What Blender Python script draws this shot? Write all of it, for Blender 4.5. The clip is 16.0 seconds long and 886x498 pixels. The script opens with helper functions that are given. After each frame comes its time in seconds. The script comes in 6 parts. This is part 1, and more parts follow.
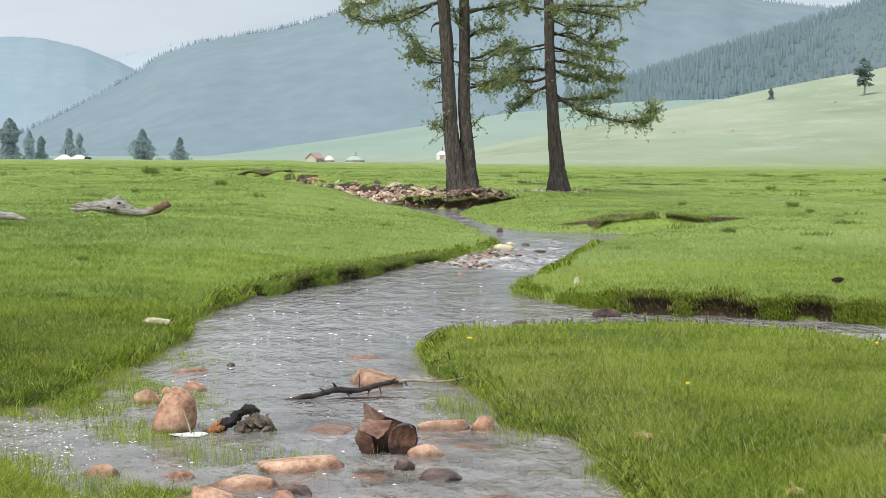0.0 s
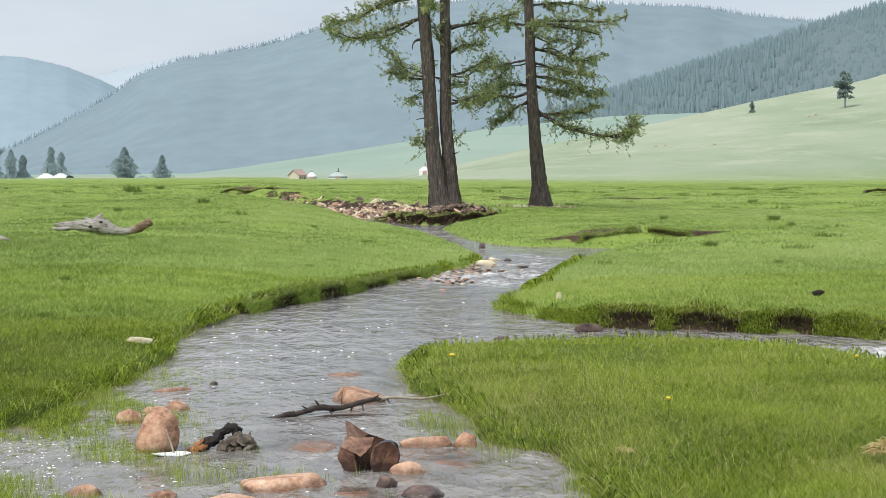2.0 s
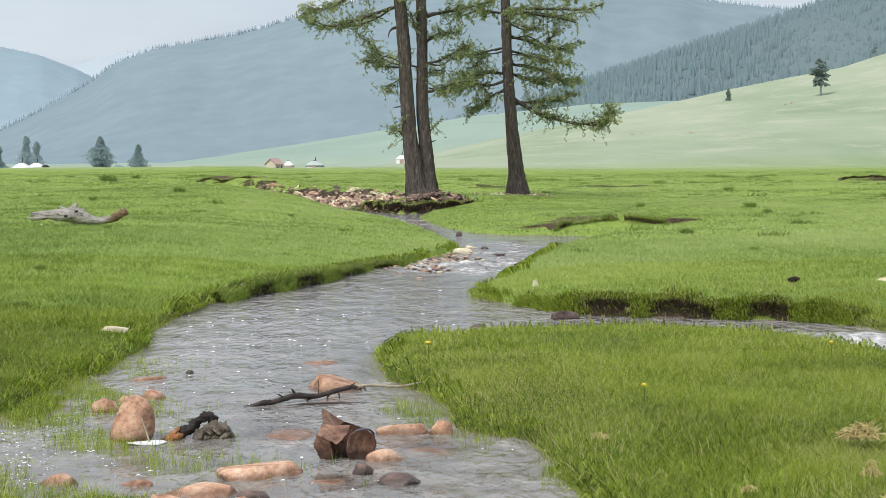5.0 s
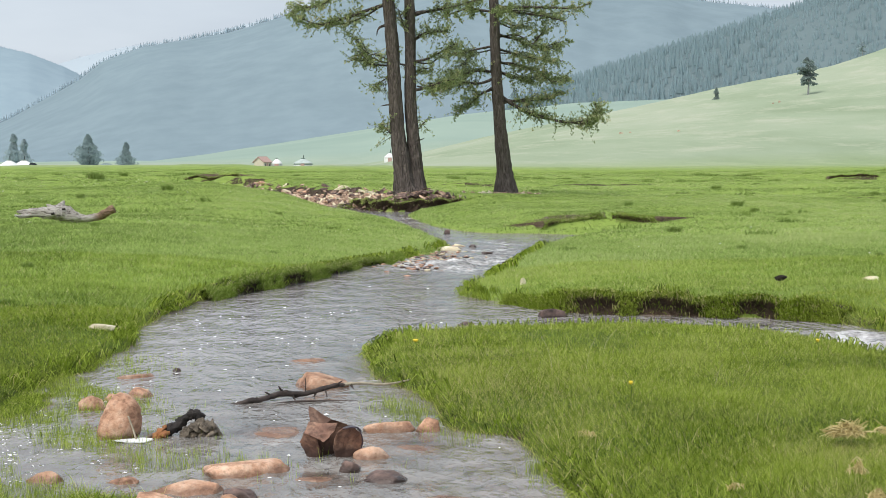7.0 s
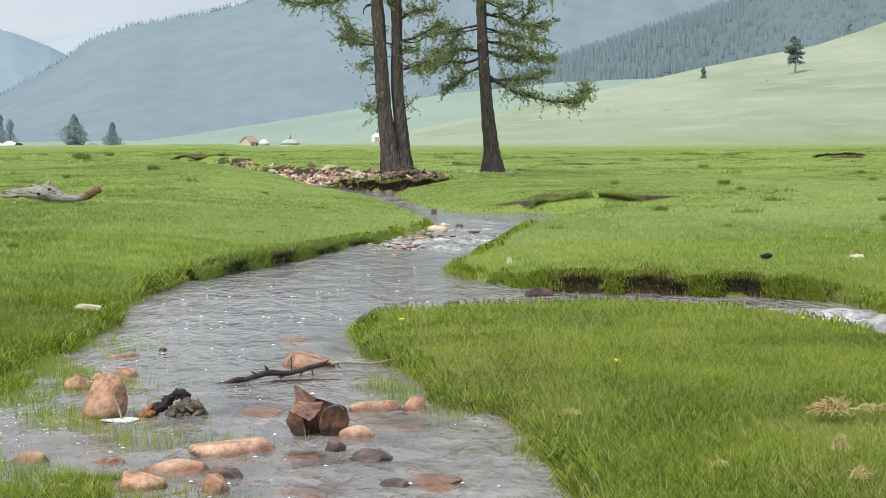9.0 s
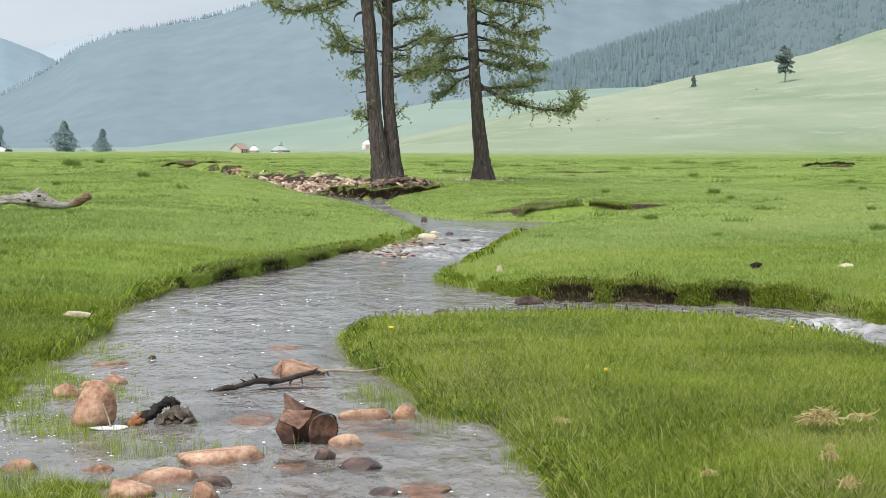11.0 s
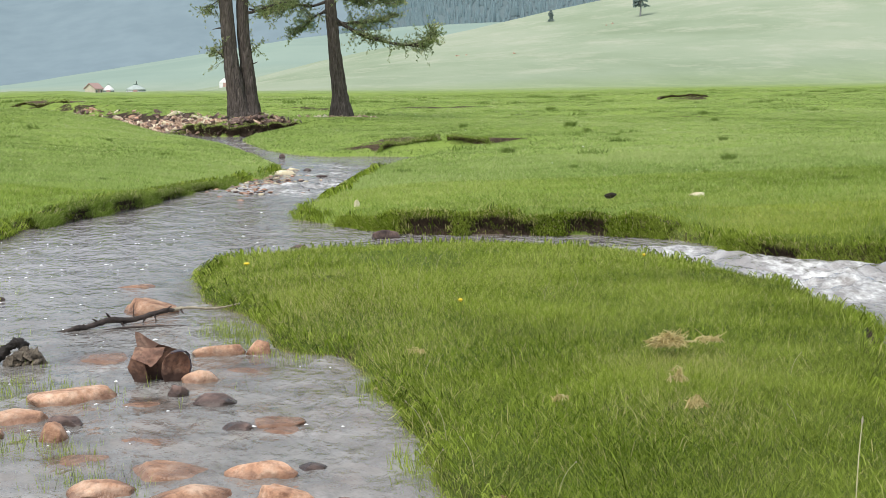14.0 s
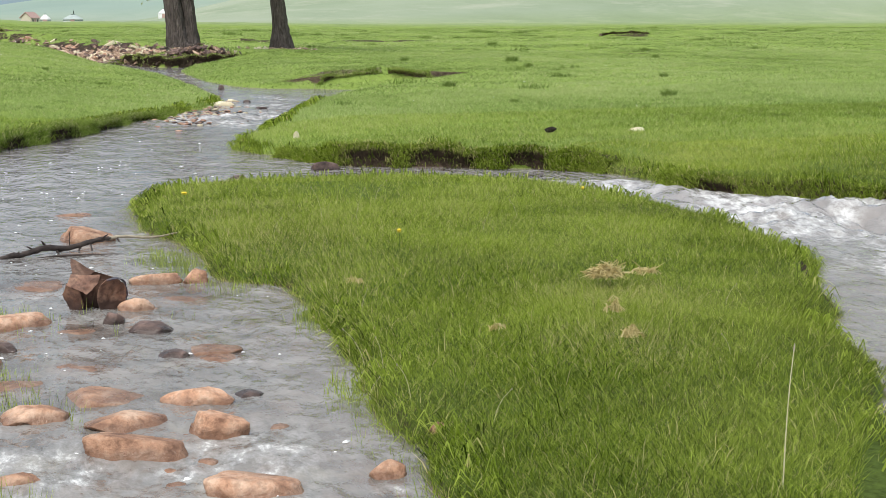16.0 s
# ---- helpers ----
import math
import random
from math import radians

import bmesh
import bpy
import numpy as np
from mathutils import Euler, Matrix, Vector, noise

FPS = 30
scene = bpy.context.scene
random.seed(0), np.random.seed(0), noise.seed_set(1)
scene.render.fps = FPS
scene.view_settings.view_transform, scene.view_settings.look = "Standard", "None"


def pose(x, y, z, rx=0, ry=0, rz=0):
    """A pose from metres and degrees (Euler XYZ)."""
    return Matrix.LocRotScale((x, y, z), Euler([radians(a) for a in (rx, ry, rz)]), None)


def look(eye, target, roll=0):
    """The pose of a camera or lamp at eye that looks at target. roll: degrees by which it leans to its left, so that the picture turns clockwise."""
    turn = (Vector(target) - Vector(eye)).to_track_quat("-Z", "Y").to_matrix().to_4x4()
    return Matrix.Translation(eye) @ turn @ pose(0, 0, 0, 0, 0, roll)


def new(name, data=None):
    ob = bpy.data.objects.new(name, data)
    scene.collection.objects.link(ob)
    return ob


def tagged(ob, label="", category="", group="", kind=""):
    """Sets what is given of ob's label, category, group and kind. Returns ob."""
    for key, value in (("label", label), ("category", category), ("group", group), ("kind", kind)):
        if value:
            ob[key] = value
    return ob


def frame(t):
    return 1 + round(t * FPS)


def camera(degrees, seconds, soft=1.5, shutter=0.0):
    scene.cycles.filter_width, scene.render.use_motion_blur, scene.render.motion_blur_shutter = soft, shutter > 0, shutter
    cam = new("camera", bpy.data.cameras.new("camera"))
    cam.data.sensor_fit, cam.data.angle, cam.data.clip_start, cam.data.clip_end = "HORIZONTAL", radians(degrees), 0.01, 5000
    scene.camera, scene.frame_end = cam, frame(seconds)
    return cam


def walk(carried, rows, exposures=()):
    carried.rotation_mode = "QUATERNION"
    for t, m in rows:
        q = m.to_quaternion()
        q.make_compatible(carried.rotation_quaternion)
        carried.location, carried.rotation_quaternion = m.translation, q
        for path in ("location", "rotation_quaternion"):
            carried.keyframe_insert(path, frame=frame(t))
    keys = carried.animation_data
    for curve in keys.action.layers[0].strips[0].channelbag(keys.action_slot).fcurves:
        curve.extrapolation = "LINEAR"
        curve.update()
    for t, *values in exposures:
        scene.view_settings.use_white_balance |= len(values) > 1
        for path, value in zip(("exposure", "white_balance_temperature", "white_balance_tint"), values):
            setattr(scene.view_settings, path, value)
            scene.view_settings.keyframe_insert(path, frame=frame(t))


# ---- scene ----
cam = camera(32.16, 16.0, 0.6)
PATH = [
    (0.0, pose(0.0000, -0.0000, 1.5000, 86.443, -0.200, 0.010)),
    (0.5, pose(0.0057, -0.0104, 1.5044, 86.569, -0.139, -0.194)),
    (1.0, pose(0.0080, -0.0228, 1.5069, 86.761, -0.026, -0.414)),
    (1.5, pose(0.0137, -0.0247, 1.5066, 86.858, 0.149, -0.466)),
    (2.0, pose(0.0145, -0.0368, 1.5118, 87.021, 0.263, -0.636)),
    (2.5, pose(0.0180, -0.0355, 1.5068, 86.989, 0.213, -0.889)),
    (3.0, pose(0.0182, -0.0408, 1.5082, 86.794, 0.190, -0.888)),
    (3.5, pose(0.0204, -0.0373, 1.5077, 86.601, 0.193, -0.884)),
    (4.0, pose(0.0199, -0.0393, 1.5073, 86.472, 0.196, -1.035)),
    (4.5, pose(0.0232, -0.0357, 1.5056, 86.475, 0.298, -1.253)),
    (5.0, pose(0.0249, -0.0355, 1.5061, 86.589, 0.414, -1.486)),
    (7.5, pose(0.0346, -0.0374, 1.5023, 86.465, 0.317, -1.953)),
    (8.0, pose(0.0405, -0.0326, 1.5013, 86.090, 0.369, -2.017)),
    (8.5, pose(0.0416, -0.0353, 1.4992, 85.855, 0.470, -2.250)),
    (9.0, pose(0.0409, -0.0373, 1.4990, 85.759, 0.436, -2.395)),
    (11.5, pose(0.0427, -0.0423, 1.5058, 86.095, 0.119, -3.001)),
    (12.0, pose(0.0444, -0.0464, 1.5071, 86.109, 0.087, -3.519)),
    (12.5, pose(0.0495, -0.0461, 1.5043, 85.932, 0.321, -4.351)),
    (13.0, pose(0.0725, -0.0404, 1.4939, 85.391, 0.670, -5.423)),
    (13.5, pose(0.0864, -0.0257, 1.4827, 84.478, 0.742, -6.899)),
    (14.0, pose(0.0919, -0.0242, 1.4753, 83.649, 0.865, -7.961)),
    (14.5, pose(0.1027, -0.0172, 1.4660, 82.891, 0.969, -8.540)),
    (15.0, pose(0.1015, -0.0147, 1.4587, 81.908, 0.710, -8.880)),
    (15.5, pose(0.1013, -0.0098, 1.4531, 81.291, 0.389, -9.417)),
    (16.0, pose(0.1004, -0.0198, 1.4458, 81.230, 0.065, -10.103)),
]
walk(cam, PATH)

# ---- world, sun, exposure ----
SUN_EL, SUN_AZ = radians(52), radians(215)
world = bpy.data.worlds.new("rainy_sky")
scene.world = world
world.use_nodes = True
wn = world.node_tree
wn.nodes.clear()


def nd(tree, kind, **values):
    n = tree.nodes.new(kind)
    for k, v in values.items():
        if k in n.inputs:
            n.inputs[k].default_value = v
    return n


w_sky = wn.nodes.new("ShaderNodeTexSky")
w_sky.sky_type, w_sky.sun_disc = "NISHITA", False
w_sky.sun_elevation, w_sky.sun_rotation = SUN_EL, SUN_AZ
w_sky.dust_density, w_sky.air_density = 4.0, 1.0
w_bg = wn.nodes.new("ShaderNodeBackground")
w_bg.inputs["Strength"].default_value = 0.10
w_cloud = wn.nodes.new("ShaderNodeBackground")
w_cloud.inputs["Strength"].default_value = 0.83
w_tc = wn.nodes.new("ShaderNodeTexCoord")
w_map = wn.nodes.new("ShaderNodeMapping")
w_map.inputs["Scale"].default_value = (1.0, 1.0, 4.0)
w_noise = nd(wn, "ShaderNodeTexNoise", Scale=2.6, Detail=5.0, Roughness=0.55)
w_ramp = wn.nodes.new("ShaderNodeValToRGB")
w_ramp.color_ramp.elements[0].position, w_ramp.color_ramp.elements[0].color = 0.3, (0.41, 0.465, 0.535, 1)
w_ramp.color_ramp.elements[1].position, w_ramp.color_ramp.elements[1].color = 0.7, (0.565, 0.62, 0.68, 1)
w_mix = wn.nodes.new("ShaderNodeMixShader")
w_mix.inputs[0].default_value = 0.86
w_out = wn.nodes.new("ShaderNodeOutputWorld")
for a, b in ((w_tc.outputs["Generated"], w_map.inputs[0]), (w_map.outputs[0], w_noise.inputs[0]), (w_noise.outputs["Fac"], w_ramp.inputs[0]),
             (w_ramp.outputs[0], w_cloud.inputs[0]), (w_sky.outputs[0], w_bg.inputs[0]), (w_bg.outputs[0], w_mix.inputs[1]),
             (w_cloud.outputs[0], w_mix.inputs[2]), (w_mix.outputs[0], w_out.inputs[0])):
    wn.links.new(a, b)
sun = new("sun", bpy.data.lights.new("sun", "SUN"))
sun.data.energy, sun.data.angle, sun.data.color = 1.75, radians(25), (1.0, 0.96, 0.9)
sun.matrix_world = look((math.sin(SUN_AZ) * math.cos(SUN_EL) * 50, math.cos(SUN_AZ) * math.cos(SUN_EL) * 50, math.sin(SUN_EL) * 50), (0, 0, 0))
scene.view_settings.exposure = 0.75


# ---- materials ----
class Mat:
    """A node material with short ways to add noise, ramps and bumps."""

    def __init__(self, name, rough=0.8, metal=0.0, spec=0.3):
        self.m = bpy.data.materials.new(name)
        self.m.use_nodes = True
        self.t = self.m.node_tree
        self.b = self.t.nodes["Principled BSDF"]
        self.out = self.t.nodes["Material Output"]
        self.b.inputs["Roughness"].default_value = rough
        self.b.inputs["Metallic"].default_value = metal
        self.b.inputs["Specular IOR Level"].default_value = spec
        self.pos = self.t.nodes.new("ShaderNodeNewGeometry").outputs["Position"]

    def link(self, a, b):
        self.t.links.new(a, b)

    def local(self):
        return self.t.nodes.new("ShaderNodeTexCoord").outputs["Object"]

    def noise(self, scale, detail=4.0, rough=0.55, vec=None, stretch=None):
        n = nd(self.t, "ShaderNodeTexNoise", Scale=scale, Detail=detail, Roughness=rough)
        v = self.pos if vec is None else vec
        if stretch:
            mp = self.t.nodes.new("ShaderNodeMapping")
            mp.inputs["Scale"].default_value = stretch
            self.link(v, mp.inputs[0])
            v = mp.outputs[0]
        self.link(v, n.inputs["Vector"])
        return n.outputs["Fac"]

    def ramp(self, fac, *stops):
        r = self.t.nodes.new("ShaderNodeValToRGB")
        e = r.color_ramp.elements
        while len(e) < len(stops):
            e.new(0.5)
        for el, (p, c) in zip(e, stops):
            el.position = p
            el.color = (*c, 1) if isinstance(c, tuple) else (c, c, c, 1)
        self.link(fac, r.inputs[0])
        return r.outputs[0]

    def mix(self, fac, a, b, how="MIX"):
        n = self.t.nodes.new("ShaderNodeMix")
        n.data_type, n.blend_type = "RGBA", how
        for sock, v in ((n.inputs[0], fac), (n.inputs[6], a), (n.inputs[7], b)):
            if isinstance(v, (int, float)):
                sock.default_value = v
            elif isinstance(v, tuple):
                sock.default_value = (*v, 1)
            else:
                self.link(v, sock)
        return n.outputs[2]

    def math(self, op, a, b=0.0, clamp=False):
        n = self.t.nodes.new("ShaderNodeMath")
        n.operation, n.use_clamp = op, clamp
        for sock, v in zip(n.inputs, (a, b)):
            if isinstance(v, (int, float)):
                sock.default_value = v
            else:
                self.link(v, sock)
        return n.outputs[0]

    def attr(self, name):
        n = self.t.nodes.new("ShaderNodeAttribute")
        n.attribute_name = name
        return n.outputs["Fac"]

    def rand(self):
        return self.t.nodes.new("ShaderNodeObjectInfo").outputs["Random"]

    def axis(self, which):
        n = self.t.nodes.new("ShaderNodeSeparateXYZ")
        self.link(self.pos, n.inputs[0])
        return n.outputs[which]

    def color(self, c):
        if isinstance(c, tuple):
            self.b.inputs["Base Color"].default_value = (*c, 1)
        else:
            self.link(c, self.b.inputs["Base Color"])
        return self

    def bump(self, height, strength=0.5, dist=0.02):
        n = nd(self.t, "ShaderNodeBump", Strength=strength, Distance=dist)
        self.link(height, n.inputs["Height"])
        self.link(n.outputs[0], self.b.inputs["Normal"])
        return self


def plain(name, c, c2, rough=0.7, scale=12.0, metal=0.0, bump=0.3, dist=0.01, spec=0.3):
    k = Mat(name, rough, metal, spec)
    v = k.local()
    n = k.noise(scale, 5, 0.6, v)
    k.color(k.ramp(n, (0.3, c), (0.7, c2)))
    k.bump(k.noise(scale * 4, 4, 0.6, v), bump, dist)
    return k.m


def ground_material():
    k = Mat("meadow_turf", 0.95, 0, 0.1)
    big = k.noise(0.35, 4, 0.6)
    mid = k.noise(3.0, 5, 0.65)
    fine = k.noise(26.0, 4, 0.7)
    g = k.ramp(mid, (0.25, (0.19, 0.285, 0.055)), (0.55, (0.315, 0.42, 0.11)), (0.8, (0.43, 0.50, 0.18)))
    g = k.mix(k.ramp(big, (0.35, 0.0), (0.75, 0.45)), g, (0.31, 0.37, 0.10))
    g = k.mix(0.5, g, k.ramp(fine, (0.3, (0.11, 0.18, 0.02)), (0.7, (0.31, 0.42, 0.09))))
    # Thatch, darkened to stand for the shade between near blades.
    shaded_thatch = k.ramp(fine, (0.3, (0.045, 0.065, 0.012)), (0.7, (0.12, 0.175, 0.035)))
    g = k.mix(k.math("MULTIPLY", k.math("SUBTRACT", 17.0, k.axis(1)), 0.16, True), g, shaded_thatch)
    # Haze painted into the hill colour: paler and greyer beyond 118 metres.
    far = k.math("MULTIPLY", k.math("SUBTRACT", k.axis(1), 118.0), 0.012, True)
    hazed_pasture = k.ramp(k.noise(0.02, 6, 0.62, stretch=(1.0, 0.35, 2.5)), (0.34, (0.25, 0.315, 0.20)), (0.5, (0.325, 0.382, 0.265)), (0.66, (0.385, 0.425, 0.315)))
    hazed_pasture = k.mix(k.ramp(k.noise(0.09, 6, 0.75, stretch=(1.0, 0.5, 3.0)), (0.5, 0.0), (0.68, 0.7)), hazed_pasture, (0.46, 0.47, 0.36))
    # Beyond 440 metres a bluer haze tint is blended in.
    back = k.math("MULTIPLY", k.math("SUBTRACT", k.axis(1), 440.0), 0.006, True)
    hazed_pasture = k.mix(back, hazed_pasture, k.ramp(k.noise(0.012, 5, 0.6), (0.35, (0.27, 0.355, 0.30)), (0.65, (0.31, 0.395, 0.33))))
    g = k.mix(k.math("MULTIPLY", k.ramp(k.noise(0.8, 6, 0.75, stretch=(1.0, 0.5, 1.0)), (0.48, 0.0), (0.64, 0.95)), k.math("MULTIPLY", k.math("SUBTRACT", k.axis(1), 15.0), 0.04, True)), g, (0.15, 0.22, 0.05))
    g = k.mix(far, g, hazed_pasture)
    nz = k.t.nodes.new("ShaderNodeSeparateXYZ")
    geo = k.t.nodes.new("ShaderNodeNewGeometry")
    k.link(geo.outputs["True Normal"], nz.inputs[0])
    steep = k.ramp(k.math("ADD", nz.outputs[2], k.math("MULTIPLY", k.math("SUBTRACT", fine, 0.5), 0.25)), (0.62, 1.0), (0.78, 0.0))
    soil = k.ramp(k.noise(14.0, 5, 0.7), (0.3, (0.022, 0.016, 0.011)), (0.7, (0.10, 0.072, 0.050)))
    g = k.mix(k.math("MAXIMUM", steep, k.ramp(k.math("ADD", k.attr("bare"), k.math("MULTIPLY", k.math("SUBTRACT", k.noise(9.0, 5, 0.75), 0.5), 1.5)), (0.45, 0.0), (0.56, 1.0))), g, soil)
    bed = k.ramp(k.noise(5.0, 5, 0.65), (0.3, (0.24, 0.195, 0.165)), (0.7, (0.44, 0.335, 0.275)))
    wet = k.math("MULTIPLY", k.math("SUBTRACT", 0.012, k.axis(2)), 40.0, True)
    near = k.math("MULTIPLY", k.math("SUBTRACT", 95.0, k.axis(1)), 0.2, True)
    g = k.mix(k.math("MULTIPLY", wet, near), g, bed)
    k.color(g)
    k.bump(k.math("ADD", fine, k.noise(90.0, 3, 0.7)), 0.6, 0.03)
    return k.m


def grass_material(name, dark, mid, light, dry):
    k = Mat(name, 0.65, 0, 0.07)
    c = k.ramp(k.attr("tone"), (0.0, dark), (0.45, mid), (0.9, light), (1.0, dry))
    c = k.mix(k.ramp(k.noise(1.1, 4, 0.6), (0.45, 0.0), (0.8, 0.22)), c, (dry[0] * 0.75, dry[1] * 0.85, dry[2] * 0.7))
    c = k.mix(k.ramp(k.noise(0.5, 3, 0.6, stretch=(1, 1, 0)), (0.45, 0.0), (0.7, 0.25)), c, light)
    k.color(c)
    tr = k.t.nodes.new("ShaderNodeBsdfTranslucent")
    k.link(c, tr.inputs[0])
    mx = k.t.nodes.new("ShaderNodeMixShader")
    mx.inputs[0].default_value = 0.45
    k.link(k.b.outputs[0], mx.inputs[1])
    k.link(tr.outputs[0], mx.inputs[2])
    k.link(mx.outputs[0], k.out.inputs[0])
    return k.m


def water_material():
    k = Mat("stream_water")
    murk = k.ramp(k.noise(1.6, 5, 0.65, stretch=(0.5, 1.0, 1.0)), (0.3, (0.27, 0.25, 0.24)), (0.7, (0.41, 0.385, 0.375)))
    foam = k.attr("foam")
    murk = k.mix(k.attr("shallow"), murk, k.ramp(k.noise(3.4, 3, 0.6, stretch=(0.6, 1.0, 1.0)), (0.34, (0.28, 0.265, 0.245)), (0.5, (0.385, 0.365, 0.34)), (0.66, (0.50, 0.475, 0.44))))
    fl = k.ramp(k.noise(9.0, 6, 0.7, stretch=(1.0, 0.5, 1)), (0.42, 0.0), (0.64, 1.0))
    f = k.math("MULTIPLY", foam, fl, True)
    shallow = k.attr("shallow")
    solid = k.math("MAXIMUM", k.math("SUBTRACT", 0.95, k.math("MULTIPLY", shallow, 0.40)), f)
    h = k.math("ADD", k.noise(3.2, 3, 0.6, stretch=(1.4, 0.55, 1)), k.math("MULTIPLY", k.noise(11.0, 3, 0.6, stretch=(1.3, 0.6, 1)), 0.35))
    h = k.math("ADD", h, k.math("MULTIPLY", k.noise(26.0, 2, 0.55, stretch=(1.0, 0.6, 1)), 0.09))
    relief = nd(k.t, "ShaderNodeBump", Strength=0.75, Distance=0.06)
    k.link(h, relief.inputs["Height"])
    add = k.t.nodes.new
    body, clear, gloss = add("ShaderNodeBsdfDiffuse"), add("ShaderNodeBsdfTransparent"), add("ShaderNodeBsdfGlossy")
    inner, skin = add("ShaderNodeMixShader"), add("ShaderNodeMixShader")
    fres = nd(k.t, "ShaderNodeFresnel", IOR=1.33)
    k.link(k.mix(f, murk, (0.82, 0.82, 0.81)), body.inputs["Color"])
    gloss.inputs["Roughness"].default_value = 0.06
    for node in (body, gloss, fres):
        k.link(relief.outputs[0], node.inputs["Normal"])
    k.link(solid, inner.inputs[0])
    k.link(clear.outputs[0], inner.inputs[1])
    k.link(body.outputs[0], inner.inputs[2])
    k.link(k.math("MULTIPLY", fres.outputs[0], k.math("SUBTRACT", 1.0, k.math("MULTIPLY", f, 0.8))), skin.inputs[0])
    k.link(inner.outputs[0], skin.inputs[1])
    k.link(gloss.outputs[0], skin.inputs[2])
    k.link(skin.outputs[0], k.out.inputs[0])
    k.t.nodes.remove(k.b)
    return k.m


def rock_material(name, c1, c2, c3, bump=0.5):
    k = Mat(name, 0.75, 0, 0.35)
    n = k.noise(10.0, 6, 0.68)
    c = k.ramp(n, (0.33, c1), (0.48, c2), (0.66, c3))
    c = k.mix(k.ramp(k.noise(38.0, 3, 0.6), (0.34, 0.35), (0.50, 0.0)), c, tuple(a * 0.6 for a in c1))
    hs = nd(k.t, "ShaderNodeHueSaturation")
    k.link(c, hs.inputs["Color"])
    isl = k.t.nodes.new("ShaderNodeNewGeometry").outputs["Random Per Island"]
    k.link(k.math("MULTIPLY", k.math("ADD", k.math("MULTIPLY", k.rand(), 0.35), 0.82), k.math("ADD", k.math("MULTIPLY", isl, 0.5), 0.85)), hs.inputs["Value"])
    wet = k.math("MULTIPLY", k.math("SUBTRACT", k.math("ADD", 0.0, k.math("MULTIPLY", k.noise(11.0, 4, 0.65), 0.075)), k.axis(2)), 40.0, True)
    c = k.mix(k.math("MULTIPLY", wet, 0.62), hs.outputs[0], tuple(a * 0.55 for a in c1))
    k.color(c)
    k.link(k.ramp(wet, (0.0, 0.75), (1.0, 0.25)), k.b.inputs["Roughness"])
    k.bump(k.math("ADD", k.noise(20.0, 5, 0.65), k.math("MULTIPLY", k.noise(110.0, 3, 0.6), 0.3)), bump, 0.02)
    return k.m


# Foliage colours with haze mixed in; thin lets some background through as haze.
def hazy_leaf_material(name, c1, c2, thin=0.0):
    k = Mat(name, 1.0, 0, 0.0)
    c = k.ramp(k.noise(0.8, 4, 0.6), (0.3, c1), (0.7, c2))
    k.color(c)
    tr = k.t.nodes.new("ShaderNodeBsdfTranslucent")
    k.link(c, tr.inputs[0])
    mx = k.t.nodes.new("ShaderNodeMixShader")
    mx.inputs[0].default_value = 0.5
    k.link(k.b.outputs[0], mx.inputs[1])
    k.link(tr.outputs[0], mx.inputs[2])
    last = mx
    if thin:
        last = k.t.nodes.new("ShaderNodeMixShader")
        last.inputs[0].default_value = thin
        k.link(mx.outputs[0], last.inputs[1])
        k.link(k.t.nodes.new("ShaderNodeBsdfTransparent").outputs[0], last.inputs[2])
    k.link(last.outputs[0], k.out.inputs[0])
    return k.m


def bark_material():
    k = Mat("larch_bark", 0.9, 0, 0.2)
    v = k.local()
    n = k.noise(7.0, 6, 0.7, v, (3.0, 3.0, 0.5))
    k.color(k.ramp(n, (0.32, (0.045, 0.037, 0.034)), (0.55, (0.12, 0.10, 0.09)), (0.75, (0.22, 0.19, 0.175))))
    vo = nd(k.t, "ShaderNodeTexVoronoi", Scale=9.0)
    vo.feature = "DISTANCE_TO_EDGE"
    mp = k.t.nodes.new("ShaderNodeMapping")
    mp.inputs["Scale"].default_value = (2.0, 2.0, 0.4)
    k.link(v, mp.inputs[0])
    k.link(mp.outputs[0], vo.inputs["Vector"])
    k.bump(k.math("ADD", n, k.ramp(vo.outputs["Distance"], (0.0, 0.0), (0.25, 1.0))), 0.7, 0.04)
    return k.m


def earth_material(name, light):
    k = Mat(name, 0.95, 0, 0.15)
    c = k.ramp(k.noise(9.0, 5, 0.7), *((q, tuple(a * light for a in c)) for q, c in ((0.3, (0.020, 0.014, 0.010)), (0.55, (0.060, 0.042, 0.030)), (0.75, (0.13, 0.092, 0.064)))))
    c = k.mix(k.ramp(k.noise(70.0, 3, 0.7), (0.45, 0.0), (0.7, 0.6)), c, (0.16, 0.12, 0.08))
    k.color(c)
    k.bump(k.math("ADD", k.noise(40.0, 4, 0.7), k.noise(120.0, 3, 0.7)), 0.9, 0.03)
    return k.m


def rust_material(name, light):
    k = Mat(name, 0.6, 0.25, 0.4)
    v = k.local()
    c = k.ramp(k.noise(9.0, 5, 0.6, v), *((q, tuple(a * light for a in c)) for q, c in ((0.3, (0.16, 0.08, 0.055)), (0.5, (0.32, 0.175, 0.12)), (0.7, (0.48, 0.30, 0.21)))))
    # Lower iron darkened: wet near the waterline, and its shade painted in.
    wet = k.math("MULTIPLY", k.math("SUBTRACT", k.math("ADD", 0.01, k.math("MULTIPLY", k.noise(14.0, 4, 0.6, v), 0.11)), k.axis(2)), 30.0, True)
    c = k.mix(k.math("MULTIPLY", wet, 0.85), c, (0.045, 0.026, 0.022))
    c = k.mix(k.ramp(k.noise(32.0, 4, 0.7, v), (0.40, 0.6), (0.55, 0.0)), c, (0.06, 0.032, 0.026))
    k.color(c)
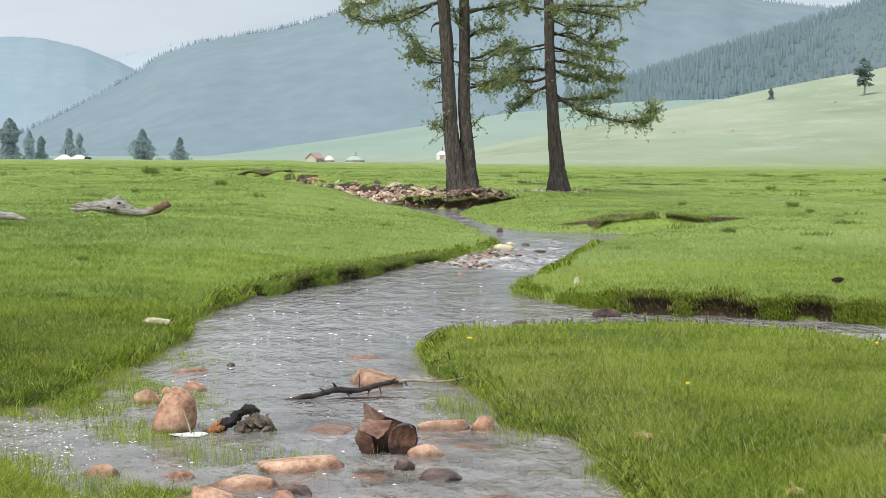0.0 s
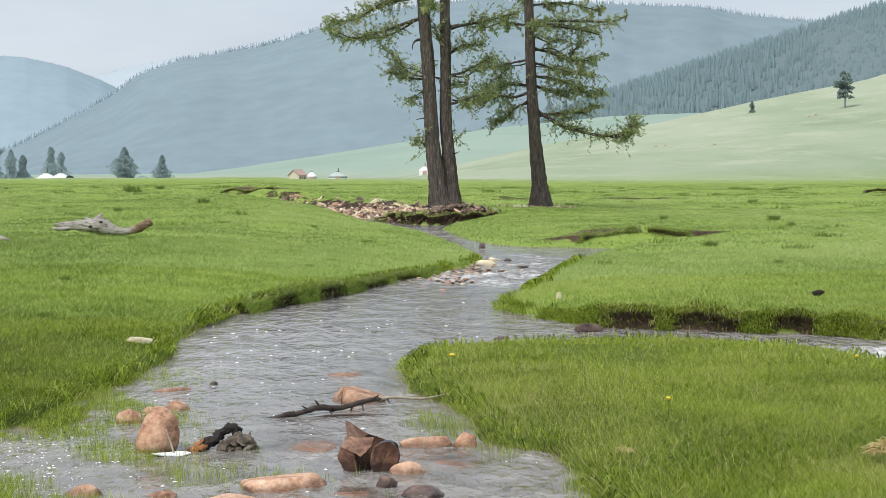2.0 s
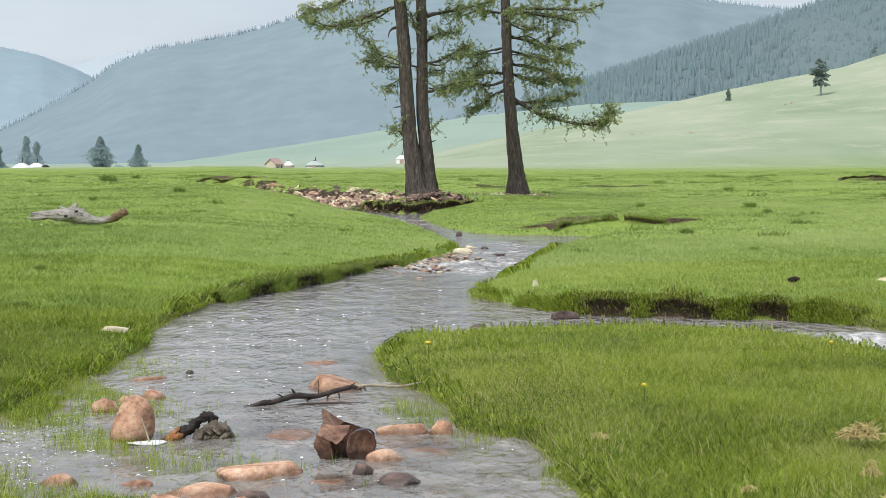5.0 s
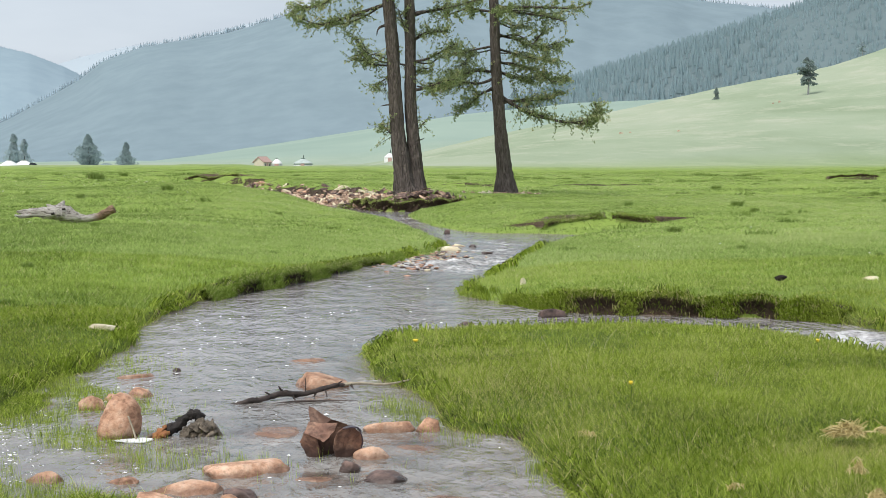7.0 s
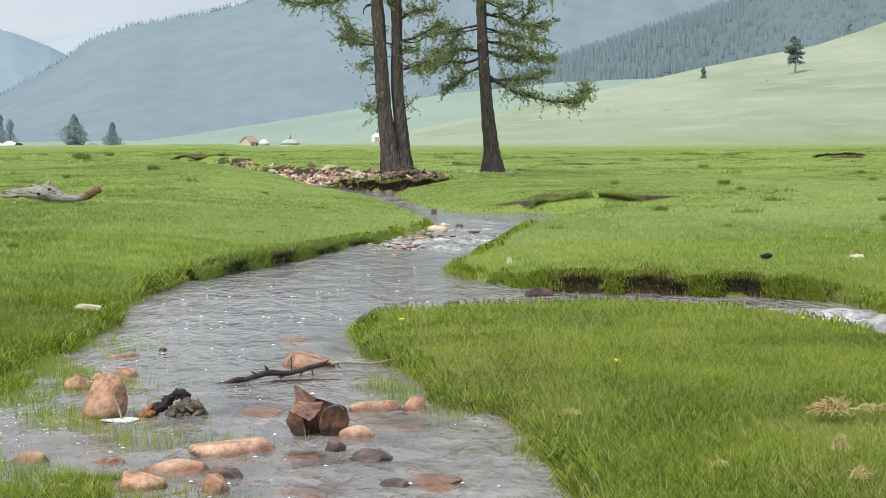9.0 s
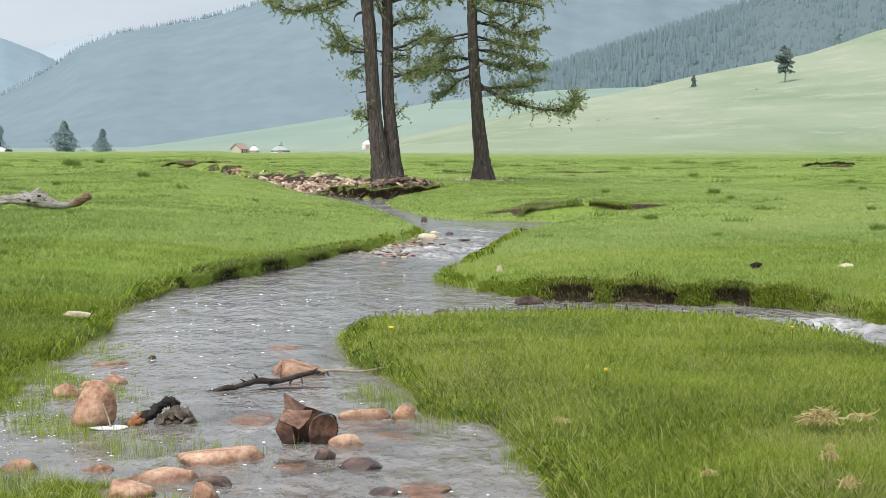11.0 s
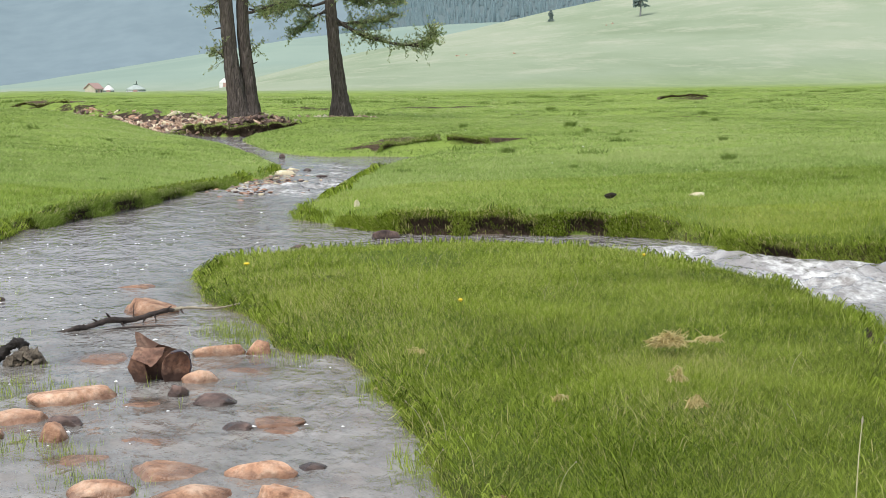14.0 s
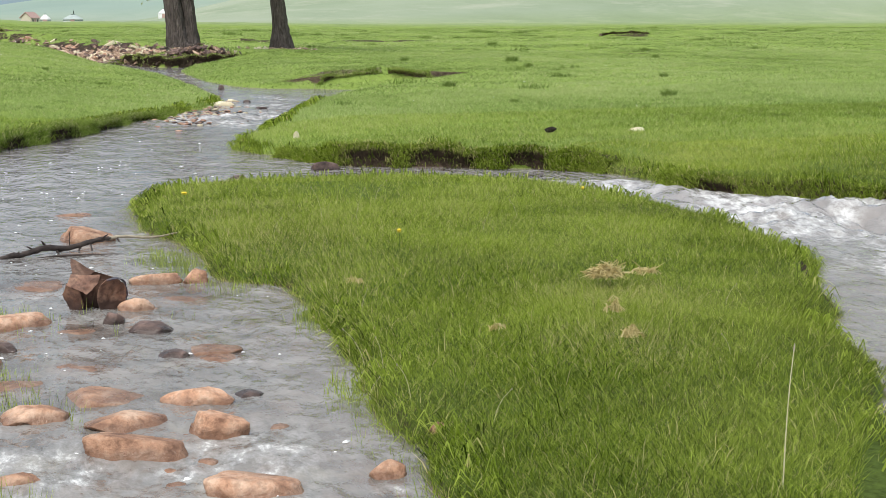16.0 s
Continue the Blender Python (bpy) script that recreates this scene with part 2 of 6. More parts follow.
    k.bump(k.noise(60.0, 4, 0.65, v), 0.5, 0.006)
    return k.m


# Base colours with rain haze painted in: paler and bluer for farther ridges.
def haze_tint_material(name, c1, c2, scale):
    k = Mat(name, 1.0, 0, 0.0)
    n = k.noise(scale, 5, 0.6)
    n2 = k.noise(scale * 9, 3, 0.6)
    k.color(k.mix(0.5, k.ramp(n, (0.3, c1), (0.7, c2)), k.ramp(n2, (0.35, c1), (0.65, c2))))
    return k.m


M_GROUND = ground_material()
M_GRASS = grass_material("meadow_grass", (0.022, 0.042, 0.004), (0.20, 0.29, 0.025), (0.53, 0.63, 0.12), (0.62, 0.55, 0.26))
# Paler, less saturated greens for the grass farther off.
M_GRASS_FAR = grass_material("far_pasture", (0.115, 0.18, 0.035), (0.305, 0.41, 0.115), (0.46, 0.565, 0.21), (0.57, 0.57, 0.30))
M_GRASS_MEADOW = grass_material("meadow_sward", (0.06, 0.10, 0.014), (0.215, 0.315, 0.05), (0.46, 0.57, 0.135), (0.58, 0.55, 0.28))
M_WATER = water_material()
M_ROCK = rock_material("red_granite", (0.21, 0.105, 0.065), (0.53, 0.30, 0.19), (0.74, 0.52, 0.38), 0.7)
M_ROCK_DARK = rock_material("dark_wet_stone", (0.04, 0.028, 0.026), (0.13, 0.088, 0.075), (0.26, 0.175, 0.15))
M_RUBBLE = rock_material("bank_rubble", (0.14, 0.085, 0.06), (0.40, 0.265, 0.185), (0.66, 0.50, 0.38), 0.8)
M_ROCK_PALE = rock_material("pale_stone", (0.54, 0.45, 0.29), (0.70, 0.62, 0.44), (0.80, 0.74, 0.58))
M_BARK = bark_material()
M_LARCH = grass_material("larch_needles", (0.17, 0.22, 0.095), (0.32, 0.385, 0.18), (0.46, 0.51, 0.26), (0.50, 0.45, 0.26))
# Pine green greyed by haze put into the colour.
M_PINE = hazy_leaf_material("pine_faint_haze", (0.255, 0.32, 0.305), (0.31, 0.38, 0.36))
# Haze is in this colour too; woods lightened to offset their own shade.
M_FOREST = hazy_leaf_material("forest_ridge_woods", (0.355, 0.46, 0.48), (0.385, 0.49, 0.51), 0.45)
# Very dark earth for the undercut faces; the scarps use it 2.3 times lighter.
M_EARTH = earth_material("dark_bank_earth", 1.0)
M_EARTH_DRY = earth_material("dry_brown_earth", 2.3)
# Haze painted into the ridge and mountain colours, layer by layer.
M_UNDER = haze_tint_material("hazed_ridge_floor", (0.142, 0.188, 0.198), (0.16, 0.211, 0.221), 0.006)
M_MOUNT = haze_tint_material("mountain_woods", (0.188, 0.247, 0.278), (0.235, 0.303, 0.335), 0.0035)
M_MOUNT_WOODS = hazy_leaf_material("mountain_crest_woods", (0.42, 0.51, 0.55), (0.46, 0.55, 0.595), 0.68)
M_FAR = haze_tint_material("far_mountain_hazed", (0.255, 0.335, 0.385), (0.30, 0.38, 0.43), 0.003)
M_FAINT = haze_tint_material("faint_mountain_hazed", (0.385, 0.445, 0.49), (0.415, 0.475, 0.52), 0.003)


# ---- mesh helpers ----
def part(name, bm, material, parent=None, label=""):
    me = bpy.data.meshes.new(name)
    bm.to_mesh(me)
    bm.free()
    return mesh_part(name, me, material, parent, label)


def mesh_part(name, me, material, parent=None, label="", smooth=False):
    if material and not me.materials:
        me.materials.append(material)
    if smooth:
        me.polygons.foreach_set("use_smooth", [True] * len(me.polygons))
    ob = new(name, me)
    if parent:
        ob.parent = parent
    if label:
        ob["label"] = label
    return ob


def np_mesh(name, verts, faces, smooth=False, **attrs):
    """A mesh from arrays: verts (n, 3), faces (m, 3 or 4)."""
    me = bpy.data.meshes.new(name)
    k = faces.shape[1]
    me.vertices.add(len(verts))
    me.vertices.foreach_set("co", np.ascontiguousarray(verts, np.float32).ravel())
    me.loops.add(faces.size)
    me.loops.foreach_set("vertex_index", np.ascontiguousarray(faces, np.int32).ravel())
    me.polygons.add(len(faces))
    me.polygons.foreach_set("loop_start", np.arange(0, faces.size, k, dtype=np.int32))
    me.polygons.foreach_set("use_smooth", np.full(len(faces), smooth))
    for key, val in attrs.items():
        me.attributes.new(key, "FLOAT", "POINT").data.foreach_set("value", np.ascontiguousarray(val, np.float32))
    me.update(calc_edges=True)
    return me


def tube(points, radii, sides=8, cap=True, ripple=0.0, seed=0):
    """Verts and quad faces of a tapering tube along points."""
    rs = np.random.RandomState(seed)
    p = np.array(points, float)
    n = len(p)
    t = np.gradient(p, axis=0)
    t /= np.linalg.norm(t, axis=1)[:, None] + 1e-9
    ref = np.where(np.abs(t[:, 2:3]) > 0.9, [[1.0, 0, 0]], [[0, 0, 1.0]])
    a = np.cross(t, ref)
    a /= np.linalg.norm(a, axis=1)[:, None]
    b = np.cross(t, a)
    ang = np.arange(sides) / sides * 2 * np.pi
    r = np.array(radii)[:, None] * (1 + ripple * rs.randn(n, sides))
    v = p[:, None] + r[..., None] * (np.cos(ang)[None, :, None] * a[:, None] + np.sin(ang)[None, :, None] * b[:, None])
    i = np.arange(n - 1)[:, None] * sides
    j = np.arange(sides)[None]
    k = (j + 1) % sides
    f = np.stack([i + j, i + sides + j, i + sides + k, i + k], -1).reshape(-1, 4)
    return v.reshape(-1, 3), f


def join(pieces):
    """One pair of arrays from several (verts, faces)."""
    vs, fs, o = [], [], 0
    for v, f in pieces:
        vs.append(v)
        fs.append(f + o)
        o += len(v)
    return np.concatenate(vs), np.concatenate(fs)


def smooth_line(pts, steps=6):
    p = np.array(pts, float)
    q = np.vstack([2 * p[0] - p[1], p, 2 * p[-1] - p[-2]])
    out = []
    for i in range(len(p) - 1):
        a, b, c, d = q[i:i + 4]
        for s in np.arange(steps) / steps:
            out.append(0.5 * (2 * b + (c - a) * s + (2 * a - 5 * b + 4 * c - d) * s * s + (3 * b - a - 3 * c + d) * s ** 3))
    out.append(p[-1])
    return np.array(out)


def wave_noise(x, y, scale, seed, octaves=3):
    """A smooth field of sines that never repeats over the place, about -1 to 1."""
    rs = np.random.RandomState(seed)
    z = np.zeros_like(x, dtype=float)
    amp = 1.0
    for o in range(octaves):
        for _ in range(4):
            a = rs.rand() * 6.28
            k = scale * (0.7 + 0.6 * rs.rand())
            z += amp * 0.32 * np.sin(k * (x * np.cos(a) + y * np.sin(a)) + rs.rand() * 6.28)
        amp *= 0.5
        scale *= 2.1
    return z


def sstep(a, b, x):
    t = np.clip((x - a) / (b - a), 0, 1)
    return t * t * (3 - 2 * t)


def blob(x, y, cx, cy, rx, ry=None):
    return np.exp(-((x - cx) / rx) ** 2 - ((y - cy) / (ry or rx)) ** 2)


# ---- the stream's plan ----
LEFT_BANK = smooth_line([(-3.4, -14), (-3.2, 3), (-2.9, 7), (-2.6, 8.5), (-2.3, 9.3), (-2.25, 10.2), (-2.12, 10.9), (-2.05, 12.0), (-2.2, 13.2), (-2.1, 14.6),
                         (-1.88, 16.3), (-1.37, 17.5), (-0.98, 18.7), (-0.48, 20.6), (0.0, 21.7), (0.72, 24.0), (0.95, 26.0), (0.6, 30.5), (-0.1, 36.3),
                         (-1.2, 40.6), (-3.3, 46.2), (-6.5, 56), (-11, 68), (-17, 82), (-26, 93)])
RIGHT_BANK = smooth_line([(-24, 97), (-15.5, 86), (-10, 72), (-5.4, 58), (-2.1, 48.3), (-0.75, 43.2), (0.0, 41.5), (1.0, 41.5), (2.2, 42.6), (2.5, 42.35), (1.6, 40.8), (0.75, 39.4), (0.45, 38.2), (0.85, 33.2), (1.65, 29.9), (2.9, 29.2), (3.7, 28.3),
                          (3.2, 27.3), (2.4, 24.6), (1.45, 19.7), (0.78, 16.8), (0.95, 16.0), (1.5, 15.0), (1.75, 14.5), (2.3, 14.25), (3.1, 14.0), (3.9, 13.6),
                          (4.15, 12.8), (4.3, 12.0), (4.65, 11.6), (5.4, 10.9), (7, 9.6), (9, 4), (9.5, -14)])
ISLAND = smooth_line([(-0.18, 12.0), (-0.14, 11.1), (-0.09, 10.3), (0.1, 9.85), (0.25, 9.3), (0.26, 8.7), (0.29, 8.3), (0.45, 8.17), (0.67, 8.0), (0.77, 7.5), (0.78, 6.4), (0.86, 5.75), (0.83, 5.35), (0.91, 4.85), (0.9, 4.4), (0.95, 2.5),
                      (1.3, 1.2), (1.8, 2.0), (2.5, 4.6), (2.85, 5.5), (3.08, 6.4), (3.4, 7.3), (3.72, 8.25), (3.75, 9.2), (3.65, 10.4), (3.5, 11.3), (3.15, 12.2),
                      (2.6, 12.65), (1.8, 12.85), (1.0, 12.8), (0.2, 12.55), (-0.18, 12.0)], 5)
WATER = np.vstack([LEFT_BANK, RIGHT_BANK])


def inside(x, y, poly):
    r = np.zeros(x.shape, bool)
    x1, y1 = poly[-1]
    for x2, y2 in poly:
        if y1 != y2:
            r ^= ((y1 > y) != (y2 > y)) & (x < (x2 - x1) * (y - y1) / (y2 - y1) + x1)
        x1, y1 = x2, y2
    return r


def line_dist(x, y, poly, closed):
    d = np.full(x.shape, 1e9)
    pts = list(poly) + ([poly[0]] if closed else [])
    for (ax, ay), (bx, by) in zip(pts[:-1], pts[1:]):
        ux, uy = bx - ax, by - ay
        t = np.clip(((x - ax) * ux + (y - ay) * uy) / (ux * ux + uy * uy + 1e-12), 0, 1)
        np.minimum(d, (x - ax - t * ux) ** 2 + (y - ay - t * uy) ** 2, out=d)
    return np.sqrt(d)


GX0, GY0, GS = -27.0, -14.0, 0.09
gx, gy = np.meshgrid(np.arange(GX0, 14.0, GS), np.arange(GY0, 98.0, 0.18))
wx = gx + 0.05 * wave_noise(gx, gy, 7.0, 3)
wy = gy + 0.05 * wave_noise(gx, gy, 7.0, 4)
wet = inside(wx, wy, WATER) & ~inside(wx, wy, ISLAND)
d_all = np.minimum(line_dist(wx, wy, LEFT_BANK, False), np.minimum(line_dist(wx, wy, RIGHT_BANK, False), line_dist(wx, wy, ISLAND, True)))
SHORE = np.where(wet, -d_all, d_all)


def shore(x, y):
    """Metres from the water's edge, below zero in the stream."""
    i = np.clip((x - GX0) / GS, 0, SHORE.shape[1] - 1.001)
    j = np.clip((y - GY0) / 0.18, 0, SHORE.shape[0] - 1.001)
    i0, j0 = i.astype(int), j.astype(int)
    a, b = i - i0, j - j0
    s = (SHORE[j0, i0] * (1 - a) + SHORE[j0, i0 + 1] * a) * (1 - b) + (SHORE[j0 + 1, i0] * (1 - a) + SHORE[j0 + 1, i0 + 1] * a) * b
    out = np.maximum(np.maximum(GX0 - x, x - 13.8), np.maximum(GY0 - y, y - 97.8))
    return np.where(out > 0, np.maximum(s, 0.5) + out, s)


SCARPS = [(3.75, 29.75, 0.85, 0.12, 1.2), (4.75, 29.5, 0.4, 0.07, 1.0), (22.3, 73, 1.0, 0.17, 4), (30, 86, 2.5, 0.13, 5), (8.2, 62, 2.6, 0.08, 4), (3.4, 61, 1.6, 0.10, 4), (-9.3, 71, 2.6, 0.25, 3), (-6.0, 64, 1.6, 0.25, 3), (13, 42, 0.6, 0.06, 2)]


def crest(u, pts):
    a = np.array(pts)
    return np.interp(u, a[:, 0], a[:, 1])


def height(x, y):
    """The ground's height over the water's level."""
    d = shore(x, y)
    isl = ((x > -0.4) & (x < 3.9) & (y < 12.95 + 0 * x) & (x < 3.85) & (x > -0.3)).astype(float)
    keel = 0.36 * blob(x, y, 0.9, 42.2, 2.6, 2.2)
    cut = (0.155 * blob(x, y, 2.8, 14.2, 2.0, 0.95) + 0.075 * blob(x, y, -1.5, 17.5, 1.2, 3.5)
           + 0.22 * blob(x, y, -6, 60, 6, 8) + 0.08 * blob(x, y, 4.9, 11.6, 1.0, 0.8) + 0.05 * blob(x, y, 3.6, 8.2, 0.7, 3.0))
    rise = 0.05 + cut * np.clip(0.66 + 0.9 * wave_noise(x, y, 3.0, 8, 3), 0.0, 1.1) + keel * (0.85 + 0.2 * wave_noise(x, y, 3.0, 9, 2))
    face = sstep(0.0, 0.10 + np.maximum(y - 20, 0) * 0.014, d)
    talus = blob(x, y, -3.0, 50.0, 3.2, 8.5)
    rise = rise * (1 - 0.8 * np.minimum(talus * 2, 1))
    far_d = np.where(isl > 0, np.minimum(d, 1.0), d)
    z = rise * face + 0.11 * (1 - np.exp(-np.maximum(far_d, 0) / 0.7)) + 0.10 * (1 - np.exp(-np.maximum(far_d - 0.6, 0) / 3.0))
    left = sstep(-0.5, -5.5, x + 0.08 * (y - 25)) * sstep(12, 26, y)
    z = z + left * 0.20 + 0.10 * blob(x, y, 2.5, 44, 4, 6) + 0.16 * blob(x, y, -4.0, 45.5, 3.0, 6.0) * sstep(0.2, 2.0, d)
    und = 0.022 * wave_noise(x, y, 2.3, 11) + 0.05 * wave_noise(x, y, 0.35, 12, 2) + sstep(14, 35, y) * (0.035 * wave_noise(x, y, 1.0, 13, 2) + 0.06 * np.maximum(wave_noise(x, y, 1.5, 14, 2) - 0.55, 0))
    z = z + und * sstep(0.1, 1.6, d) * np.where(isl > 0, 0.6, 1.0)
    z = z + 0.34 * np.minimum(talus * 1.6, 1) * sstep(0.0, 1.9, d) * (x + 0.42 * (y - 44) > -1.3)
    z = z + 0.27 * sstep(-1.3, -3.2, x) * sstep(30, 42, y) * sstep(75, 55, y) * sstep(-0.7, -1.5, x + 0.36 * (y - 40.6)) * sstep(0.0, 0.8, d)
    # old cuts in the pasture: a low scarp with a hollow before it
    for cx, cy, half, deep, run in SCARPS:
        on = (np.abs(x - cx) < half * 1.5) & (y > cy - 3) & (y < cy + run * 5 + 3)
        if on.any():
            w, q = scarp_line(x[on], y[on], cx, cy)
            z[on] += deep * sstep(half * 1.5, half * 0.8, np.abs(x[on] - cx)) * sstep(-w, 0.0, q) * sstep(run * 5, run, q)
    z = np.where(d < 0, -0.02 - 0.16 * (1 - np.exp(np.minimum(d, 0) / 0.35)) - 0.04 * wave_noise(x, y, 4.0, 15, 2) * sstep(0.0, -0.4, d), z)
    # marshy spit of sparse grass
    spit = 0.34 * blob(x, y, -2.05, 6.7, 0.6, 0.8) + 0.28 * blob(x, y, -1.1, 6.45, 0.45, 0.28) + 0.20 * blob(x, y, -1.66, 9.2, 0.22, 0.35) + 0.16 * blob(x, y, -2.35, 9.2, 0.4, 0.9)
    z = np.where(d < 0, np.minimum(z + spit, np.maximum(z, 0.006 + 0.036 * wave_noise(x, y, 5.0, 19, 3))), z)
    # the far rim of the meadow hides the valley floor behind it
    z = z + 0.30 * sstep(70, 145, y) * sstep(0.15, -0.05, x / np.maximum(y, 1.0))
    # hills
    yy = np.maximum(y, 1.0)
    u = x / yy
    s1 = crest(u, [(-0.30, -0.0044), (-0.21, -0.0046), (-0.12, -0.0060), (-0.02, -0.0064), (0.004, -0.003), (0.06, 0.011), (0.142, 0.0283), (0.288, 0.059), (0.372, 0.084), (0.6, 0.15), (1.5, 0.3)])
    s2 = crest(u, [(-0.6, 0.004), (-0.24, -0.006), (-0.163, -0.003), (-0.068, 0.0129), (-0.009, 0.0235), (0.043, 0.032), (0.12, 0.040), (0.5, 0.05)])
    c1 = np.maximum(1.5 + s1 * 430, -1.3)
    c2 = np.maximum(1.5 + s2 * 800, 0.4)
    p = np.clip((yy - 165) / 265, 0, 1)
    hill = np.where(yy < 430, c1 * np.where(c1 > 0, p ** 1.35, sstep(0.0, 0.12, p)), c1 + (c2 - c1) * np.clip((yy - 520) / 280, 0, 1) ** 1.2 - 6.0 * np.sin(np.clip((yy - 430) / 370, 0, 1) * np.pi) * sstep(2.0, 9.0, c1))
    hill = np.where(yy > 800, c2 - 0.02 * (yy - 800), hill)
    hill = hill + (0.35 * wave_noise(x, y, 0.03, 21) + 0.12 * wave_noise(x, y, 0.2, 22)) * sstep(170, 260, yy)
    m = sstep(150, 200, y)
    return z * (1 - m) + hill * m


def scarp_line(x, y, cx, cy):
    w = max(0.12, cy * 0.0085)
    return w, y - (cy - 0.22 * (x - cx) + 0.8 * w * wave_noise(x, y, 0.45 / w, 17, 3))


def bare(x, y):
    """Where the turf is gone: the scarps' faces, the washed bank and the talus under the larch."""
    m = np.zeros_like(x, dtype=float)
    for cx, cy, half, deep, run in SCARPS:
        on = (np.abs(x - cx) < half * 1.5) & (np.abs(y - cy) < 4)
        if on.any():
            w, q = scarp_line(x[on], y[on], cx, cy)
            m[on] = np.maximum(m[on], (0.35 if cy < 40 else 0.6) * sstep(w * 0.2, -w * 0.2, np.abs(q + w * 0.5) - w * 0.75 * np.sqrt(np.maximum(1 - ((x[on] - cx) / half) ** 2, 0)) * (0.85 + 0.22 * wave_noise(x[on], y[on] * 0.2, 5.0 / half, 23, 3))))
    d = shore(x, y)
    ragged = 0.35 * wave_noise(x, y, 2.2, 18, 3)
    m = np.maximum(m, sstep(0.55, 0.35, d + ragged * 0.3) * (d > -0.1) * np.minimum(0.7 * blob(x, y, 0.9, 42.0, 2.0, 1.5), 1))
    talus = np.minimum(1.7 * blob(x, y, -2.9, 50.0, 2.6, 8.0), 1) * (x + 0.42 * (y - 44) > -1.2)
    return np.clip(np.maximum(m, talus * sstep(1.7, 1.0, d + ragged) * (d > -0.05)), 0, 1)


def polar(radii, angles, keep=None):
    r, a = np.meshgrid(radii, angles, indexing="ij")
    x, y = r * np.sin(a), r * np.cos(a)
    n, m = r.shape
    i = np.arange(n - 1)[:, None] * m
    j = np.arange(m - 1)[None]
    f = np.stack([i + j, i + j + 1, i + m + j + 1, i + m + j], -1).reshape(-1, 4)
    return x.ravel(), y.ravel(), f


FINE = np.radians(np.concatenate([np.arange(-180, -26, 4.0), np.arange(-26, -18.5, 0.5), np.arange(-18.5, 28, 0.16), np.arange(28, 38, 0.5), np.arange(38, 180.1, 4.0)]))
FINE[-1] = np.pi
RAD = np.concatenate([[0.002, 0.5, 1.0, 2.0, 3.0], 3.6 * 1.0062 ** np.arange(0, 500), 3.6 * 1.0062 ** 500 * 1.03 ** np.arange(0, 75), [900, 1400, 2400, 4500]])
RAD = RAD[np.concatenate([[True], np.diff(RAD) > 0])]


def build_ground():
    x, y, f = polar(RAD, FINE)
    z = height(x, y)
    me = np_mesh("ground", np.stack([x, y, z], 1), f, True, bare=bare(x, y))
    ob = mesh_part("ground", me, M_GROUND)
    tagged(ob, "green grazed meadow with bare soil banks and hills", "meadow", kind="structure")


FOAMY = [(-0.16, 5.6, 0.2), (-0.07, 4.85, 0.25), (0.24, 5.1, 0.14), (0.30, 4.4, 0.2), (0.38, 8.05, 0.12), (0.55, 8.0, 0.12), (0.2, 8.3, 0.08), (-0.12, 10.2, 0.08), (-0.28, 7.45, 0.12), (0.1, 7.35, 0.2), (0.4, 6.35, 0.12), (0.62, 6.3, 0.08), (0.75, 4.5, 0.08), (-0.45, 8.0, 0.3)]


SLABS = [(-0.64, 8.3, 0.46), (0.16, 7.85, 0.33), (0.26, 6.45, 0.29), (-0.33, 7.1, 0.2), (-0.55, 6.0, 0.3), (-0.25, 6.3, 0.25)]


def build_water():
    ang = np.radians(np.concatenate([np.arange(-180, -60, 5.0), np.arange(-60, -18.5, 1.5), np.arange(-18.5, 28, 0.15), np.arange(28, 80, 1.5), np.arange(80, 181, 5.0)]))
    rad = np.concatenate([[0.002, 0.5, 1.5, 2.5, 3.2], 3.6 * 1.0055 ** np.arange(0, 560), [80, 84, 88, 92, 97]])
    x, y, f = polar(rad, ang)
    d = shore(x, y)
    rap = 0.95 * blob(x, y, 0.6, 21.4, 0.85, 1.3) + 1.9 * blob(x, y, 5.0, 10.3, 1.3, 0.9) + 0.5 * blob(x, y, 4.7, 8.6, 0.7, 0.9) + 1.0 * blob(x, y, 4.0, 11.9, 0.55, 0.9) + 0.75 * blob(x, y, -0.05, 4.95, 0.6, 0.4) + 0.35 * blob(x, y, 0.5, 36, 0.8, 4) + 0.4 * blob(x, y, 1.6, 25, 0.7, 3)
    swell = rap * np.where(y < 6.5, 0.5, 1.0)
    for sx, sy, sw in FOAMY:
        rap = rap + 0.8 * blob(x, y, sx, sy - 0.02, sw * 0.75, 0.10)
    z = 0.004 * wave_noise(x * 1.2, y * 0.55, 9.0, 31, 3) + swell * (0.050 * wave_noise(x, y * 0.8, 6.5, 32, 3) + 0.012 * wave_noise(x, y, 30.0, 33, 2)) 
    shallows = sstep(10.5, 7.0, y)
    rap = rap + 0.30 * shallows * np.maximum(wave_noise(x, y * 0.7, 3.2, 37, 3) - 0.05, 0)
    z = z + shallows * (0.005 * wave_noise(x, y * 0.8, 14.0, 38, 3) + 0.003 * wave_noise(x, y, 40.0, 39, 2))
    keep = (d < 0.12)[f].any(1)
    f = f[keep]
    used = np.unique(f)
    idx = np.full(len(x), -1)
    idx[used] = np.arange(len(used))
    streak = wave_noise(x * 1.0, y * 0.5, 5.0, 35, 3)
    foam = np.clip(rap * (1.6 + 0.7 * sstep(6.4, 5.6, y) * (x < 0.7)) * (0.70 + 0.9 * streak), 0, 1)
    shallow = np.clip(sstep(11.5, 7.5, y) * 0.95 + 0.5 * blob(x, y, -0.4, 10.8, 0.8, 1.2) + 0.7 * sstep(-0.35, 0.0, d), 0, 1)
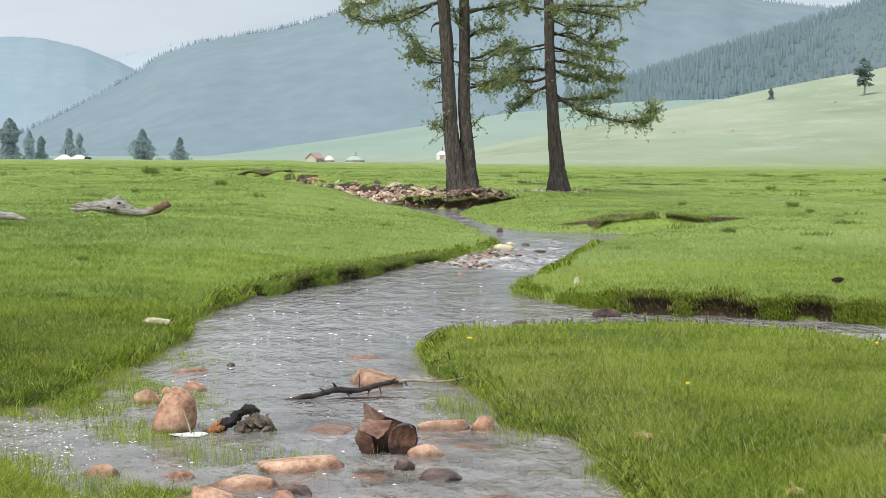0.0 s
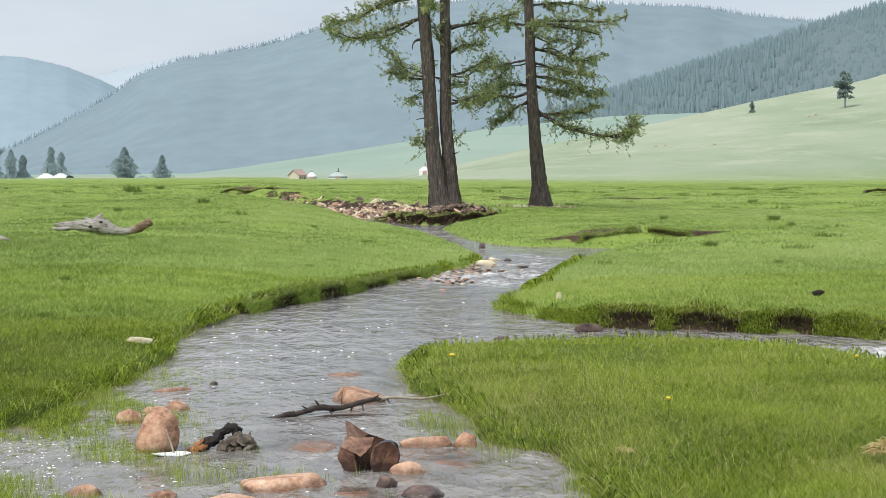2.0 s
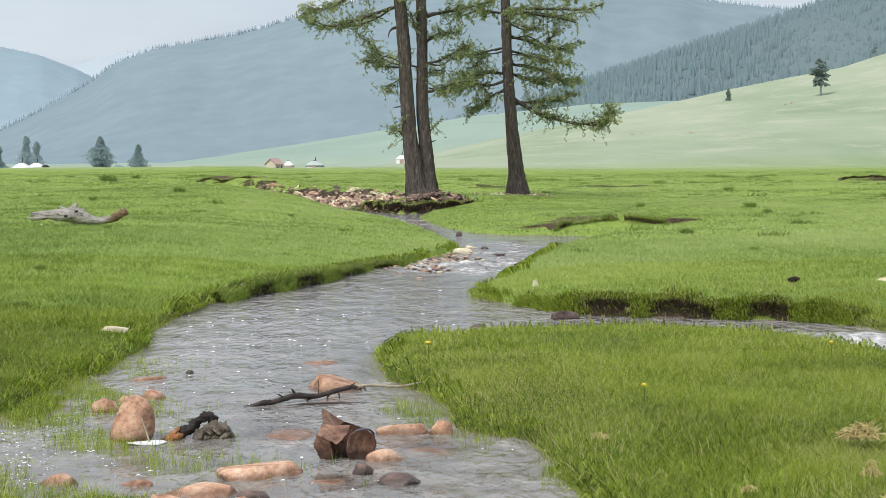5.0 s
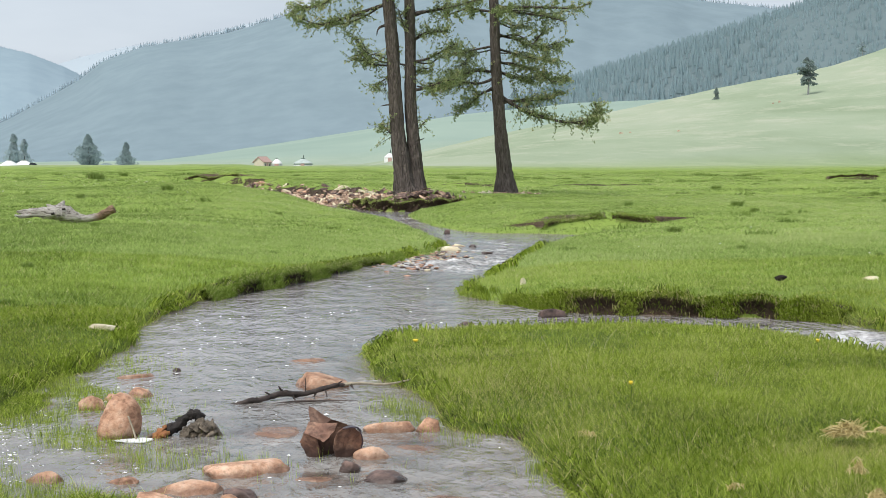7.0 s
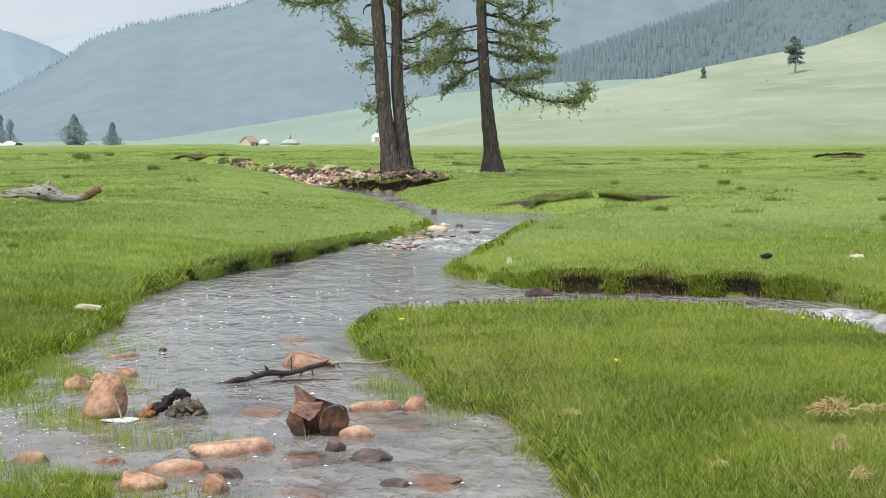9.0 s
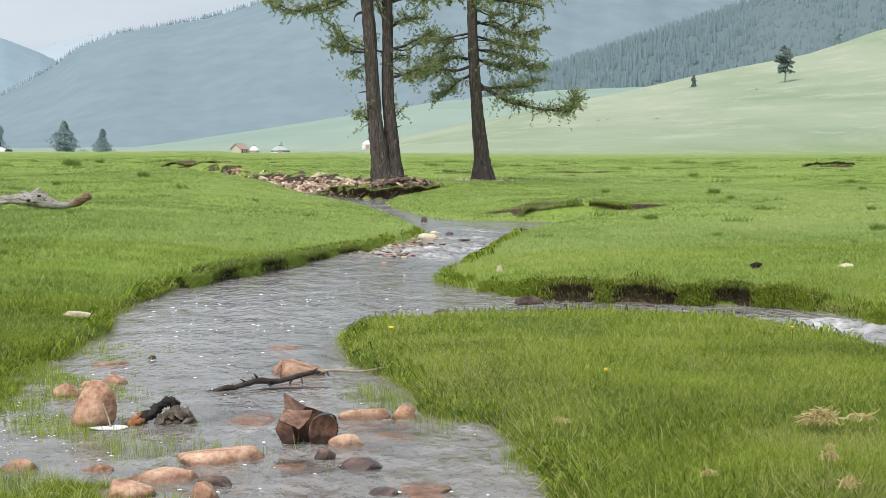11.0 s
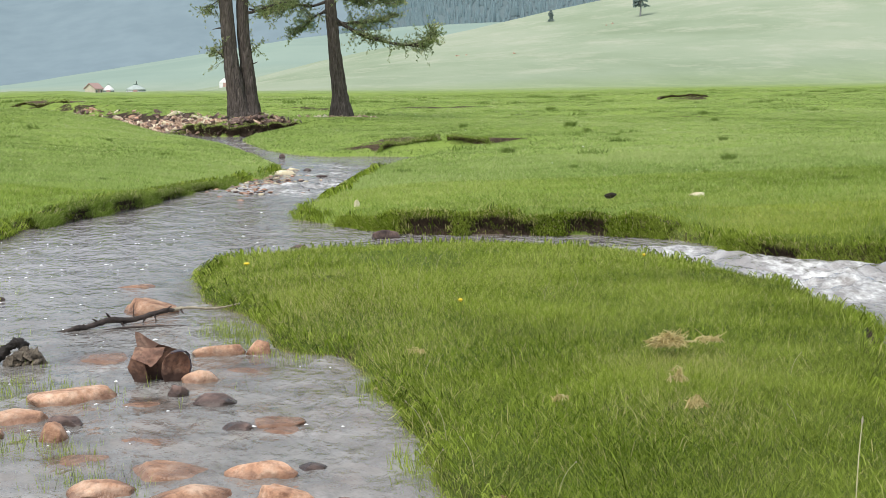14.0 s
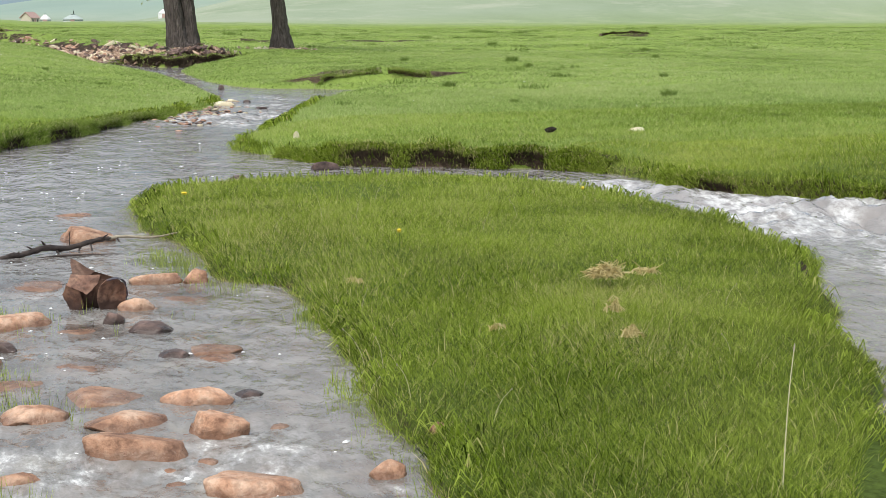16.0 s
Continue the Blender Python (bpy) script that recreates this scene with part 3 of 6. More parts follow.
    for sx, sy, sw in SLABS:
        shallow = np.maximum(shallow, 1.75 * np.minimum(1.5 * blob(x, y, sx, sy + 0.05, sw * 0.6, sw * 0.5), 1))
    me = np_mesh("water", np.stack([x, y, z], 1)[used], idx[f], True, foam=foam[used], shallow=shallow[used])
    tagged(mesh_part("water", me, M_WATER), "shallow grey brown stream water with ripples and foam", "water", kind="structure")


build_ground()
build_water()


# ---- grass ----
def blades(name, y0, y1, density, tall, wide, material, seg, seed, label, lean=0.95, keep=None):
    rs = np.random.RandomState(seed)
    n = int(density * 0.5 * (y1 ** 2 - y0 ** 2) * 0.815)
    y = np.sqrt(rs.rand(n) * (y1 ** 2 - y0 ** 2) + y0 ** 2)
    x = y * (-0.305 + 0.815 * rs.rand(n))
    d = shore(x, y)
    z = height(x, y)
    ok = (d > 0.02 - 0.06 * rs.rand(n)) | (z > 0.002)
    if y1 < 15:
        ok &= rs.rand(n) < np.clip(0.9 + 0.25 * wave_noise(x, y, 4.5, 45, 3), 0.55, 1)
    if y1 > 24:
        ok &= (bare(x, y) < 0.45) | (rs.rand(n) < 0.06)
    if y1 < 30:
        slope = np.abs(height(x, y + 0.15) - z) + np.abs(height(x + 0.15, y) - z)
        ok &= (slope < 0.15) | (rs.rand(n) < 0.05 * wave_noise(x, y, 5.0, 44, 2))
    if keep is not None:
        ok &= keep(x, y, d, rs)
    x, y, z, d = x[ok], y[ok], z[ok], d[ok]
    n = len(x)
    clump = wave_noise(x, y, 3.1, seed + 1, 3)
    marsh = (d < 0.0)
    h = tall * (0.4 + 0.9 * rs.rand(n) ** 1.7) * (1 + 0.20 * clump) * np.where(marsh, 1.2, 1)
    w = wide * (0.6 + 0.8 * rs.rand(n))
    az = rs.rand(n) * 6.2832
    ln = h * lean * (0.3 + rs.rand(n))
    lx, ly = np.cos(az) * ln, np.sin(az) * ln
    fa = rs.rand(n) * 3.1416 * 0.6 - 0.94
    sx, sy = np.cos(fa) * w * 0.5, np.sin(fa) * w * 0.5
    base = z - 0.012
    tone = np.clip(0.45 + 0.30 * rs.randn(n) + 0.09 * clump + 0.10 * wave_noise(x, y, 1.3, 77, 3) + 0.12 * blob(x, y, 1.8, 9.4, 0.8, 1.2) + 0.10 * blob(x, y, 2.5, 8.0, 0.35, 1.5) - 0.16 * sstep(2.6, 3.2, x - 0.13 * (y - 6.5)) * (y < 12) + np.where(y > 16, 0.30, 0.0) * wave_noise(x * 0.6, y * 0.35, 0.9, 78, 3), 0, 0.93)
    dry = 0.06 + 0.30 * blob(x, y, 2.15, 6.85, 0.38, 0.32) + 0.22 * blob(x, y, 1.9, 5.8, 0.25, 0.35) + 0.12 * blob(x, y, 0.75, 8.4, 0.5, 1.4)
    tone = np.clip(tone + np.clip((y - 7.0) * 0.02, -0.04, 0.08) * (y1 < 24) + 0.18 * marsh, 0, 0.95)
    tone = tone + 0.10 * (x > 0.7) * (y > 13) - 0.15 * (x < -0.6) * sstep(8.0, 10.0, y) * sstep(27.0, 19.0, y) - 0.10 * sstep(1.9, 1.3, x) * (x > 0.3) * sstep(7.8, 6.8, y)
    tone = np.clip(tone + np.where(y > 14, 0.13, 0.05) * wave_noise(x, y, np.where(y1 > 30, 3.0, 7.0), 79, 3), 0, 0.95)
    dry = dry + 0.10 * blob(x, y, 0.5, 9.6, 0.6, 1.6) + 0.10 * blob(x, y, 0.85, 6.2, 0.14, 1.0)
    tone[rs.rand(n) < dry] = 1.0
    P = lambda px, py, pz: np.stack([px, py, pz], -1)
    if seg == 2:
        mx, my, mz = x + lx * 0.35, y + ly * 0.35, base + h * 0.62
        v = np.stack([P(x - sx, y - sy, base), P(x + sx, y + sy, base), P(mx + sx * 0.8, my + sy * 0.8, mz), P(mx - sx * 0.8, my - sy * 0.8, mz), P(x + lx, y + ly, base + h)], 1)
        f = np.array([[0, 1, 2], [0, 2, 3], [3, 2, 4]])
    else:
        v = np.stack([P(x - sx, y - sy, base), P(x + sx, y + sy, base), P(x + lx, y + ly, base + h)], 1)
        f = np.array([[0, 1, 2]])
    k = v.shape[1]
    faces = (np.arange(n)[:, None, None] * k + f[None]).reshape(-1, 3)
    me = np_mesh(name, v.reshape(-1, 3), faces, False, tone=np.repeat(tone, k))
    return tagged(mesh_part(name, me, material), label, "grass", kind="stuff")


def build_grass():
    near, far = "dense bright green meadow grass on the stream bank", "short grazed pasture grass"
    blades("grass_near", 3.4, 7.0, 29000, 0.040, 0.0024, M_GRASS, 1, 101, near, 1.2)
    blades("grass_near", 3.4, 7.0, 5000, 0.056, 0.0026, M_GRASS, 2, 108, near, 1.5)
    blades("grass_bank", 7.0, 10.5, 19000, 0.042, 0.0034, M_GRASS, 1, 102, near, 1.15)
    blades("grass_shore", 10.5, 14.2, 8500, 0.044, 0.0048, M_GRASS, 1, 107, near, 1.1)
    blades("grass_tall", 3.4, 14.2, 130, 0.10, 0.0028, M_GRASS, 2, 106, "taller single grass blades on the bank", 0.8)
    blades("grass_meadow", 14.2, 19.0, 4000, 0.050, 0.0068, M_GRASS_MEADOW, 1, 103, "short green meadow grass along the stream", 1.1)
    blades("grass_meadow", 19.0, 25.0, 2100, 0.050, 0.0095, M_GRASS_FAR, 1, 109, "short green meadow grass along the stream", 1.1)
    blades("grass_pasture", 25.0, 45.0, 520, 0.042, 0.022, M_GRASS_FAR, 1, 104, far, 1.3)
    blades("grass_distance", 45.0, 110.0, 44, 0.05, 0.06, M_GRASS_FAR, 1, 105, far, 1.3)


build_grass()


def build_overhang():
    """Grass that leans out over the water's edge and hangs down the cut banks."""
    rs = np.random.RandomState(140)
    n = 640000
    y = np.sqrt(rs.rand(n) * (25.0 ** 2 - 3.5 ** 2) + 3.5 ** 2)
    x = y * (-0.345 + 0.90 * rs.rand(n))
    d = shore(x, y)
    ok = (d > 0.0) & (d < 0.17) & ((d > 0.1) | (blob(x, y, 2.7, 14.2, 1.6, 0.8) < 0.3)) & (rs.rand(n) < np.clip(0.34 + 0.6 * wave_noise(x, y, 5.0, 141, 2), 0.06, 1))
    x, y, d = x[ok], y[ok], d[ok]
    n = len(x)
    gxd = shore(x + 0.1, y) - shore(x - 0.1, y)
    gyd = shore(x, y + 0.2) - shore(x, y - 0.2)
    g = np.sqrt(gxd ** 2 + gyd ** 2) + 1e-6
    ox, oy = -gxd / g, -gyd / g
    z = height(x, y)
    big = 0.8 + 0.03 * y
    out = (0.02 + 0.06 * rs.rand(n)) * big
    lift = (0.015 + 0.05 * rs.rand(n)) * big
    fall = lift - (0.02 + 0.10 * rs.rand(n) ** 2) * big * (1 + 0.8 * blob(x, y, 2.7, 14.2, 1.8, 0.8))
    j = rs.randn(n) * (0.025 + 0.05 * blob(x, y, 2.7, 14.2, 1.8, 0.8))
    a = rs.rand(n) * 3.14
    w = 0.0022 * (0.7 + 0.09 * y)
    sx, sy = np.cos(a) * w, np.sin(a) * w
    tx, ty = x + ox * out + j, y + oy * out + j * 0.3
    tz = np.maximum(z + fall, 0.004)
    mx, my, mz = (x + tx) / 2, (y + ty) / 2, z + lift
    P = lambda *q: np.stack(q, -1)
    v = np.stack([P(x - sx, y - sy, z - 0.01), P(x + sx, y + sy, z - 0.01), P(mx + sx, my + sy, mz), P(mx - sx, my - sy, mz), P(tx, ty, tz)], 1)
    f = (np.arange(n)[:, None, None] * 5 + np.array([[0, 1, 2], [0, 2, 3], [3, 2, 4]])[None]).reshape(-1, 3)
    tone = np.clip(0.42 + 0.26 * rs.randn(n), 0, 1)
    cutbank = blob(x, y, 2.7, 14.2, 1.6, 0.7)
    tone = np.where(rs.rand(n) < 0.45 * cutbank, np.where(rs.rand(n) < 0.35, 0.93 + 0.07 * rs.rand(n), 0.35 * rs.rand(n)), tone)
    me = np_mesh("grass_edge", v.reshape(-1, 3), f, False, tone=np.repeat(tone, 5))
    tagged(mesh_part("grass_edge", me, M_GRASS), "grass hanging over the stream edge", "grass", kind="stuff")


build_overhang()


def bank_run(bank, x0, y0, x1, y1):
    """The stretch of a bank's line between two places on it."""
    i = int(np.argmin((bank[:, 0] - x0) ** 2 + (bank[:, 1] - y0) ** 2))
    j = int(np.argmin((bank[:, 0] - x1) ** 2 + (bank[:, 1] - y1) ** 2))
    return bank[min(i, j):max(i, j) + 1]


def build_cut(line, step, high, bulge, windows, fringe, seed, label, low=None):
    """A cut face of bare earth under a lip of turf: hollowed and crumbling, with turf hanging over it. windows: places (x, y, radius) where the earth lies open."""
    rs = np.random.RandomState(seed)
    p = np.array(line, float)
    cum = np.concatenate([[0], np.cumsum(np.linalg.norm(np.diff(p, axis=0), axis=1))])
    u = np.linspace(0, cum[-1], max(8, int(cum[-1] / step)))
    x, y = np.interp(u, cum, p[:, 0]), np.interp(u, cum, p[:, 1])
    tx, ty = np.gradient(x), np.gradient(y)
    g = np.sqrt(tx ** 2 + ty ** 2) + 1e-9
    nx, ny = -ty / g, tx / g
    if shore(x + nx * 0.3, y + ny * 0.3).mean() < shore(x - nx * 0.3, y - ny * 0.3).mean() or (low is not None and ny.mean() < 0):
        nx, ny = -nx, -ny
    edge = 0.25 if low is None else 0.1
    ends = np.minimum(sstep(0, edge, u / cum[-1]), sstep(0, edge, 1 - u / cum[-1]))
    gap = np.zeros(len(u))
    for wx, wy, wr in windows:
        gap = np.maximum(gap, sstep(1.15, 0.7, np.sqrt(((x - wx) / wr) ** 2 + ((y - wy) / (wr * 1.6)) ** 2) + 0.22 * wave_noise(u, 0 * u, 2.5 / wr, seed + 5, 2)))
    under = 0.0 if low is None else height(x - nx * 0.3, y - ny * 0.3)
    top = np.maximum(height(x + nx * 0.22, y + ny * 0.22), under + high * ends * (0.85 + 0.25 * wave_noise(u, 0 * u, 7.0, seed, 2)))
    foot = np.full(len(u), -0.05) if low is None else under - 0.03
    k = np.linspace(0, 1, 10)[:, None]
    out = bulge * (0.75 - 0.82 * gap[None] * np.sin(np.pi * np.clip(k * 1.05, 0, 1)) ** 0.8 + 0.30 * k ** 3 * gap[None]) + (1 - gap[None]) * bulge * 1.6 * (1 - k) ** 1.3
    out = out + bulge * 0.55 * wave_noise(u[None] + 0 * k, k * (top - foot)[None], 9.0, seed + 1, 3) + bulge * 0.28 * wave_noise(u[None] + 0 * k, k * (top - foot)[None], 42.0, seed + 2, 2)
    X, Y = x[None] - nx[None] * out, y[None] - ny[None] * out
    Z = foot[None] + (top - foot)[None] * k + 0.0 * X
    inland = 0.25 if low is None else 1.3
    X = np.vstack([X, (x + nx * inland)[None]])
    Y = np.vstack([Y, (y + ny * inland)[None]])
    Z = np.vstack([Z, (top - 0.01)[None] if low is None else height(x + nx * inland, y + ny * inland)[None]])
    n, m = X.shape
    i, j = np.arange(n - 1)[:, None] * m, np.arange(m - 1)[None]
    f = np.stack([i + j, i + j + 1, i + m + j + 1, i + m + j], -1).reshape(-1, 4)
    me = np_mesh("earth_bank", np.stack([X, Y, Z], -1).reshape(-1, 3), f, False)
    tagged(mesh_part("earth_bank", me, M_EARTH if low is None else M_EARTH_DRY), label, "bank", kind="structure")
    # matted turf: it hangs over the lip of an open face, and grows down the slope elsewhere
    q = rs.randint(0, m, fringe)
    seen = gap[q]
    kk = np.where(rs.rand(fringe) < seen * 0.93, 9 + (rs.rand(fringe) < 0.4), rs.randint(2, 11, fringe))
    blend = np.where(kk == 10, rs.rand(fringe), 0.0)
    k0 = np.minimum(kk, 9)
    bx = X[k0, q] * (1 - blend) + X[10, q] * blend
    by = Y[k0, q] * (1 - blend) + Y[10, q] * blend
    bz = Z[k0, q] * (1 - blend) + Z[10, q] * blend
    bx, by = bx + rs.randn(fringe) * step * 0.5, by + rs.randn(fringe) * step * 0.5
    vx, vy = nx[q], ny[q]
    size = 1 + step * 14
    reach = (0.01 + 0.045 * rs.rand(fringe)) * size
    side = rs.randn(fringe) * 0.030 * size
    rise = np.where(seen > 0.5, -0.045 + 0.075 * rs.rand(fringe), -0.02 + 0.06 * rs.rand(fringe)) * size
    ex, ey = bx - vx * reach + vy * side, by - vy * reach - vx * side
    ez = np.maximum(bz + rise, foot[q] + 0.055)
    lift = 0.022 * rs.rand(fringe) * size
    w = (0.0017 + step * 0.055) * (0.6 + 0.7 * rs.rand(fringe))
    P = lambda *a: np.stack(a, -1)
    mx, my, mz = (bx + ex) / 2, (by + ey) / 2, (bz + np.maximum(ez, bz)) / 2 + lift
    v = np.stack([P(bx - w, by, bz - 0.012), P(bx + w, by, bz - 0.012), P(mx + w * 0.8, my, mz), P(mx - w * 0.8, my, mz), P(ex, ey, ez)], 1)
    fc = (np.arange(fringe)[:, None, None] * 5 + np.array([[0, 1, 2], [0, 2, 3], [3, 2, 4]])[None]).reshape(-1, 3)
    tone = np.clip(0.42 + 0.24 * rs.randn(fringe), 0, 0.95)
    tone[rs.rand(fringe) < 0.20 * seen + 0.03] = 1.0
    tone[rs.rand(fringe) < (0.40 if step < 0.03 else 0.0) * seen] *= 0.25
    me = np_mesh("grass_edge", v.reshape(-1, 3), fc, False, tone=np.repeat(tone, 5))
    tagged(mesh_part("grass_edge", me, M_GRASS if step < 0.02 else M_GRASS_MEADOW), "matted turf over the cut earth bank", "grass", kind="stuff")


EARTH_LABEL = "dark bare earth face of the undercut bank"
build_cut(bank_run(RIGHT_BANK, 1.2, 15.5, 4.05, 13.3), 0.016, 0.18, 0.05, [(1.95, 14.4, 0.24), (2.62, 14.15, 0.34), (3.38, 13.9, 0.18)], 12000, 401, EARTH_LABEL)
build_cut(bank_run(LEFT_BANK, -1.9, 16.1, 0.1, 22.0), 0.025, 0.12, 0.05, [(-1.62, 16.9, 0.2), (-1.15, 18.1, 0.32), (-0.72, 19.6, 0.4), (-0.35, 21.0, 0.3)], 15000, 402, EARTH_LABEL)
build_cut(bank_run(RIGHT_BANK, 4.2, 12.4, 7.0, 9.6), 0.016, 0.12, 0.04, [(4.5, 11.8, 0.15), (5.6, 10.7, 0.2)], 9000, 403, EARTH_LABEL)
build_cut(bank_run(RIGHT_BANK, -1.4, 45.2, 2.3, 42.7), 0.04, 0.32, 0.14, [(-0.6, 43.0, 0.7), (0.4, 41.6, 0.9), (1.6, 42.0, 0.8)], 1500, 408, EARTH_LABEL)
SCARP_LABEL = "brown earth scarp in the grazed turf"
build_cut([(2.9, 29.5), (3.05, 29.6), (3.3, 29.75), (3.7, 29.8), (4.2, 29.75)], 0.03, 0.19, 0.06, [(3.4, 29.7, 0.6)], 2200, 404, SCARP_LABEL, 0)
build_cut([(4.3, 29.6), (4.5, 29.55), (4.75, 29.5), (5.0, 29.45), (5.15, 29.3)], 0.03, 0.20, 0.06, [(4.75, 29.5, 0.4)], 1300, 405, SCARP_LABEL, 0)
build_cut([(-11.6, 71.2), (-10.2, 71.0), (-8.8, 70.9), (-7.4, 69.4), (-6.4, 67.2)], 0.08, 0.22, 0.10, [(-9.0, 70.5, 4.0)], 900, 406, SCARP_LABEL, 0)
build_cut([(20.9, 73.2), (21.7, 73.0), (22.6, 72.9), (23.4, 72.7)], 0.08, 0.2, 0.08, [(22.2, 73.0, 2.0)], 250, 407, SCARP_LABEL, 0)


# ---- mountains ----
def build_mountain(name, material, pts, y0, depth, label, trees, tall, seed, u_lo, u_hi, on_crest=1.0):
    """A wooded ridge: a height field that rises from its foot to its crest, with firs on it."""
    rs = np.random.RandomState(seed)
    u = np.linspace(u_lo, u_hi, 240)
    q = np.linspace(0, 1, 14)
    U, Q = np.meshgrid(u, q)
    Y = y0 - depth * (1 - Q)
    top = 1.5 + crest(U, pts) * y0
    rough = wave_noise(U * 60, Q * 3, 1.0, seed, 3)
    Z = -15 + (top + 15) * np.sin(Q * np.pi / 2) ** 1.3 + rough * 0.02 * top * Q * (1 - Q) * 4
    X = U * Y
    v = np.stack([X, Y, Z], -1).reshape(-1, 3)
    back = np.stack([U[-1] * (y0 + depth), np.full(240, y0 + depth), np.full(240, -20.0)], -1)
    v = np.vstack([v, back])
    i = np.arange(14)[:, None] * 240
    j = np.arange(239)[None]
    f = np.stack([i + j, i + j + 1, i + 240 + j + 1, i + 240 + j], -1).reshape(-1, 4)
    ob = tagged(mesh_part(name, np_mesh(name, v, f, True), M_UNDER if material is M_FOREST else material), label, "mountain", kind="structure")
    # firs
    n = trees
    tu = u_lo + (u_hi - u_lo) * rs.rand(n)
    tq = 1 - np.where(rs.rand(n) < on_crest, rs.rand(n) * 0.05, rs.rand(n) * 0.8)
    ty = y0 - depth * (1 - tq)
    tz = -15 + (1.5 + crest(tu, pts) * y0 + 15) * np.sin(tq * np.pi / 2) ** 1.3
    h = tall * (0.5 + 0.7 * rs.rand(n))
    r = h * (0.13 + 0.07 * rs.rand(n))
    k = 5
    ang = np.arange(k) / k * 6.2832
    ring = np.stack([np.cos(ang), np.sin(ang), 0 * ang], -1)
    base = np.stack([tu * ty, ty, tz - 0.1 * h], -1)
    lo = base[:, None] + ring[None] * r[:, None, None]
    mid = base[:, None] + np.array([0, 0, 1.0]) * (h * 0.45)[:, None, None] + ring[None] * (r * 0.75)[:, None, None]
    tip = (base + np.array([0, 0, 1.0]) * h[:, None])[:, None]
    v = np.concatenate([lo, mid, tip], 1)
    f = [[a, (a + 1) % k, 5 + (a + 1) % k] for a in range(k)] + [[a, 5 + (a + 1) % k, 5 + a] for a in range(k)] + [[5 + a, 5 + (a + 1) % k, 10] for a in range(k)]
    faces = (np.arange(n)[:, None, None] * 11 + np.array(f)[None]).reshape(-1, 3)
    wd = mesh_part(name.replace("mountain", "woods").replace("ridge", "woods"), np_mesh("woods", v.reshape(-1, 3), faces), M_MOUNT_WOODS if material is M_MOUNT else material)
    tagged(wd, "dark conifer forest on the misty slope", "forest", kind="stuff")


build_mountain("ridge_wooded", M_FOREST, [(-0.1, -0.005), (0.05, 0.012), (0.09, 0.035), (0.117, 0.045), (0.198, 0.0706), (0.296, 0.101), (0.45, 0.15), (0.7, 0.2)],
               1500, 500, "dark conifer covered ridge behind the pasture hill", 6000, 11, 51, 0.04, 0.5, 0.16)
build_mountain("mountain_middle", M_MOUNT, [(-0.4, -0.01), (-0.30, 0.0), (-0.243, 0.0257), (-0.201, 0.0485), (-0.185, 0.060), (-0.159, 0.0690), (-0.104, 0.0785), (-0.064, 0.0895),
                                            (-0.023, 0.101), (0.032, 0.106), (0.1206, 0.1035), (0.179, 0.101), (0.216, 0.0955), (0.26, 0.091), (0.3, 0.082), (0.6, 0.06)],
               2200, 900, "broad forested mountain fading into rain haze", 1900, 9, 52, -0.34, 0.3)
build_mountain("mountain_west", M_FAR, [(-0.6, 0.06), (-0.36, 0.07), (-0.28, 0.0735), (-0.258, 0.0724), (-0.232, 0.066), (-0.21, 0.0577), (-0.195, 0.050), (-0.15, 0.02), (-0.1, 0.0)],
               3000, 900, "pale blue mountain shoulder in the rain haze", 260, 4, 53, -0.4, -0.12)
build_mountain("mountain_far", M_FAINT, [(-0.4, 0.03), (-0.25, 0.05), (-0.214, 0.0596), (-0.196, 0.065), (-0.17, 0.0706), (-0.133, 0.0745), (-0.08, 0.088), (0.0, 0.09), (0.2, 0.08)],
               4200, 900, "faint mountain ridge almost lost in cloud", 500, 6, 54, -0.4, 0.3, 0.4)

# ---- materials of the things ----
M_RUST = rust_material("rusted_sheet_iron", 0.8)
# Darkened copy: the flap's own dark rust, and shade inside the bucket.
M_RUST_DARK = rust_material("dark_and_shaded_rust", 0.42)
M_ENAMEL = plain("chipped_dark_blue_enamel", (0.016, 0.014, 0.035), (0.075, 0.045, 0.055), 0.4, 40.0, 0.1, 0.6, 0.006, 0.5)
M_CHAR = plain("charred_wood", (0.012, 0.011, 0.011), (0.06, 0.05, 0.045), 0.7, 14.0, 0, 0.9, 0.02)
M_SPLIT = plain("split_orange_wood", (0.22, 0.08, 0.03), (0.42, 0.20, 0.09), 0.7, 20.0, 0, 0.6, 0.01)
M_STICK = plain("wet_dark_stick", (0.016, 0.012, 0.011), (0.085, 0.062, 0.052), 0.5, 18.0, 0, 0.8, 0.008)
M_ROOTWOOD = plain("wet_rootwood", (0.05, 0.04, 0.032), (0.30, 0.25, 0.19), 0.6, 22.0, 0, 0.9, 0.02)
M_STICK_PALE = plain("dry_pale_stick", (0.25, 0.20, 0.14), (0.48, 0.42, 0.32), 0.7, 22.0, 0, 0.6, 0.006)
M_WHITE = plain("white_plastic", (0.70, 0.71, 0.72), (0.82, 0.82, 0.82), 0.4, 20.0, 0, 0.1, 0.003)
M_FOAM = plain("foam", (0.74, 0.74, 0.73), (0.85, 0.85, 0.85), 0.6, 40.0, 0, 0.1, 0.003)
M_DRY = plain("dry_stem", (0.50, 0.46, 0.26), (0.66, 0.60, 0.38), 0.7, 30.0)
M_STRAW = grass_material("dry_straw", (0.48, 0.38, 0.16), (0.68, 0.57, 0.28), (0.80, 0.71, 0.42), (0.80, 0.74, 0.50))
M_WEED = grass_material("dark_weed_leaves", (0.13, 0.19, 0.045), (0.21, 0.30, 0.07), (0.31, 0.40, 0.12), (0.36, 0.34, 0.17))
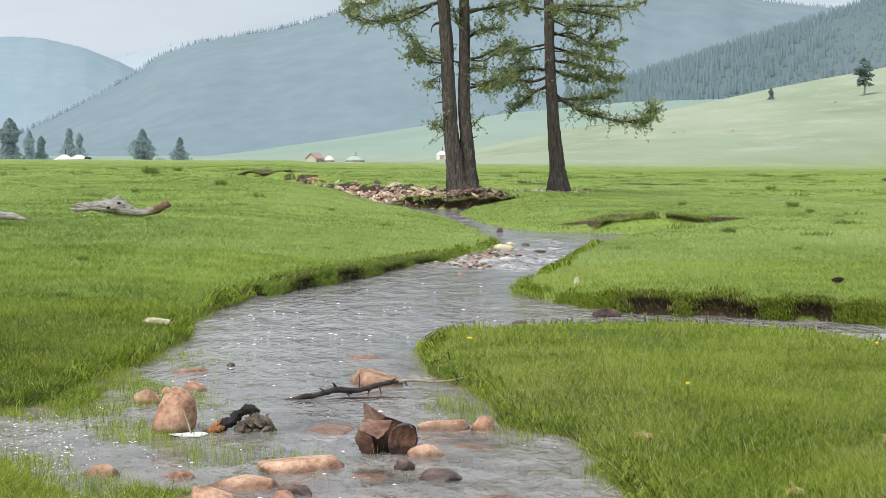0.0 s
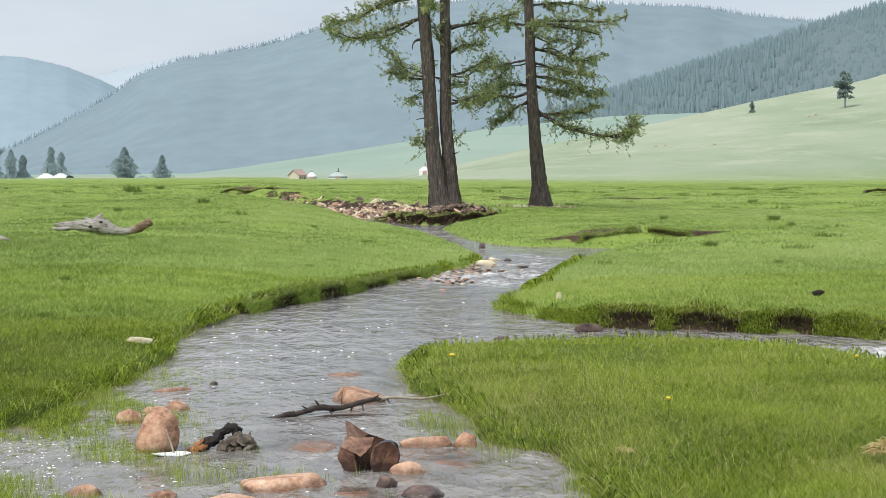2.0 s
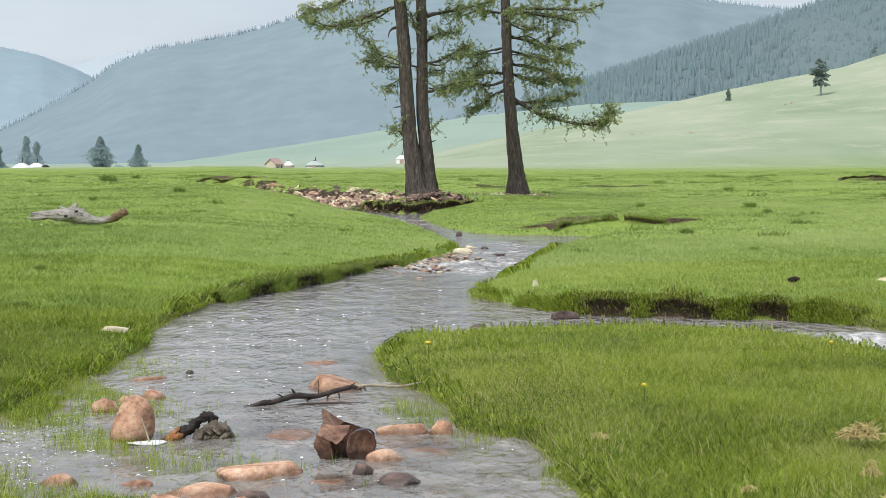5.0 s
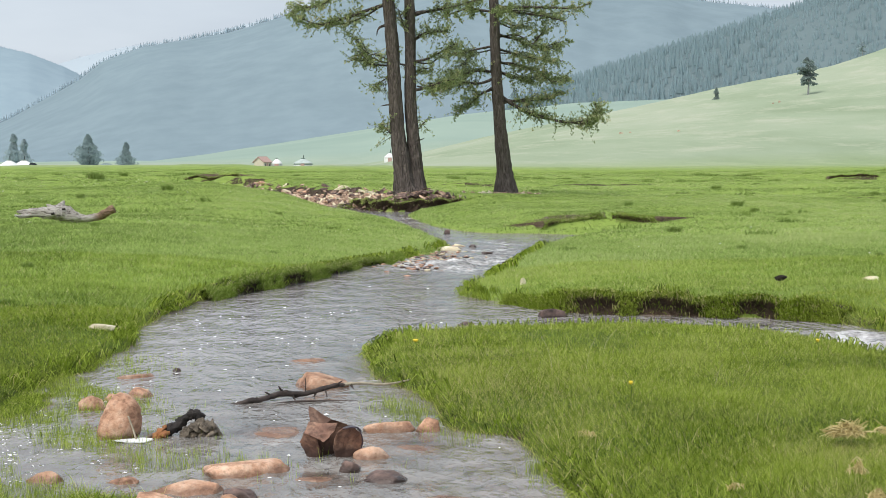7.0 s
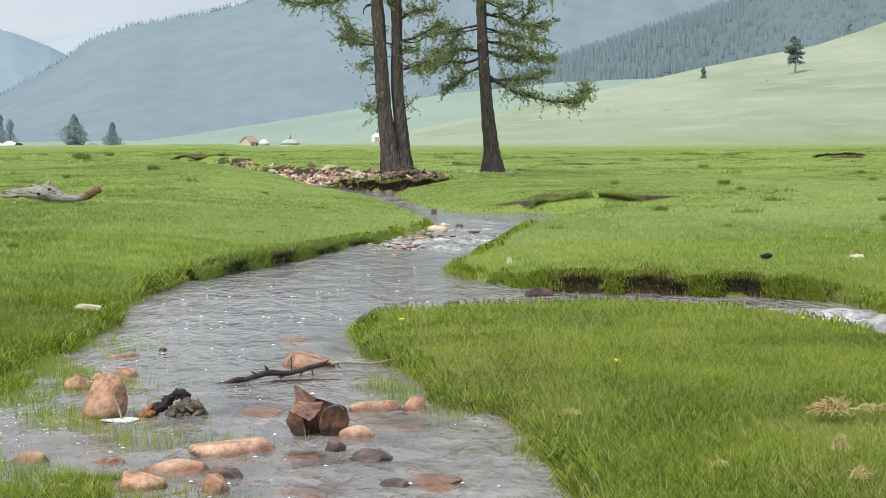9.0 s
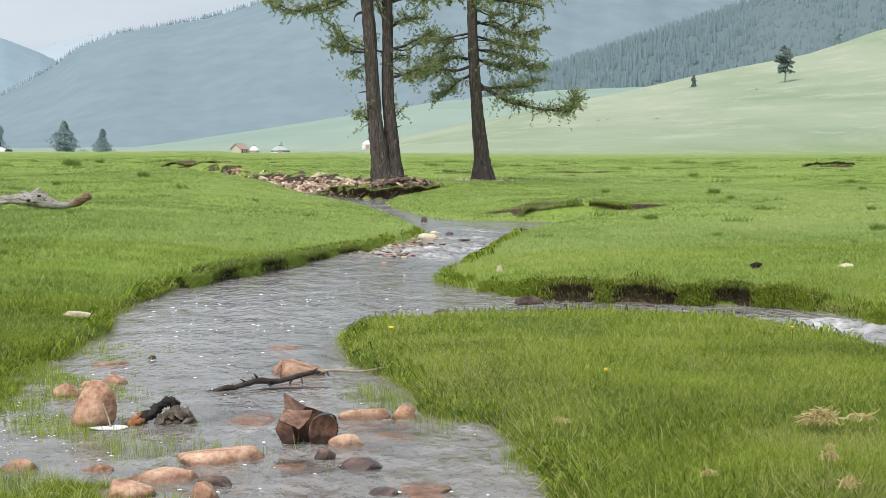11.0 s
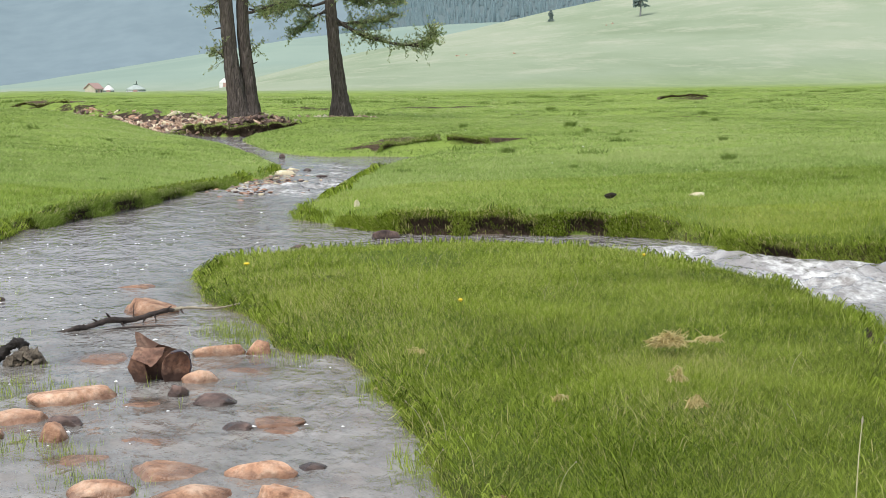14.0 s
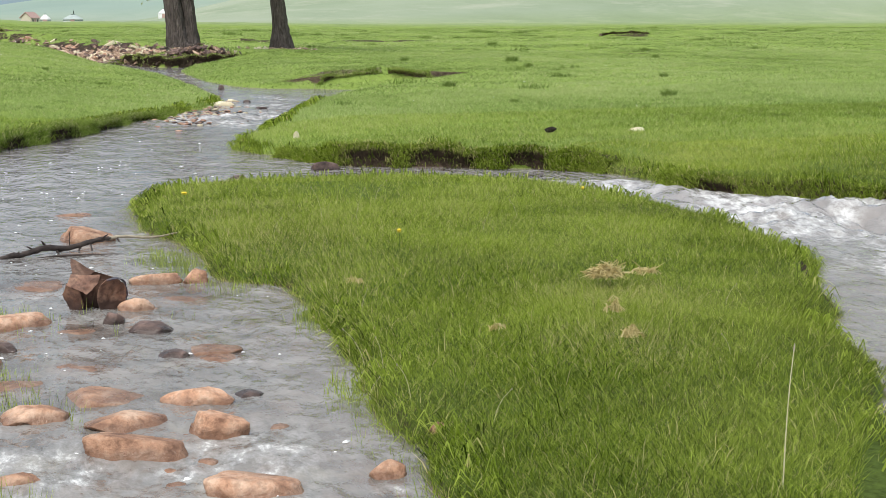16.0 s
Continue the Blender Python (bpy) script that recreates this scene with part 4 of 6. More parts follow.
M_YELLOW = plain("yellow_petals", (0.75, 0.52, 0.03), (0.85, 0.66, 0.06), 0.6, 60.0)
M_PETAL = plain("white_petals", (0.74, 0.74, 0.70), (0.84, 0.84, 0.80), 0.6, 60.0)
M_SOIL = plain("dark_dung", (0.018, 0.014, 0.011), (0.06, 0.045, 0.035), 0.9, 14.0, 0, 0.9, 0.02)
M_FELT = plain("white_felt", (0.66, 0.67, 0.66), (0.80, 0.80, 0.78), 0.9, 1.5)
M_FELT_GREY = plain("grey_canvas", (0.36, 0.42, 0.40), (0.50, 0.56, 0.53), 0.9, 1.5)
M_FELT_DARK = plain("green_canvas_band", (0.10, 0.16, 0.13), (0.16, 0.22, 0.18), 0.9, 1.5)
M_PLASTER = plain("cream_plaster", (0.52, 0.47, 0.36), (0.62, 0.57, 0.45), 0.9, 2.0)
M_ROOF = plain("red_tin_roof", (0.42, 0.27, 0.23), (0.50, 0.34, 0.30), 0.6, 2.0)
M_GLASS_DARK = plain("dark_window", (0.03, 0.035, 0.04), (0.06, 0.065, 0.07), 0.2, 2.0)
M_CAR = plain("dark_blue_car_paint", (0.03, 0.045, 0.06), (0.06, 0.08, 0.10), 0.35, 2.0)
M_TYRE = plain("tyre_rubber", (0.015, 0.015, 0.015), (0.03, 0.03, 0.03), 0.8, 2.0)
# Haze painted into these pine colours: the farther copy paler and bluer.
M_PINE_MID = hazy_leaf_material("pine_valley_haze", (0.355, 0.445, 0.455), (0.385, 0.475, 0.485), 0.25)
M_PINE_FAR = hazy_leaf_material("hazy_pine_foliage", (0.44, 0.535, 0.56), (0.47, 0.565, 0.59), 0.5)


def driftwood_material():
    k = Mat("weathered_driftwood", 0.85, 0, 0.2)
    v = k.local()
    n = k.noise(6.0, 6, 0.7, v, (0.7, 5.0, 5.0))
    c = k.ramp(n, (0.36, (0.09, 0.07, 0.06)), (0.45, (0.40, 0.365, 0.335)), (0.68, (0.70, 0.67, 0.63)))
    x = k.t.nodes.new("ShaderNodeSeparateXYZ")
    k.link(v, x.inputs[0])
    k.color(k.mix(k.ramp(x.outputs[0], (0.45, 0.0), (0.62, 0.85)), c, k.ramp(n, (0.35, (0.07, 0.04, 0.025)), (0.55, (0.30, 0.17, 0.09)), (0.72, (0.52, 0.36, 0.22)))))
    k.bump(n, 1.0, 0.05)
    return k.m


M_DRIFT = driftwood_material()
M_PINE_TRUNK = plain("conifer_bark", (0.20, 0.21, 0.21), (0.27, 0.28, 0.28), 0.9, 2.0)


def gz(x, y):
    return float(height(np.array([float(x)]), np.array([float(y)]))[0])


# ---- stones ----
def rock_mesh(name, seed, flat=1.0, lump=0.28, level=3, facets=9, sharp=0.8):
    """A rounded stone of about one metre with worn, flat facets."""
    bm = bmesh.new()
    bmesh.ops.create_icosphere(bm, subdivisions=level, radius=0.5)
    o = Vector((seed * 7.31, seed * 3.17, seed * 1.7))
    rs = random.Random(seed)
    planes = [(Vector((rs.gauss(0, 1), rs.gauss(0, 1), rs.gauss(0, 0.9))).normalized(), rs.uniform(0.27, 0.44)) for _ in range(facets)]
    for v in bm.verts:
        p = v.co.copy()
        q = p * (1 + lump * noise.noise(p * 2.1 + o) + lump * 0.45 * noise.noise(p * 5.0 + o) + 0.05 * noise.noise(p * 13.0 + o))
        for n, k in planes:
            over = q.dot(n) - k
            if over > 0:
                q -= n * over * sharp
        v.co = q
        v.co.z *= flat
    me = bpy.data.meshes.new(name)
    bm.to_mesh(me)
    bm.free()
    me.polygons.foreach_set("use_smooth", [True] * len(me.polygons))
    return me


def slab_mesh(name, seed):
    """An angular broken slab with flat sides."""
    bm = bmesh.new()
    bmesh.ops.create_cube(bm, size=1.0)
    rs = random.Random(seed)
    for v in bm.verts:
        v.co += Vector((rs.uniform(-0.22, 0.22), rs.uniform(-0.22, 0.22), rs.uniform(-0.18, 0.18)))
    bmesh.ops.bevel(bm, geom=bm.edges[:], offset=0.07, segments=1, affect="EDGES")
    me = bpy.data.meshes.new(name)
    bm.to_mesh(me)
    bm.free()
    return me


ROCKS = {}
for mat in (M_ROCK, M_ROCK_DARK, M_ROCK_PALE, M_RUBBLE):
    ROCKS[mat.name] = [rock_mesh("stone", 3 + i * 5, 1.0, 0.30 + 0.06 * (i % 3), 4, 12, 0.8) for i in range(5)]
    ROCKS[mat.name] += [slab_mesh("stone", 200 + i) for i in range(5)]
    for me in ROCKS[mat.name]:
        me.materials.append(mat)


def stone(x, y, z, w, h, mat, label, variant=0, turn=0.0, depth=0.75, sunk=0.35, tilt=0.0, group=""):
    """A stone w wide that stands h out of the water or ground at height z."""
    ob = new("stone", ROCKS[mat.name][variant % 10])
    if variant % 10 < 5:
        full = w * 0.2 if "under" in label else max(h * 2.3, w * 0.3)
        ob.matrix_world = pose(x, y + w * depth * 0.35, z + h - full * 0.47, 0, tilt, turn) @ Matrix.Diagonal((w * 1.12, w * depth * 1.1, full * 1.06, 1))
        return tagged(ob, label, "stone", group)
    full = h * (1 + sunk)
    ob.matrix_world = pose(x, y + w * depth * 0.35, z + h - full * 0.43, 0, tilt, turn) @ Matrix.Diagonal((w * 1.02, w * depth, full * 1.16, 1))
    return tagged(ob, label, "stone", group)


RED, DARK, PALE, TAN = M_ROCK, M_ROCK_DARK, M_ROCK_PALE, M_RUBBLE
STONES_UPPER = [
    (-1.76, 9.09, 0.160, 0.094, RED, "mossy red stone among wet grass"), (-1.69, 9.42, 0.139, 0.055, RED, "small red stone among wet grass"),
    (-1.57, 9.59, 0.211, 0.053, RED, "flat red stone at the stream edge"), (-1.76, 10.44, 0.238, 0.023, RED, "flat red stone just breaking the water"),
    (-1.49, 10.74, 0.063, 0.028, DARK, "small dark pebble breaking the water"), (-0.59, 11.19, 0.337, 0.020, RED, "flat orange slab just breaking the water"),
    (-0.44, 9.86, 0.37, 0.109, RED, "wedge shaped tan stone in the stream"), (-0.64, 8.22, 0.46, 0.030, RED, "broad pink slab under shallow water"),
    (-0.02, 8.25, 0.267, 0.067, RED, "rounded brown stone in the stream"), (0.22, 8.27, 0.16, 0.075, RED, "tan stone against the grassy bank"),
    (-0.08, 7.52, 0.171, 0.066, RED, "orange stone beside the rusty iron"), (-0.18, 7.21, 0.106, 0.064, DARK, "round dark grey pebble in the stream"),
    (-0.01, 6.97, 0.236, 0.040, DARK, "smooth dark brown stone in the stream")]
STONES_LOWER = [
    (-0.70, 7.11, 0.392, 0.089, RED, "long rounded red boulder in the stream"), (-0.91, 6.76, 0.373, 0.060, RED, "long flat red stone in wet grass"),
    (-0.64, 6.69, 0.172, 0.049, DARK, "mossy grey stone in shallow water"), (-1.00, 6.46, 0.250, 0.100, RED, "smooth orange boulder in wet grass"),
    (-0.67, 6.38, 0.150, 0.098, RED, "egg shaped brown stone in wet grass"), (-1.31, 6.47, 0.086, 0.043, PALE, "small tan stone in wet grass"),
    (-1.59, 7.03, 0.186, 0.062, RED, "brown stone in wet grass"), (-1.21, 7.00, 0.134, 0.041, RED, "low brown stone in wet grass"),
    (0.16, 7.77, 0.33, 0.026, RED, "pink slab under shallow water"), (0.26, 6.37, 0.29, 0.030, RED, "flat pink slab under shallow water"),
    (-0.37, 7.08, 0.104, 0.010, RED, "small pink stone under shallow water"),
    (-0.55, 5.95, 0.30, 0.020, RED, "pink slab under shallow water"), (-0.25, 6.25, 0.25, 0.020, RED, "pink slab under shallow water")]
STONES_NEAR = [
    (-0.16, 5.69, 0.272, 0.04, RED, "orange stone washed by the stream"), (-0.40, 5.48, 0.222, 0.05, RED, "red stone washed by the stream"),
    (-0.07, 4.96, 0.246, 0.09, RED, "red boulder in white water"), (-0.07, 5.31, 0.254, 0.05, RED, "red stone in white water"),
    (0.19, 5.60, 0.195, 0.074, RED, "brown stone in the stream"), (0.24, 5.18, 0.168, 0.110, RED, "smooth pink boulder standing out of the stream"),
    (0.37, 5.70, 0.104, 0.018, DARK, "dark stone in the stream"), (0.30, 4.46, 0.213, 0.07, RED, "orange boulder washed by the stream"),
    (0.75, 4.59, 0.098, 0.061, RED, "small brown stone at the grassy edge"), (-0.39, 4.68, 0.120, 0.052, RED, "brown stone in white water"),
    (0.25, 6.50, 0.215, 0.025, RED, "flat orange stone in the stream"), (0.09, 6.44, 0.118, 0.028, DARK, "low dark stone in the stream"),
    (-0.33, 7.03, 0.181, 0.006, RED, "pink stone under shallow water"), (0.96, 4.91, 0.054, 0.03, RED, "small red stone in the grass")]
STONES_FAR = [
    (0.95, 24.18, 0.409, 0.080, PALE, "flat pale orange stone on the gravel bar"), (1.13, 25.24, 0.223, 0.056, PALE, "pale orange stone on the gravel bar"),
    (1.09, 29.43, 0.151, 0.087, DARK, "small dark stone in the stream"), (1.50, 14.07, 0.259, 0.10, DARK, "dark brown stone at the side channel"),
    (0.68, 13.49, 0.159, 0.035, DARK, "low dark stone in the stream"), (0.59, 24.31, 0.179, 0.054, PALE, "pale stone on the gravel bar"),
    (1.47, 23.38, 0.206, 0.043, DARK, "dark stone in the riffle"), (1.36, 25.26, 0.149, 0.037, DARK, "dark stone in the riffle")]


def stone_stuff(name, rows, label, angular=False):
    """Many small stones as one mesh: rows of x, y, z, width, height, turn, material slot."""
    base = [rock_mesh("stone", 90 + i, 1.0, 0.25, 2) for i in range(3)] if not angular else [slab_mesh("stone", 300 + i) for i in range(3)]
    arr = []
    for me in base:
        tri = bmesh.new()
        tri.from_mesh(me)
        bmesh.ops.triangulate(tri, faces=tri.faces[:])
        tri.to_mesh(me)
        tri.free()
        v = np.empty(len(me.vertices) * 3)
        me.vertices.foreach_get("co", v)
        f = np.empty(len(me.polygons) * 3, np.int32)
        me.polygons.foreach_get("vertices", f)
        arr.append((v.reshape(-1, 3), f.reshape(-1, 3)))
    for mat in (RED, DARK, PALE, TAN):
        pieces = []
        for i, (x, y, z, w, h, turn, slot) in enumerate(rows):
            if slot is mat:
                v, f = arr[i % 3]
                c, s = math.cos(turn), math.sin(turn)
                q = v * ((w * (1.0 + (i * 37 % 11) / 10), w * 0.5, h * (0.6 + (i * 53 % 13) / 11)) if angular else (w, w * 0.75, h))
                if angular:
                    q = q @ np.array(Matrix.Rotation(math.sin(i * 1.7) * 0.5, 3, "Y") @ Matrix.Rotation(math.sin(i * 2.9) * 0.5, 3, "X"))
                pieces.append((np.stack([q[:, 0] * c - q[:, 1] * s + x, q[:, 0] * s + q[:, 1] * c + y, q[:, 2] + z], 1), f))
        if pieces:
            v, f = join(pieces)
            tagged(mesh_part(name, np_mesh(name, v, f, not angular), mat), label, "stones", kind="stuff")


def build_stones():
    rs = random.Random(5)
    i = 0
    for rows in (STONES_UPPER, STONES_LOWER, STONES_NEAR, STONES_FAR):
        for x, y, w, h, mat, label in rows:
            z = max(0.0, gz(x, y)) if x > 0.9 and y < 6 else 0.0
            if "under" in label:
                z, w = 0.004 - h * (0.80 if rows is STONES_NEAR else 0.72 if rows is STONES_LOWER else 0.9), w * 1.15
            stone(x, y, z, w * (1.35 if rows is STONES_NEAR else 1.0), h * (0.80 if rows is STONES_NEAR else 0.72 if rows is STONES_LOWER else 0.9), mat, label, i % 5, rs.uniform(-25, 25), rs.uniform(0.6, 0.9), 0.35 + 0.02 / max(h, 0.01), rs.uniform(-6, 6), "stones in the stream")
            i += 1
    me = rock_mesh("stone", 57, 1.0, 0.14, 4, 5, 0.6)
    me.materials.append(RED)
    for v in me.vertices:
        k = 1.16 - 0.42 * max(0.0, v.co.z + 0.25) + 0.10 * math.exp(-((v.co.z - 0.30) / 0.12) ** 2) - 0.07 * math.exp(-((v.co.z - 0.13) / 0.03) ** 2)
        v.co.x, v.co.y = v.co.x * k, v.co.y * k
        v.co.x -= 0.22 * max(0.0, 0.2 - v.co.z)
    ob = new("stone", me)
    ob.matrix_world = pose(-1.43, 8.22, 0.085, 0, 2, 15) @ Matrix.Diagonal((0.215, 0.19, 0.335, 1))
    tagged(ob, "tall upright red granite boulder in shallow water", "stone", "stones in the stream")
    stone(-2.36, 12.64, gz(-2.36, 12.64) + 0.02, 0.30, 0.03, PALE, "long pale stone lying in the bank grass", 1, -12, 0.30)
    stone(1.43, 16.35, gz(1.43, 16.35) + 0.02, 0.07, 0.06, PALE, "small pale stone in the meadow grass", 3, 30, 0.6)
    stone(4.93, 15.47, gz(4.93, 15.47) + 0.03, 0.20, 0.02, PALE, "flat pale stone in the meadow grass", 4, 5, 0.5)
    # gravel of the riffle
    rows = []
    for _ in range(460):
        x, y = rs.gauss(0.42, 0.42), rs.gauss(22.7, 1.3)
        if float(shore(np.array([x]), np.array([y]))[0]) < 0.15:
            w = rs.uniform(0.04, 0.13)
            rows.append((x, y, rs.uniform(-0.02, 0.01), w, w * rs.uniform(0.25, 0.4), rs.uniform(0, 3), rs.choice((RED, RED, DARK, PALE))))
    stone_stuff("gravel_bar", rows, "wet reddish stones of the gravel bar")
    # bed stones that show through the shallow water
    rows = []
    for _ in range(420):
        y = rs.uniform(4.0, 10.2)
        x = rs.uniform(-1.5, 0.8)
        if float(shore(np.array([x]), np.array([y]))[0]) < -0.06:
            w = rs.uniform(0.07, 0.26)
            rows.append((x, y, -0.075 - rs.random() * 0.05, w, w * 0.4, rs.uniform(0, 3), rs.choice((RED, RED, RED, RED, RED, PALE))))
    for _ in range(36):
        w = rs.uniform(0.03, 0.10)
        rows.append((rs.gauss(-0.02, 0.2), rs.gauss(5.35, 0.3), -0.02 + rs.uniform(-0.02, 0.012), w * 1.3, w * 0.4, rs.uniform(0, 3), RED))
    stone_stuff("bed_stones", rows, "pinkish stones on the shallow stream bed")


build_stones()


# ---- eroded bank with loose stones and roots ----
def build_bank_stones():
    rs = random.Random(9)
    made = 0
    while made < 190:
        s = rs.random() ** 1.25
        x = -0.75 - 6.6 * s
        y = 43.2 + 17.5 * s
        off = abs(rs.gauss(0, 0.75))
        x, y = x + off * 0.93 + rs.gauss(0, 0.15), y + off * 0.37 + rs.gauss(0, 0.35)
        d = float(shore(np.array([x]), np.array([y]))[0])
        if d < -0.1 or d > 2.6:
            continue
        w = rs.uniform(0.10, 0.27) * (1.0 if d < 1.6 else 0.6)
        z = gz(x, y)
        stone(x, y, z, w, w * rs.uniform(0.14, 0.30), rs.choice((TAN, TAN, TAN, RED, DARK)), "angular reddish stone on the eroded bank", 5 + rs.randrange(5), rs.uniform(0, 180), rs.uniform(0.45, 0.9), 0.3,
              rs.uniform(-25, 25), "stones of the eroded bank")
        made += 1
    rows = []
    for _ in range(90):
        x, y = rs.uniform(-3.0, 1.0), rs.uniform(43.4, 46.5)
        w = rs.uniform(0.07, 0.2)
        rows.append((x, y, gz(x, y) + 0.02, w, w * 0.5, rs.uniform(0, 3), rs.choice((PALE, PALE, RED, DARK))))
    for _ in range(1100):
        s = rs.random() ** 1.2
        off = abs(rs.gauss(0, 0.8))
        x, y = -0.75 - 6.6 * s + off * 0.93, 43.2 + 17.5 * s + off * 0.37 + rs.gauss(0, 0.3)
        w = rs.uniform(0.08, 0.22)
        rows.append((x, y, 0.0, w, w * 0.4, rs.uniform(0, 3), rs.choice((TAN, TAN, TAN, PALE, DARK))))
    for _ in range(150):
        x = rs.uniform(-0.6, 2.6)
        rows.append((x, 41.75 + 0.42 * max(0, x - 0.6) + rs.gauss(0.05, 0.16), 0.0, rs.uniform(0.05, 0.16), 0.05, rs.uniform(0, 3), rs.choice((TAN, DARK, DARK))))
    for _ in range(36):
        a, q = rs.uniform(0, 6.28), 0.35 + abs(rs.gauss(0, 0.35))
        rows.append((3.44 + q * 1.3 * math.cos(a), 45.7 + q * math.sin(a), 0.0, rs.uniform(0.05, 0.15), 0.06, rs.uniform(0, 3), rs.choice((TAN, PALE))))
    zs = height(np.array([q[0] for q in rows]), np.array([q[1] for q in rows]))
    rows = [(q[0], q[1], float(z) + 0.03, *q[3:]) for q, z in zip(rows, zs)]
    stone_stuff("rubble", rows, "small reddish rubble on the eroded bank", True)
    for i in range(58):
        s = rs.random()
        if i < 28:
            x, y = -0.9 - 2.4 * s, 43.4 + 7 * s
        else:
            x, y = 0.0 + 2.2 * s, 41.7 + 0.9 * s
        z = gz(x, y + 0.4)
        ln = rs.uniform(0.25, 0.7)
        a = rs.uniform(-0.5, 0.5)
        pts = [(0, 0, 0), (ln * 0.35, a * 0.2, 0.03), (ln * 0.7, a * 0.4, 0.0), (ln, a * 0.5, -rs.uniform(0.05, 0.25))]
        if i >= 28:
            pts = [(0, 0.1, 0.04), (a * 0.1, -0.08, -0.02), (a * 0.3, -0.2, -0.14), (a * 0.5, -0.26, -0.3)]
        v, f = tube(smooth_line(pts, 4), np.linspace(0.02, 0.006, 13), 5, ripple=0.15, seed=i)
        ob = mesh_part("root", np_mesh("root", v, f, True), M_STICK if i % 2 else M_STICK_PALE)
        ob.matrix_world = pose(x, y + 0.25, z + (0.06 if i < 28 else 0.0), 0, 0, rs.uniform(-40, 220) if i < 28 else rs.uniform(-25, 25))
        tagged(ob, "bare dark root washed out of the bank", "root", "roots of the eroded bank")


build_bank_stones()


# ---- trees ----
def foliage_tris(points, dense, seed, leaf=0.05, droop=0.5, reach=0.28):
    """Twigs with tufts of needles along a limb: arrays of twig tubes and of needle triangles."""
    rs = np.random.RandomState(seed)
    p = smooth_line(points, 8)
    seg = np.linalg.norm(np.diff(p, axis=0), axis=1)
    cum = np.concatenate([[0], np.cumsum(seg)])
    total = cum[-1]
    n = max(3, int(total * dense))
    pos = total * (0.18 + 0.82 * rs.rand(n))
    base = np.stack([np.interp(pos, cum, p[:, k]) for k in range(3)], 1)
    ln = reach * (0.35 + 0.9 * rs.rand(n)) * (1.15 - 0.5 * pos / total)
    d = rs.randn(n, 3) * [1.0, 1.0, 0.85]
    d[:, 2] -= droop * (0.2 + rs.rand(n))
    way = (p[-1] - p[0]) / (np.linalg.norm(p[-1] - p[0]) + 1e-6)
    d += way * 0.7
    d /= np.linalg.norm(d, axis=1)[:, None]
    tips = base + d * ln[:, None]
    # twigs: thin three-cornered blades
    side = np.cross(d, rs.randn(n, 3))
    side /= np.linalg.norm(side, axis=1)[:, None]
    tw = np.stack([base - side * 0.009, base + side * 0.009, tips], 1).reshape(-1, 3)
    twf = np.arange(n * 3).reshape(-1, 3)
    # tufts of needles on short shoots, spaced along each twig
    nodes, per = 8, 8
    m = nodes * per
    q = np.repeat((np.arange(nodes) + 0.7)[None] / nodes + 0.06 * rs.randn(n, nodes), per, 1)
    c = (base[:, None] + (tips - base)[:, None] * q[..., None]).reshape(-1, 3)
    c += np.repeat(rs.randn(n * nodes, 3) * 0.026, per, 0) + rs.randn(len(c), 3) * 0.010
    k = len(c)
    a = rs.randn(k, 3) + np.repeat(d, m, 0) * 0.6 + [0, 0, 0.25]
    a /= np.linalg.norm(a, axis=1)[:, None]
    b = np.cross(a, rs.randn(k, 3))
    b /= np.linalg.norm(b, axis=1)[:, None]
    L = (leaf * (0.6 + 0.7 * rs.rand(k)))[:, None]
    v = np.stack([c - b * L * 0.17, c + b * L * 0.17, c + a * L], 1).reshape(-1, 3)
    tone = np.clip(np.repeat(np.where(rs.rand(n) < 0.13, 1.0, 0.36 + 0.22 * rs.randn(n)), m) + np.repeat(0.14 * rs.randn(n * nodes), per) + 0.06 * rs.randn(k), 0, 0.98)
    return (tw, twf), v, np.arange(3 * k).reshape(-1, 3), np.repeat(tone, 3)


def limb(tree, pts, r0, dense, seed, leaf=0.05, droop=0.5, reach=0.28):
    line = smooth_line(pts, 6)
    v, f = tube(line, np.linspace(r0, r0 * 0.22, len(line)), 6, ripple=0.10, seed=seed)
    ob = mesh_part("limb", np_mesh("limb", v, f, True), M_BARK, tree)
    if dense:
        (tv, tf), lv, lf, tone = foliage_tris(pts, dense, seed, leaf, droop, reach)
        mesh_part("twig_spray", np_mesh("twig_spray", tv, tf), M_BARK, ob)
        mesh_part("foliage", np_mesh("foliage", lv, lf, tone=tone), M_LARCH, ob, "soft green larch needles")


def trunk_mesh(points, radii, seed, sides=20):
    line = smooth_line(points, 8)
    rad = np.interp(np.arange(len(line)) / 8, np.arange(len(radii)), radii)
    v, f = tube(line, rad, sides, ripple=0.035, seed=seed)
    c = np.repeat(line, sides, 0)
    ang = np.arctan2(v[:, 1] - c[:, 1], v[:, 0] - c[:, 0])
    hgt = v[:, 2] - line[0, 2]
    ridge = 1 + 0.10 * np.sin(ang * 7 + 2 * np.sin(hgt * 1.7)) + 0.22 * np.exp(-np.maximum(hgt, 0) / 0.25) * np.cos(ang * 4 + seed)
    v[:, :2] = c[:, :2] + (v[:, :2] - c[:, :2]) * ridge[:, None]
    return np_mesh("trunk", v, f, True)


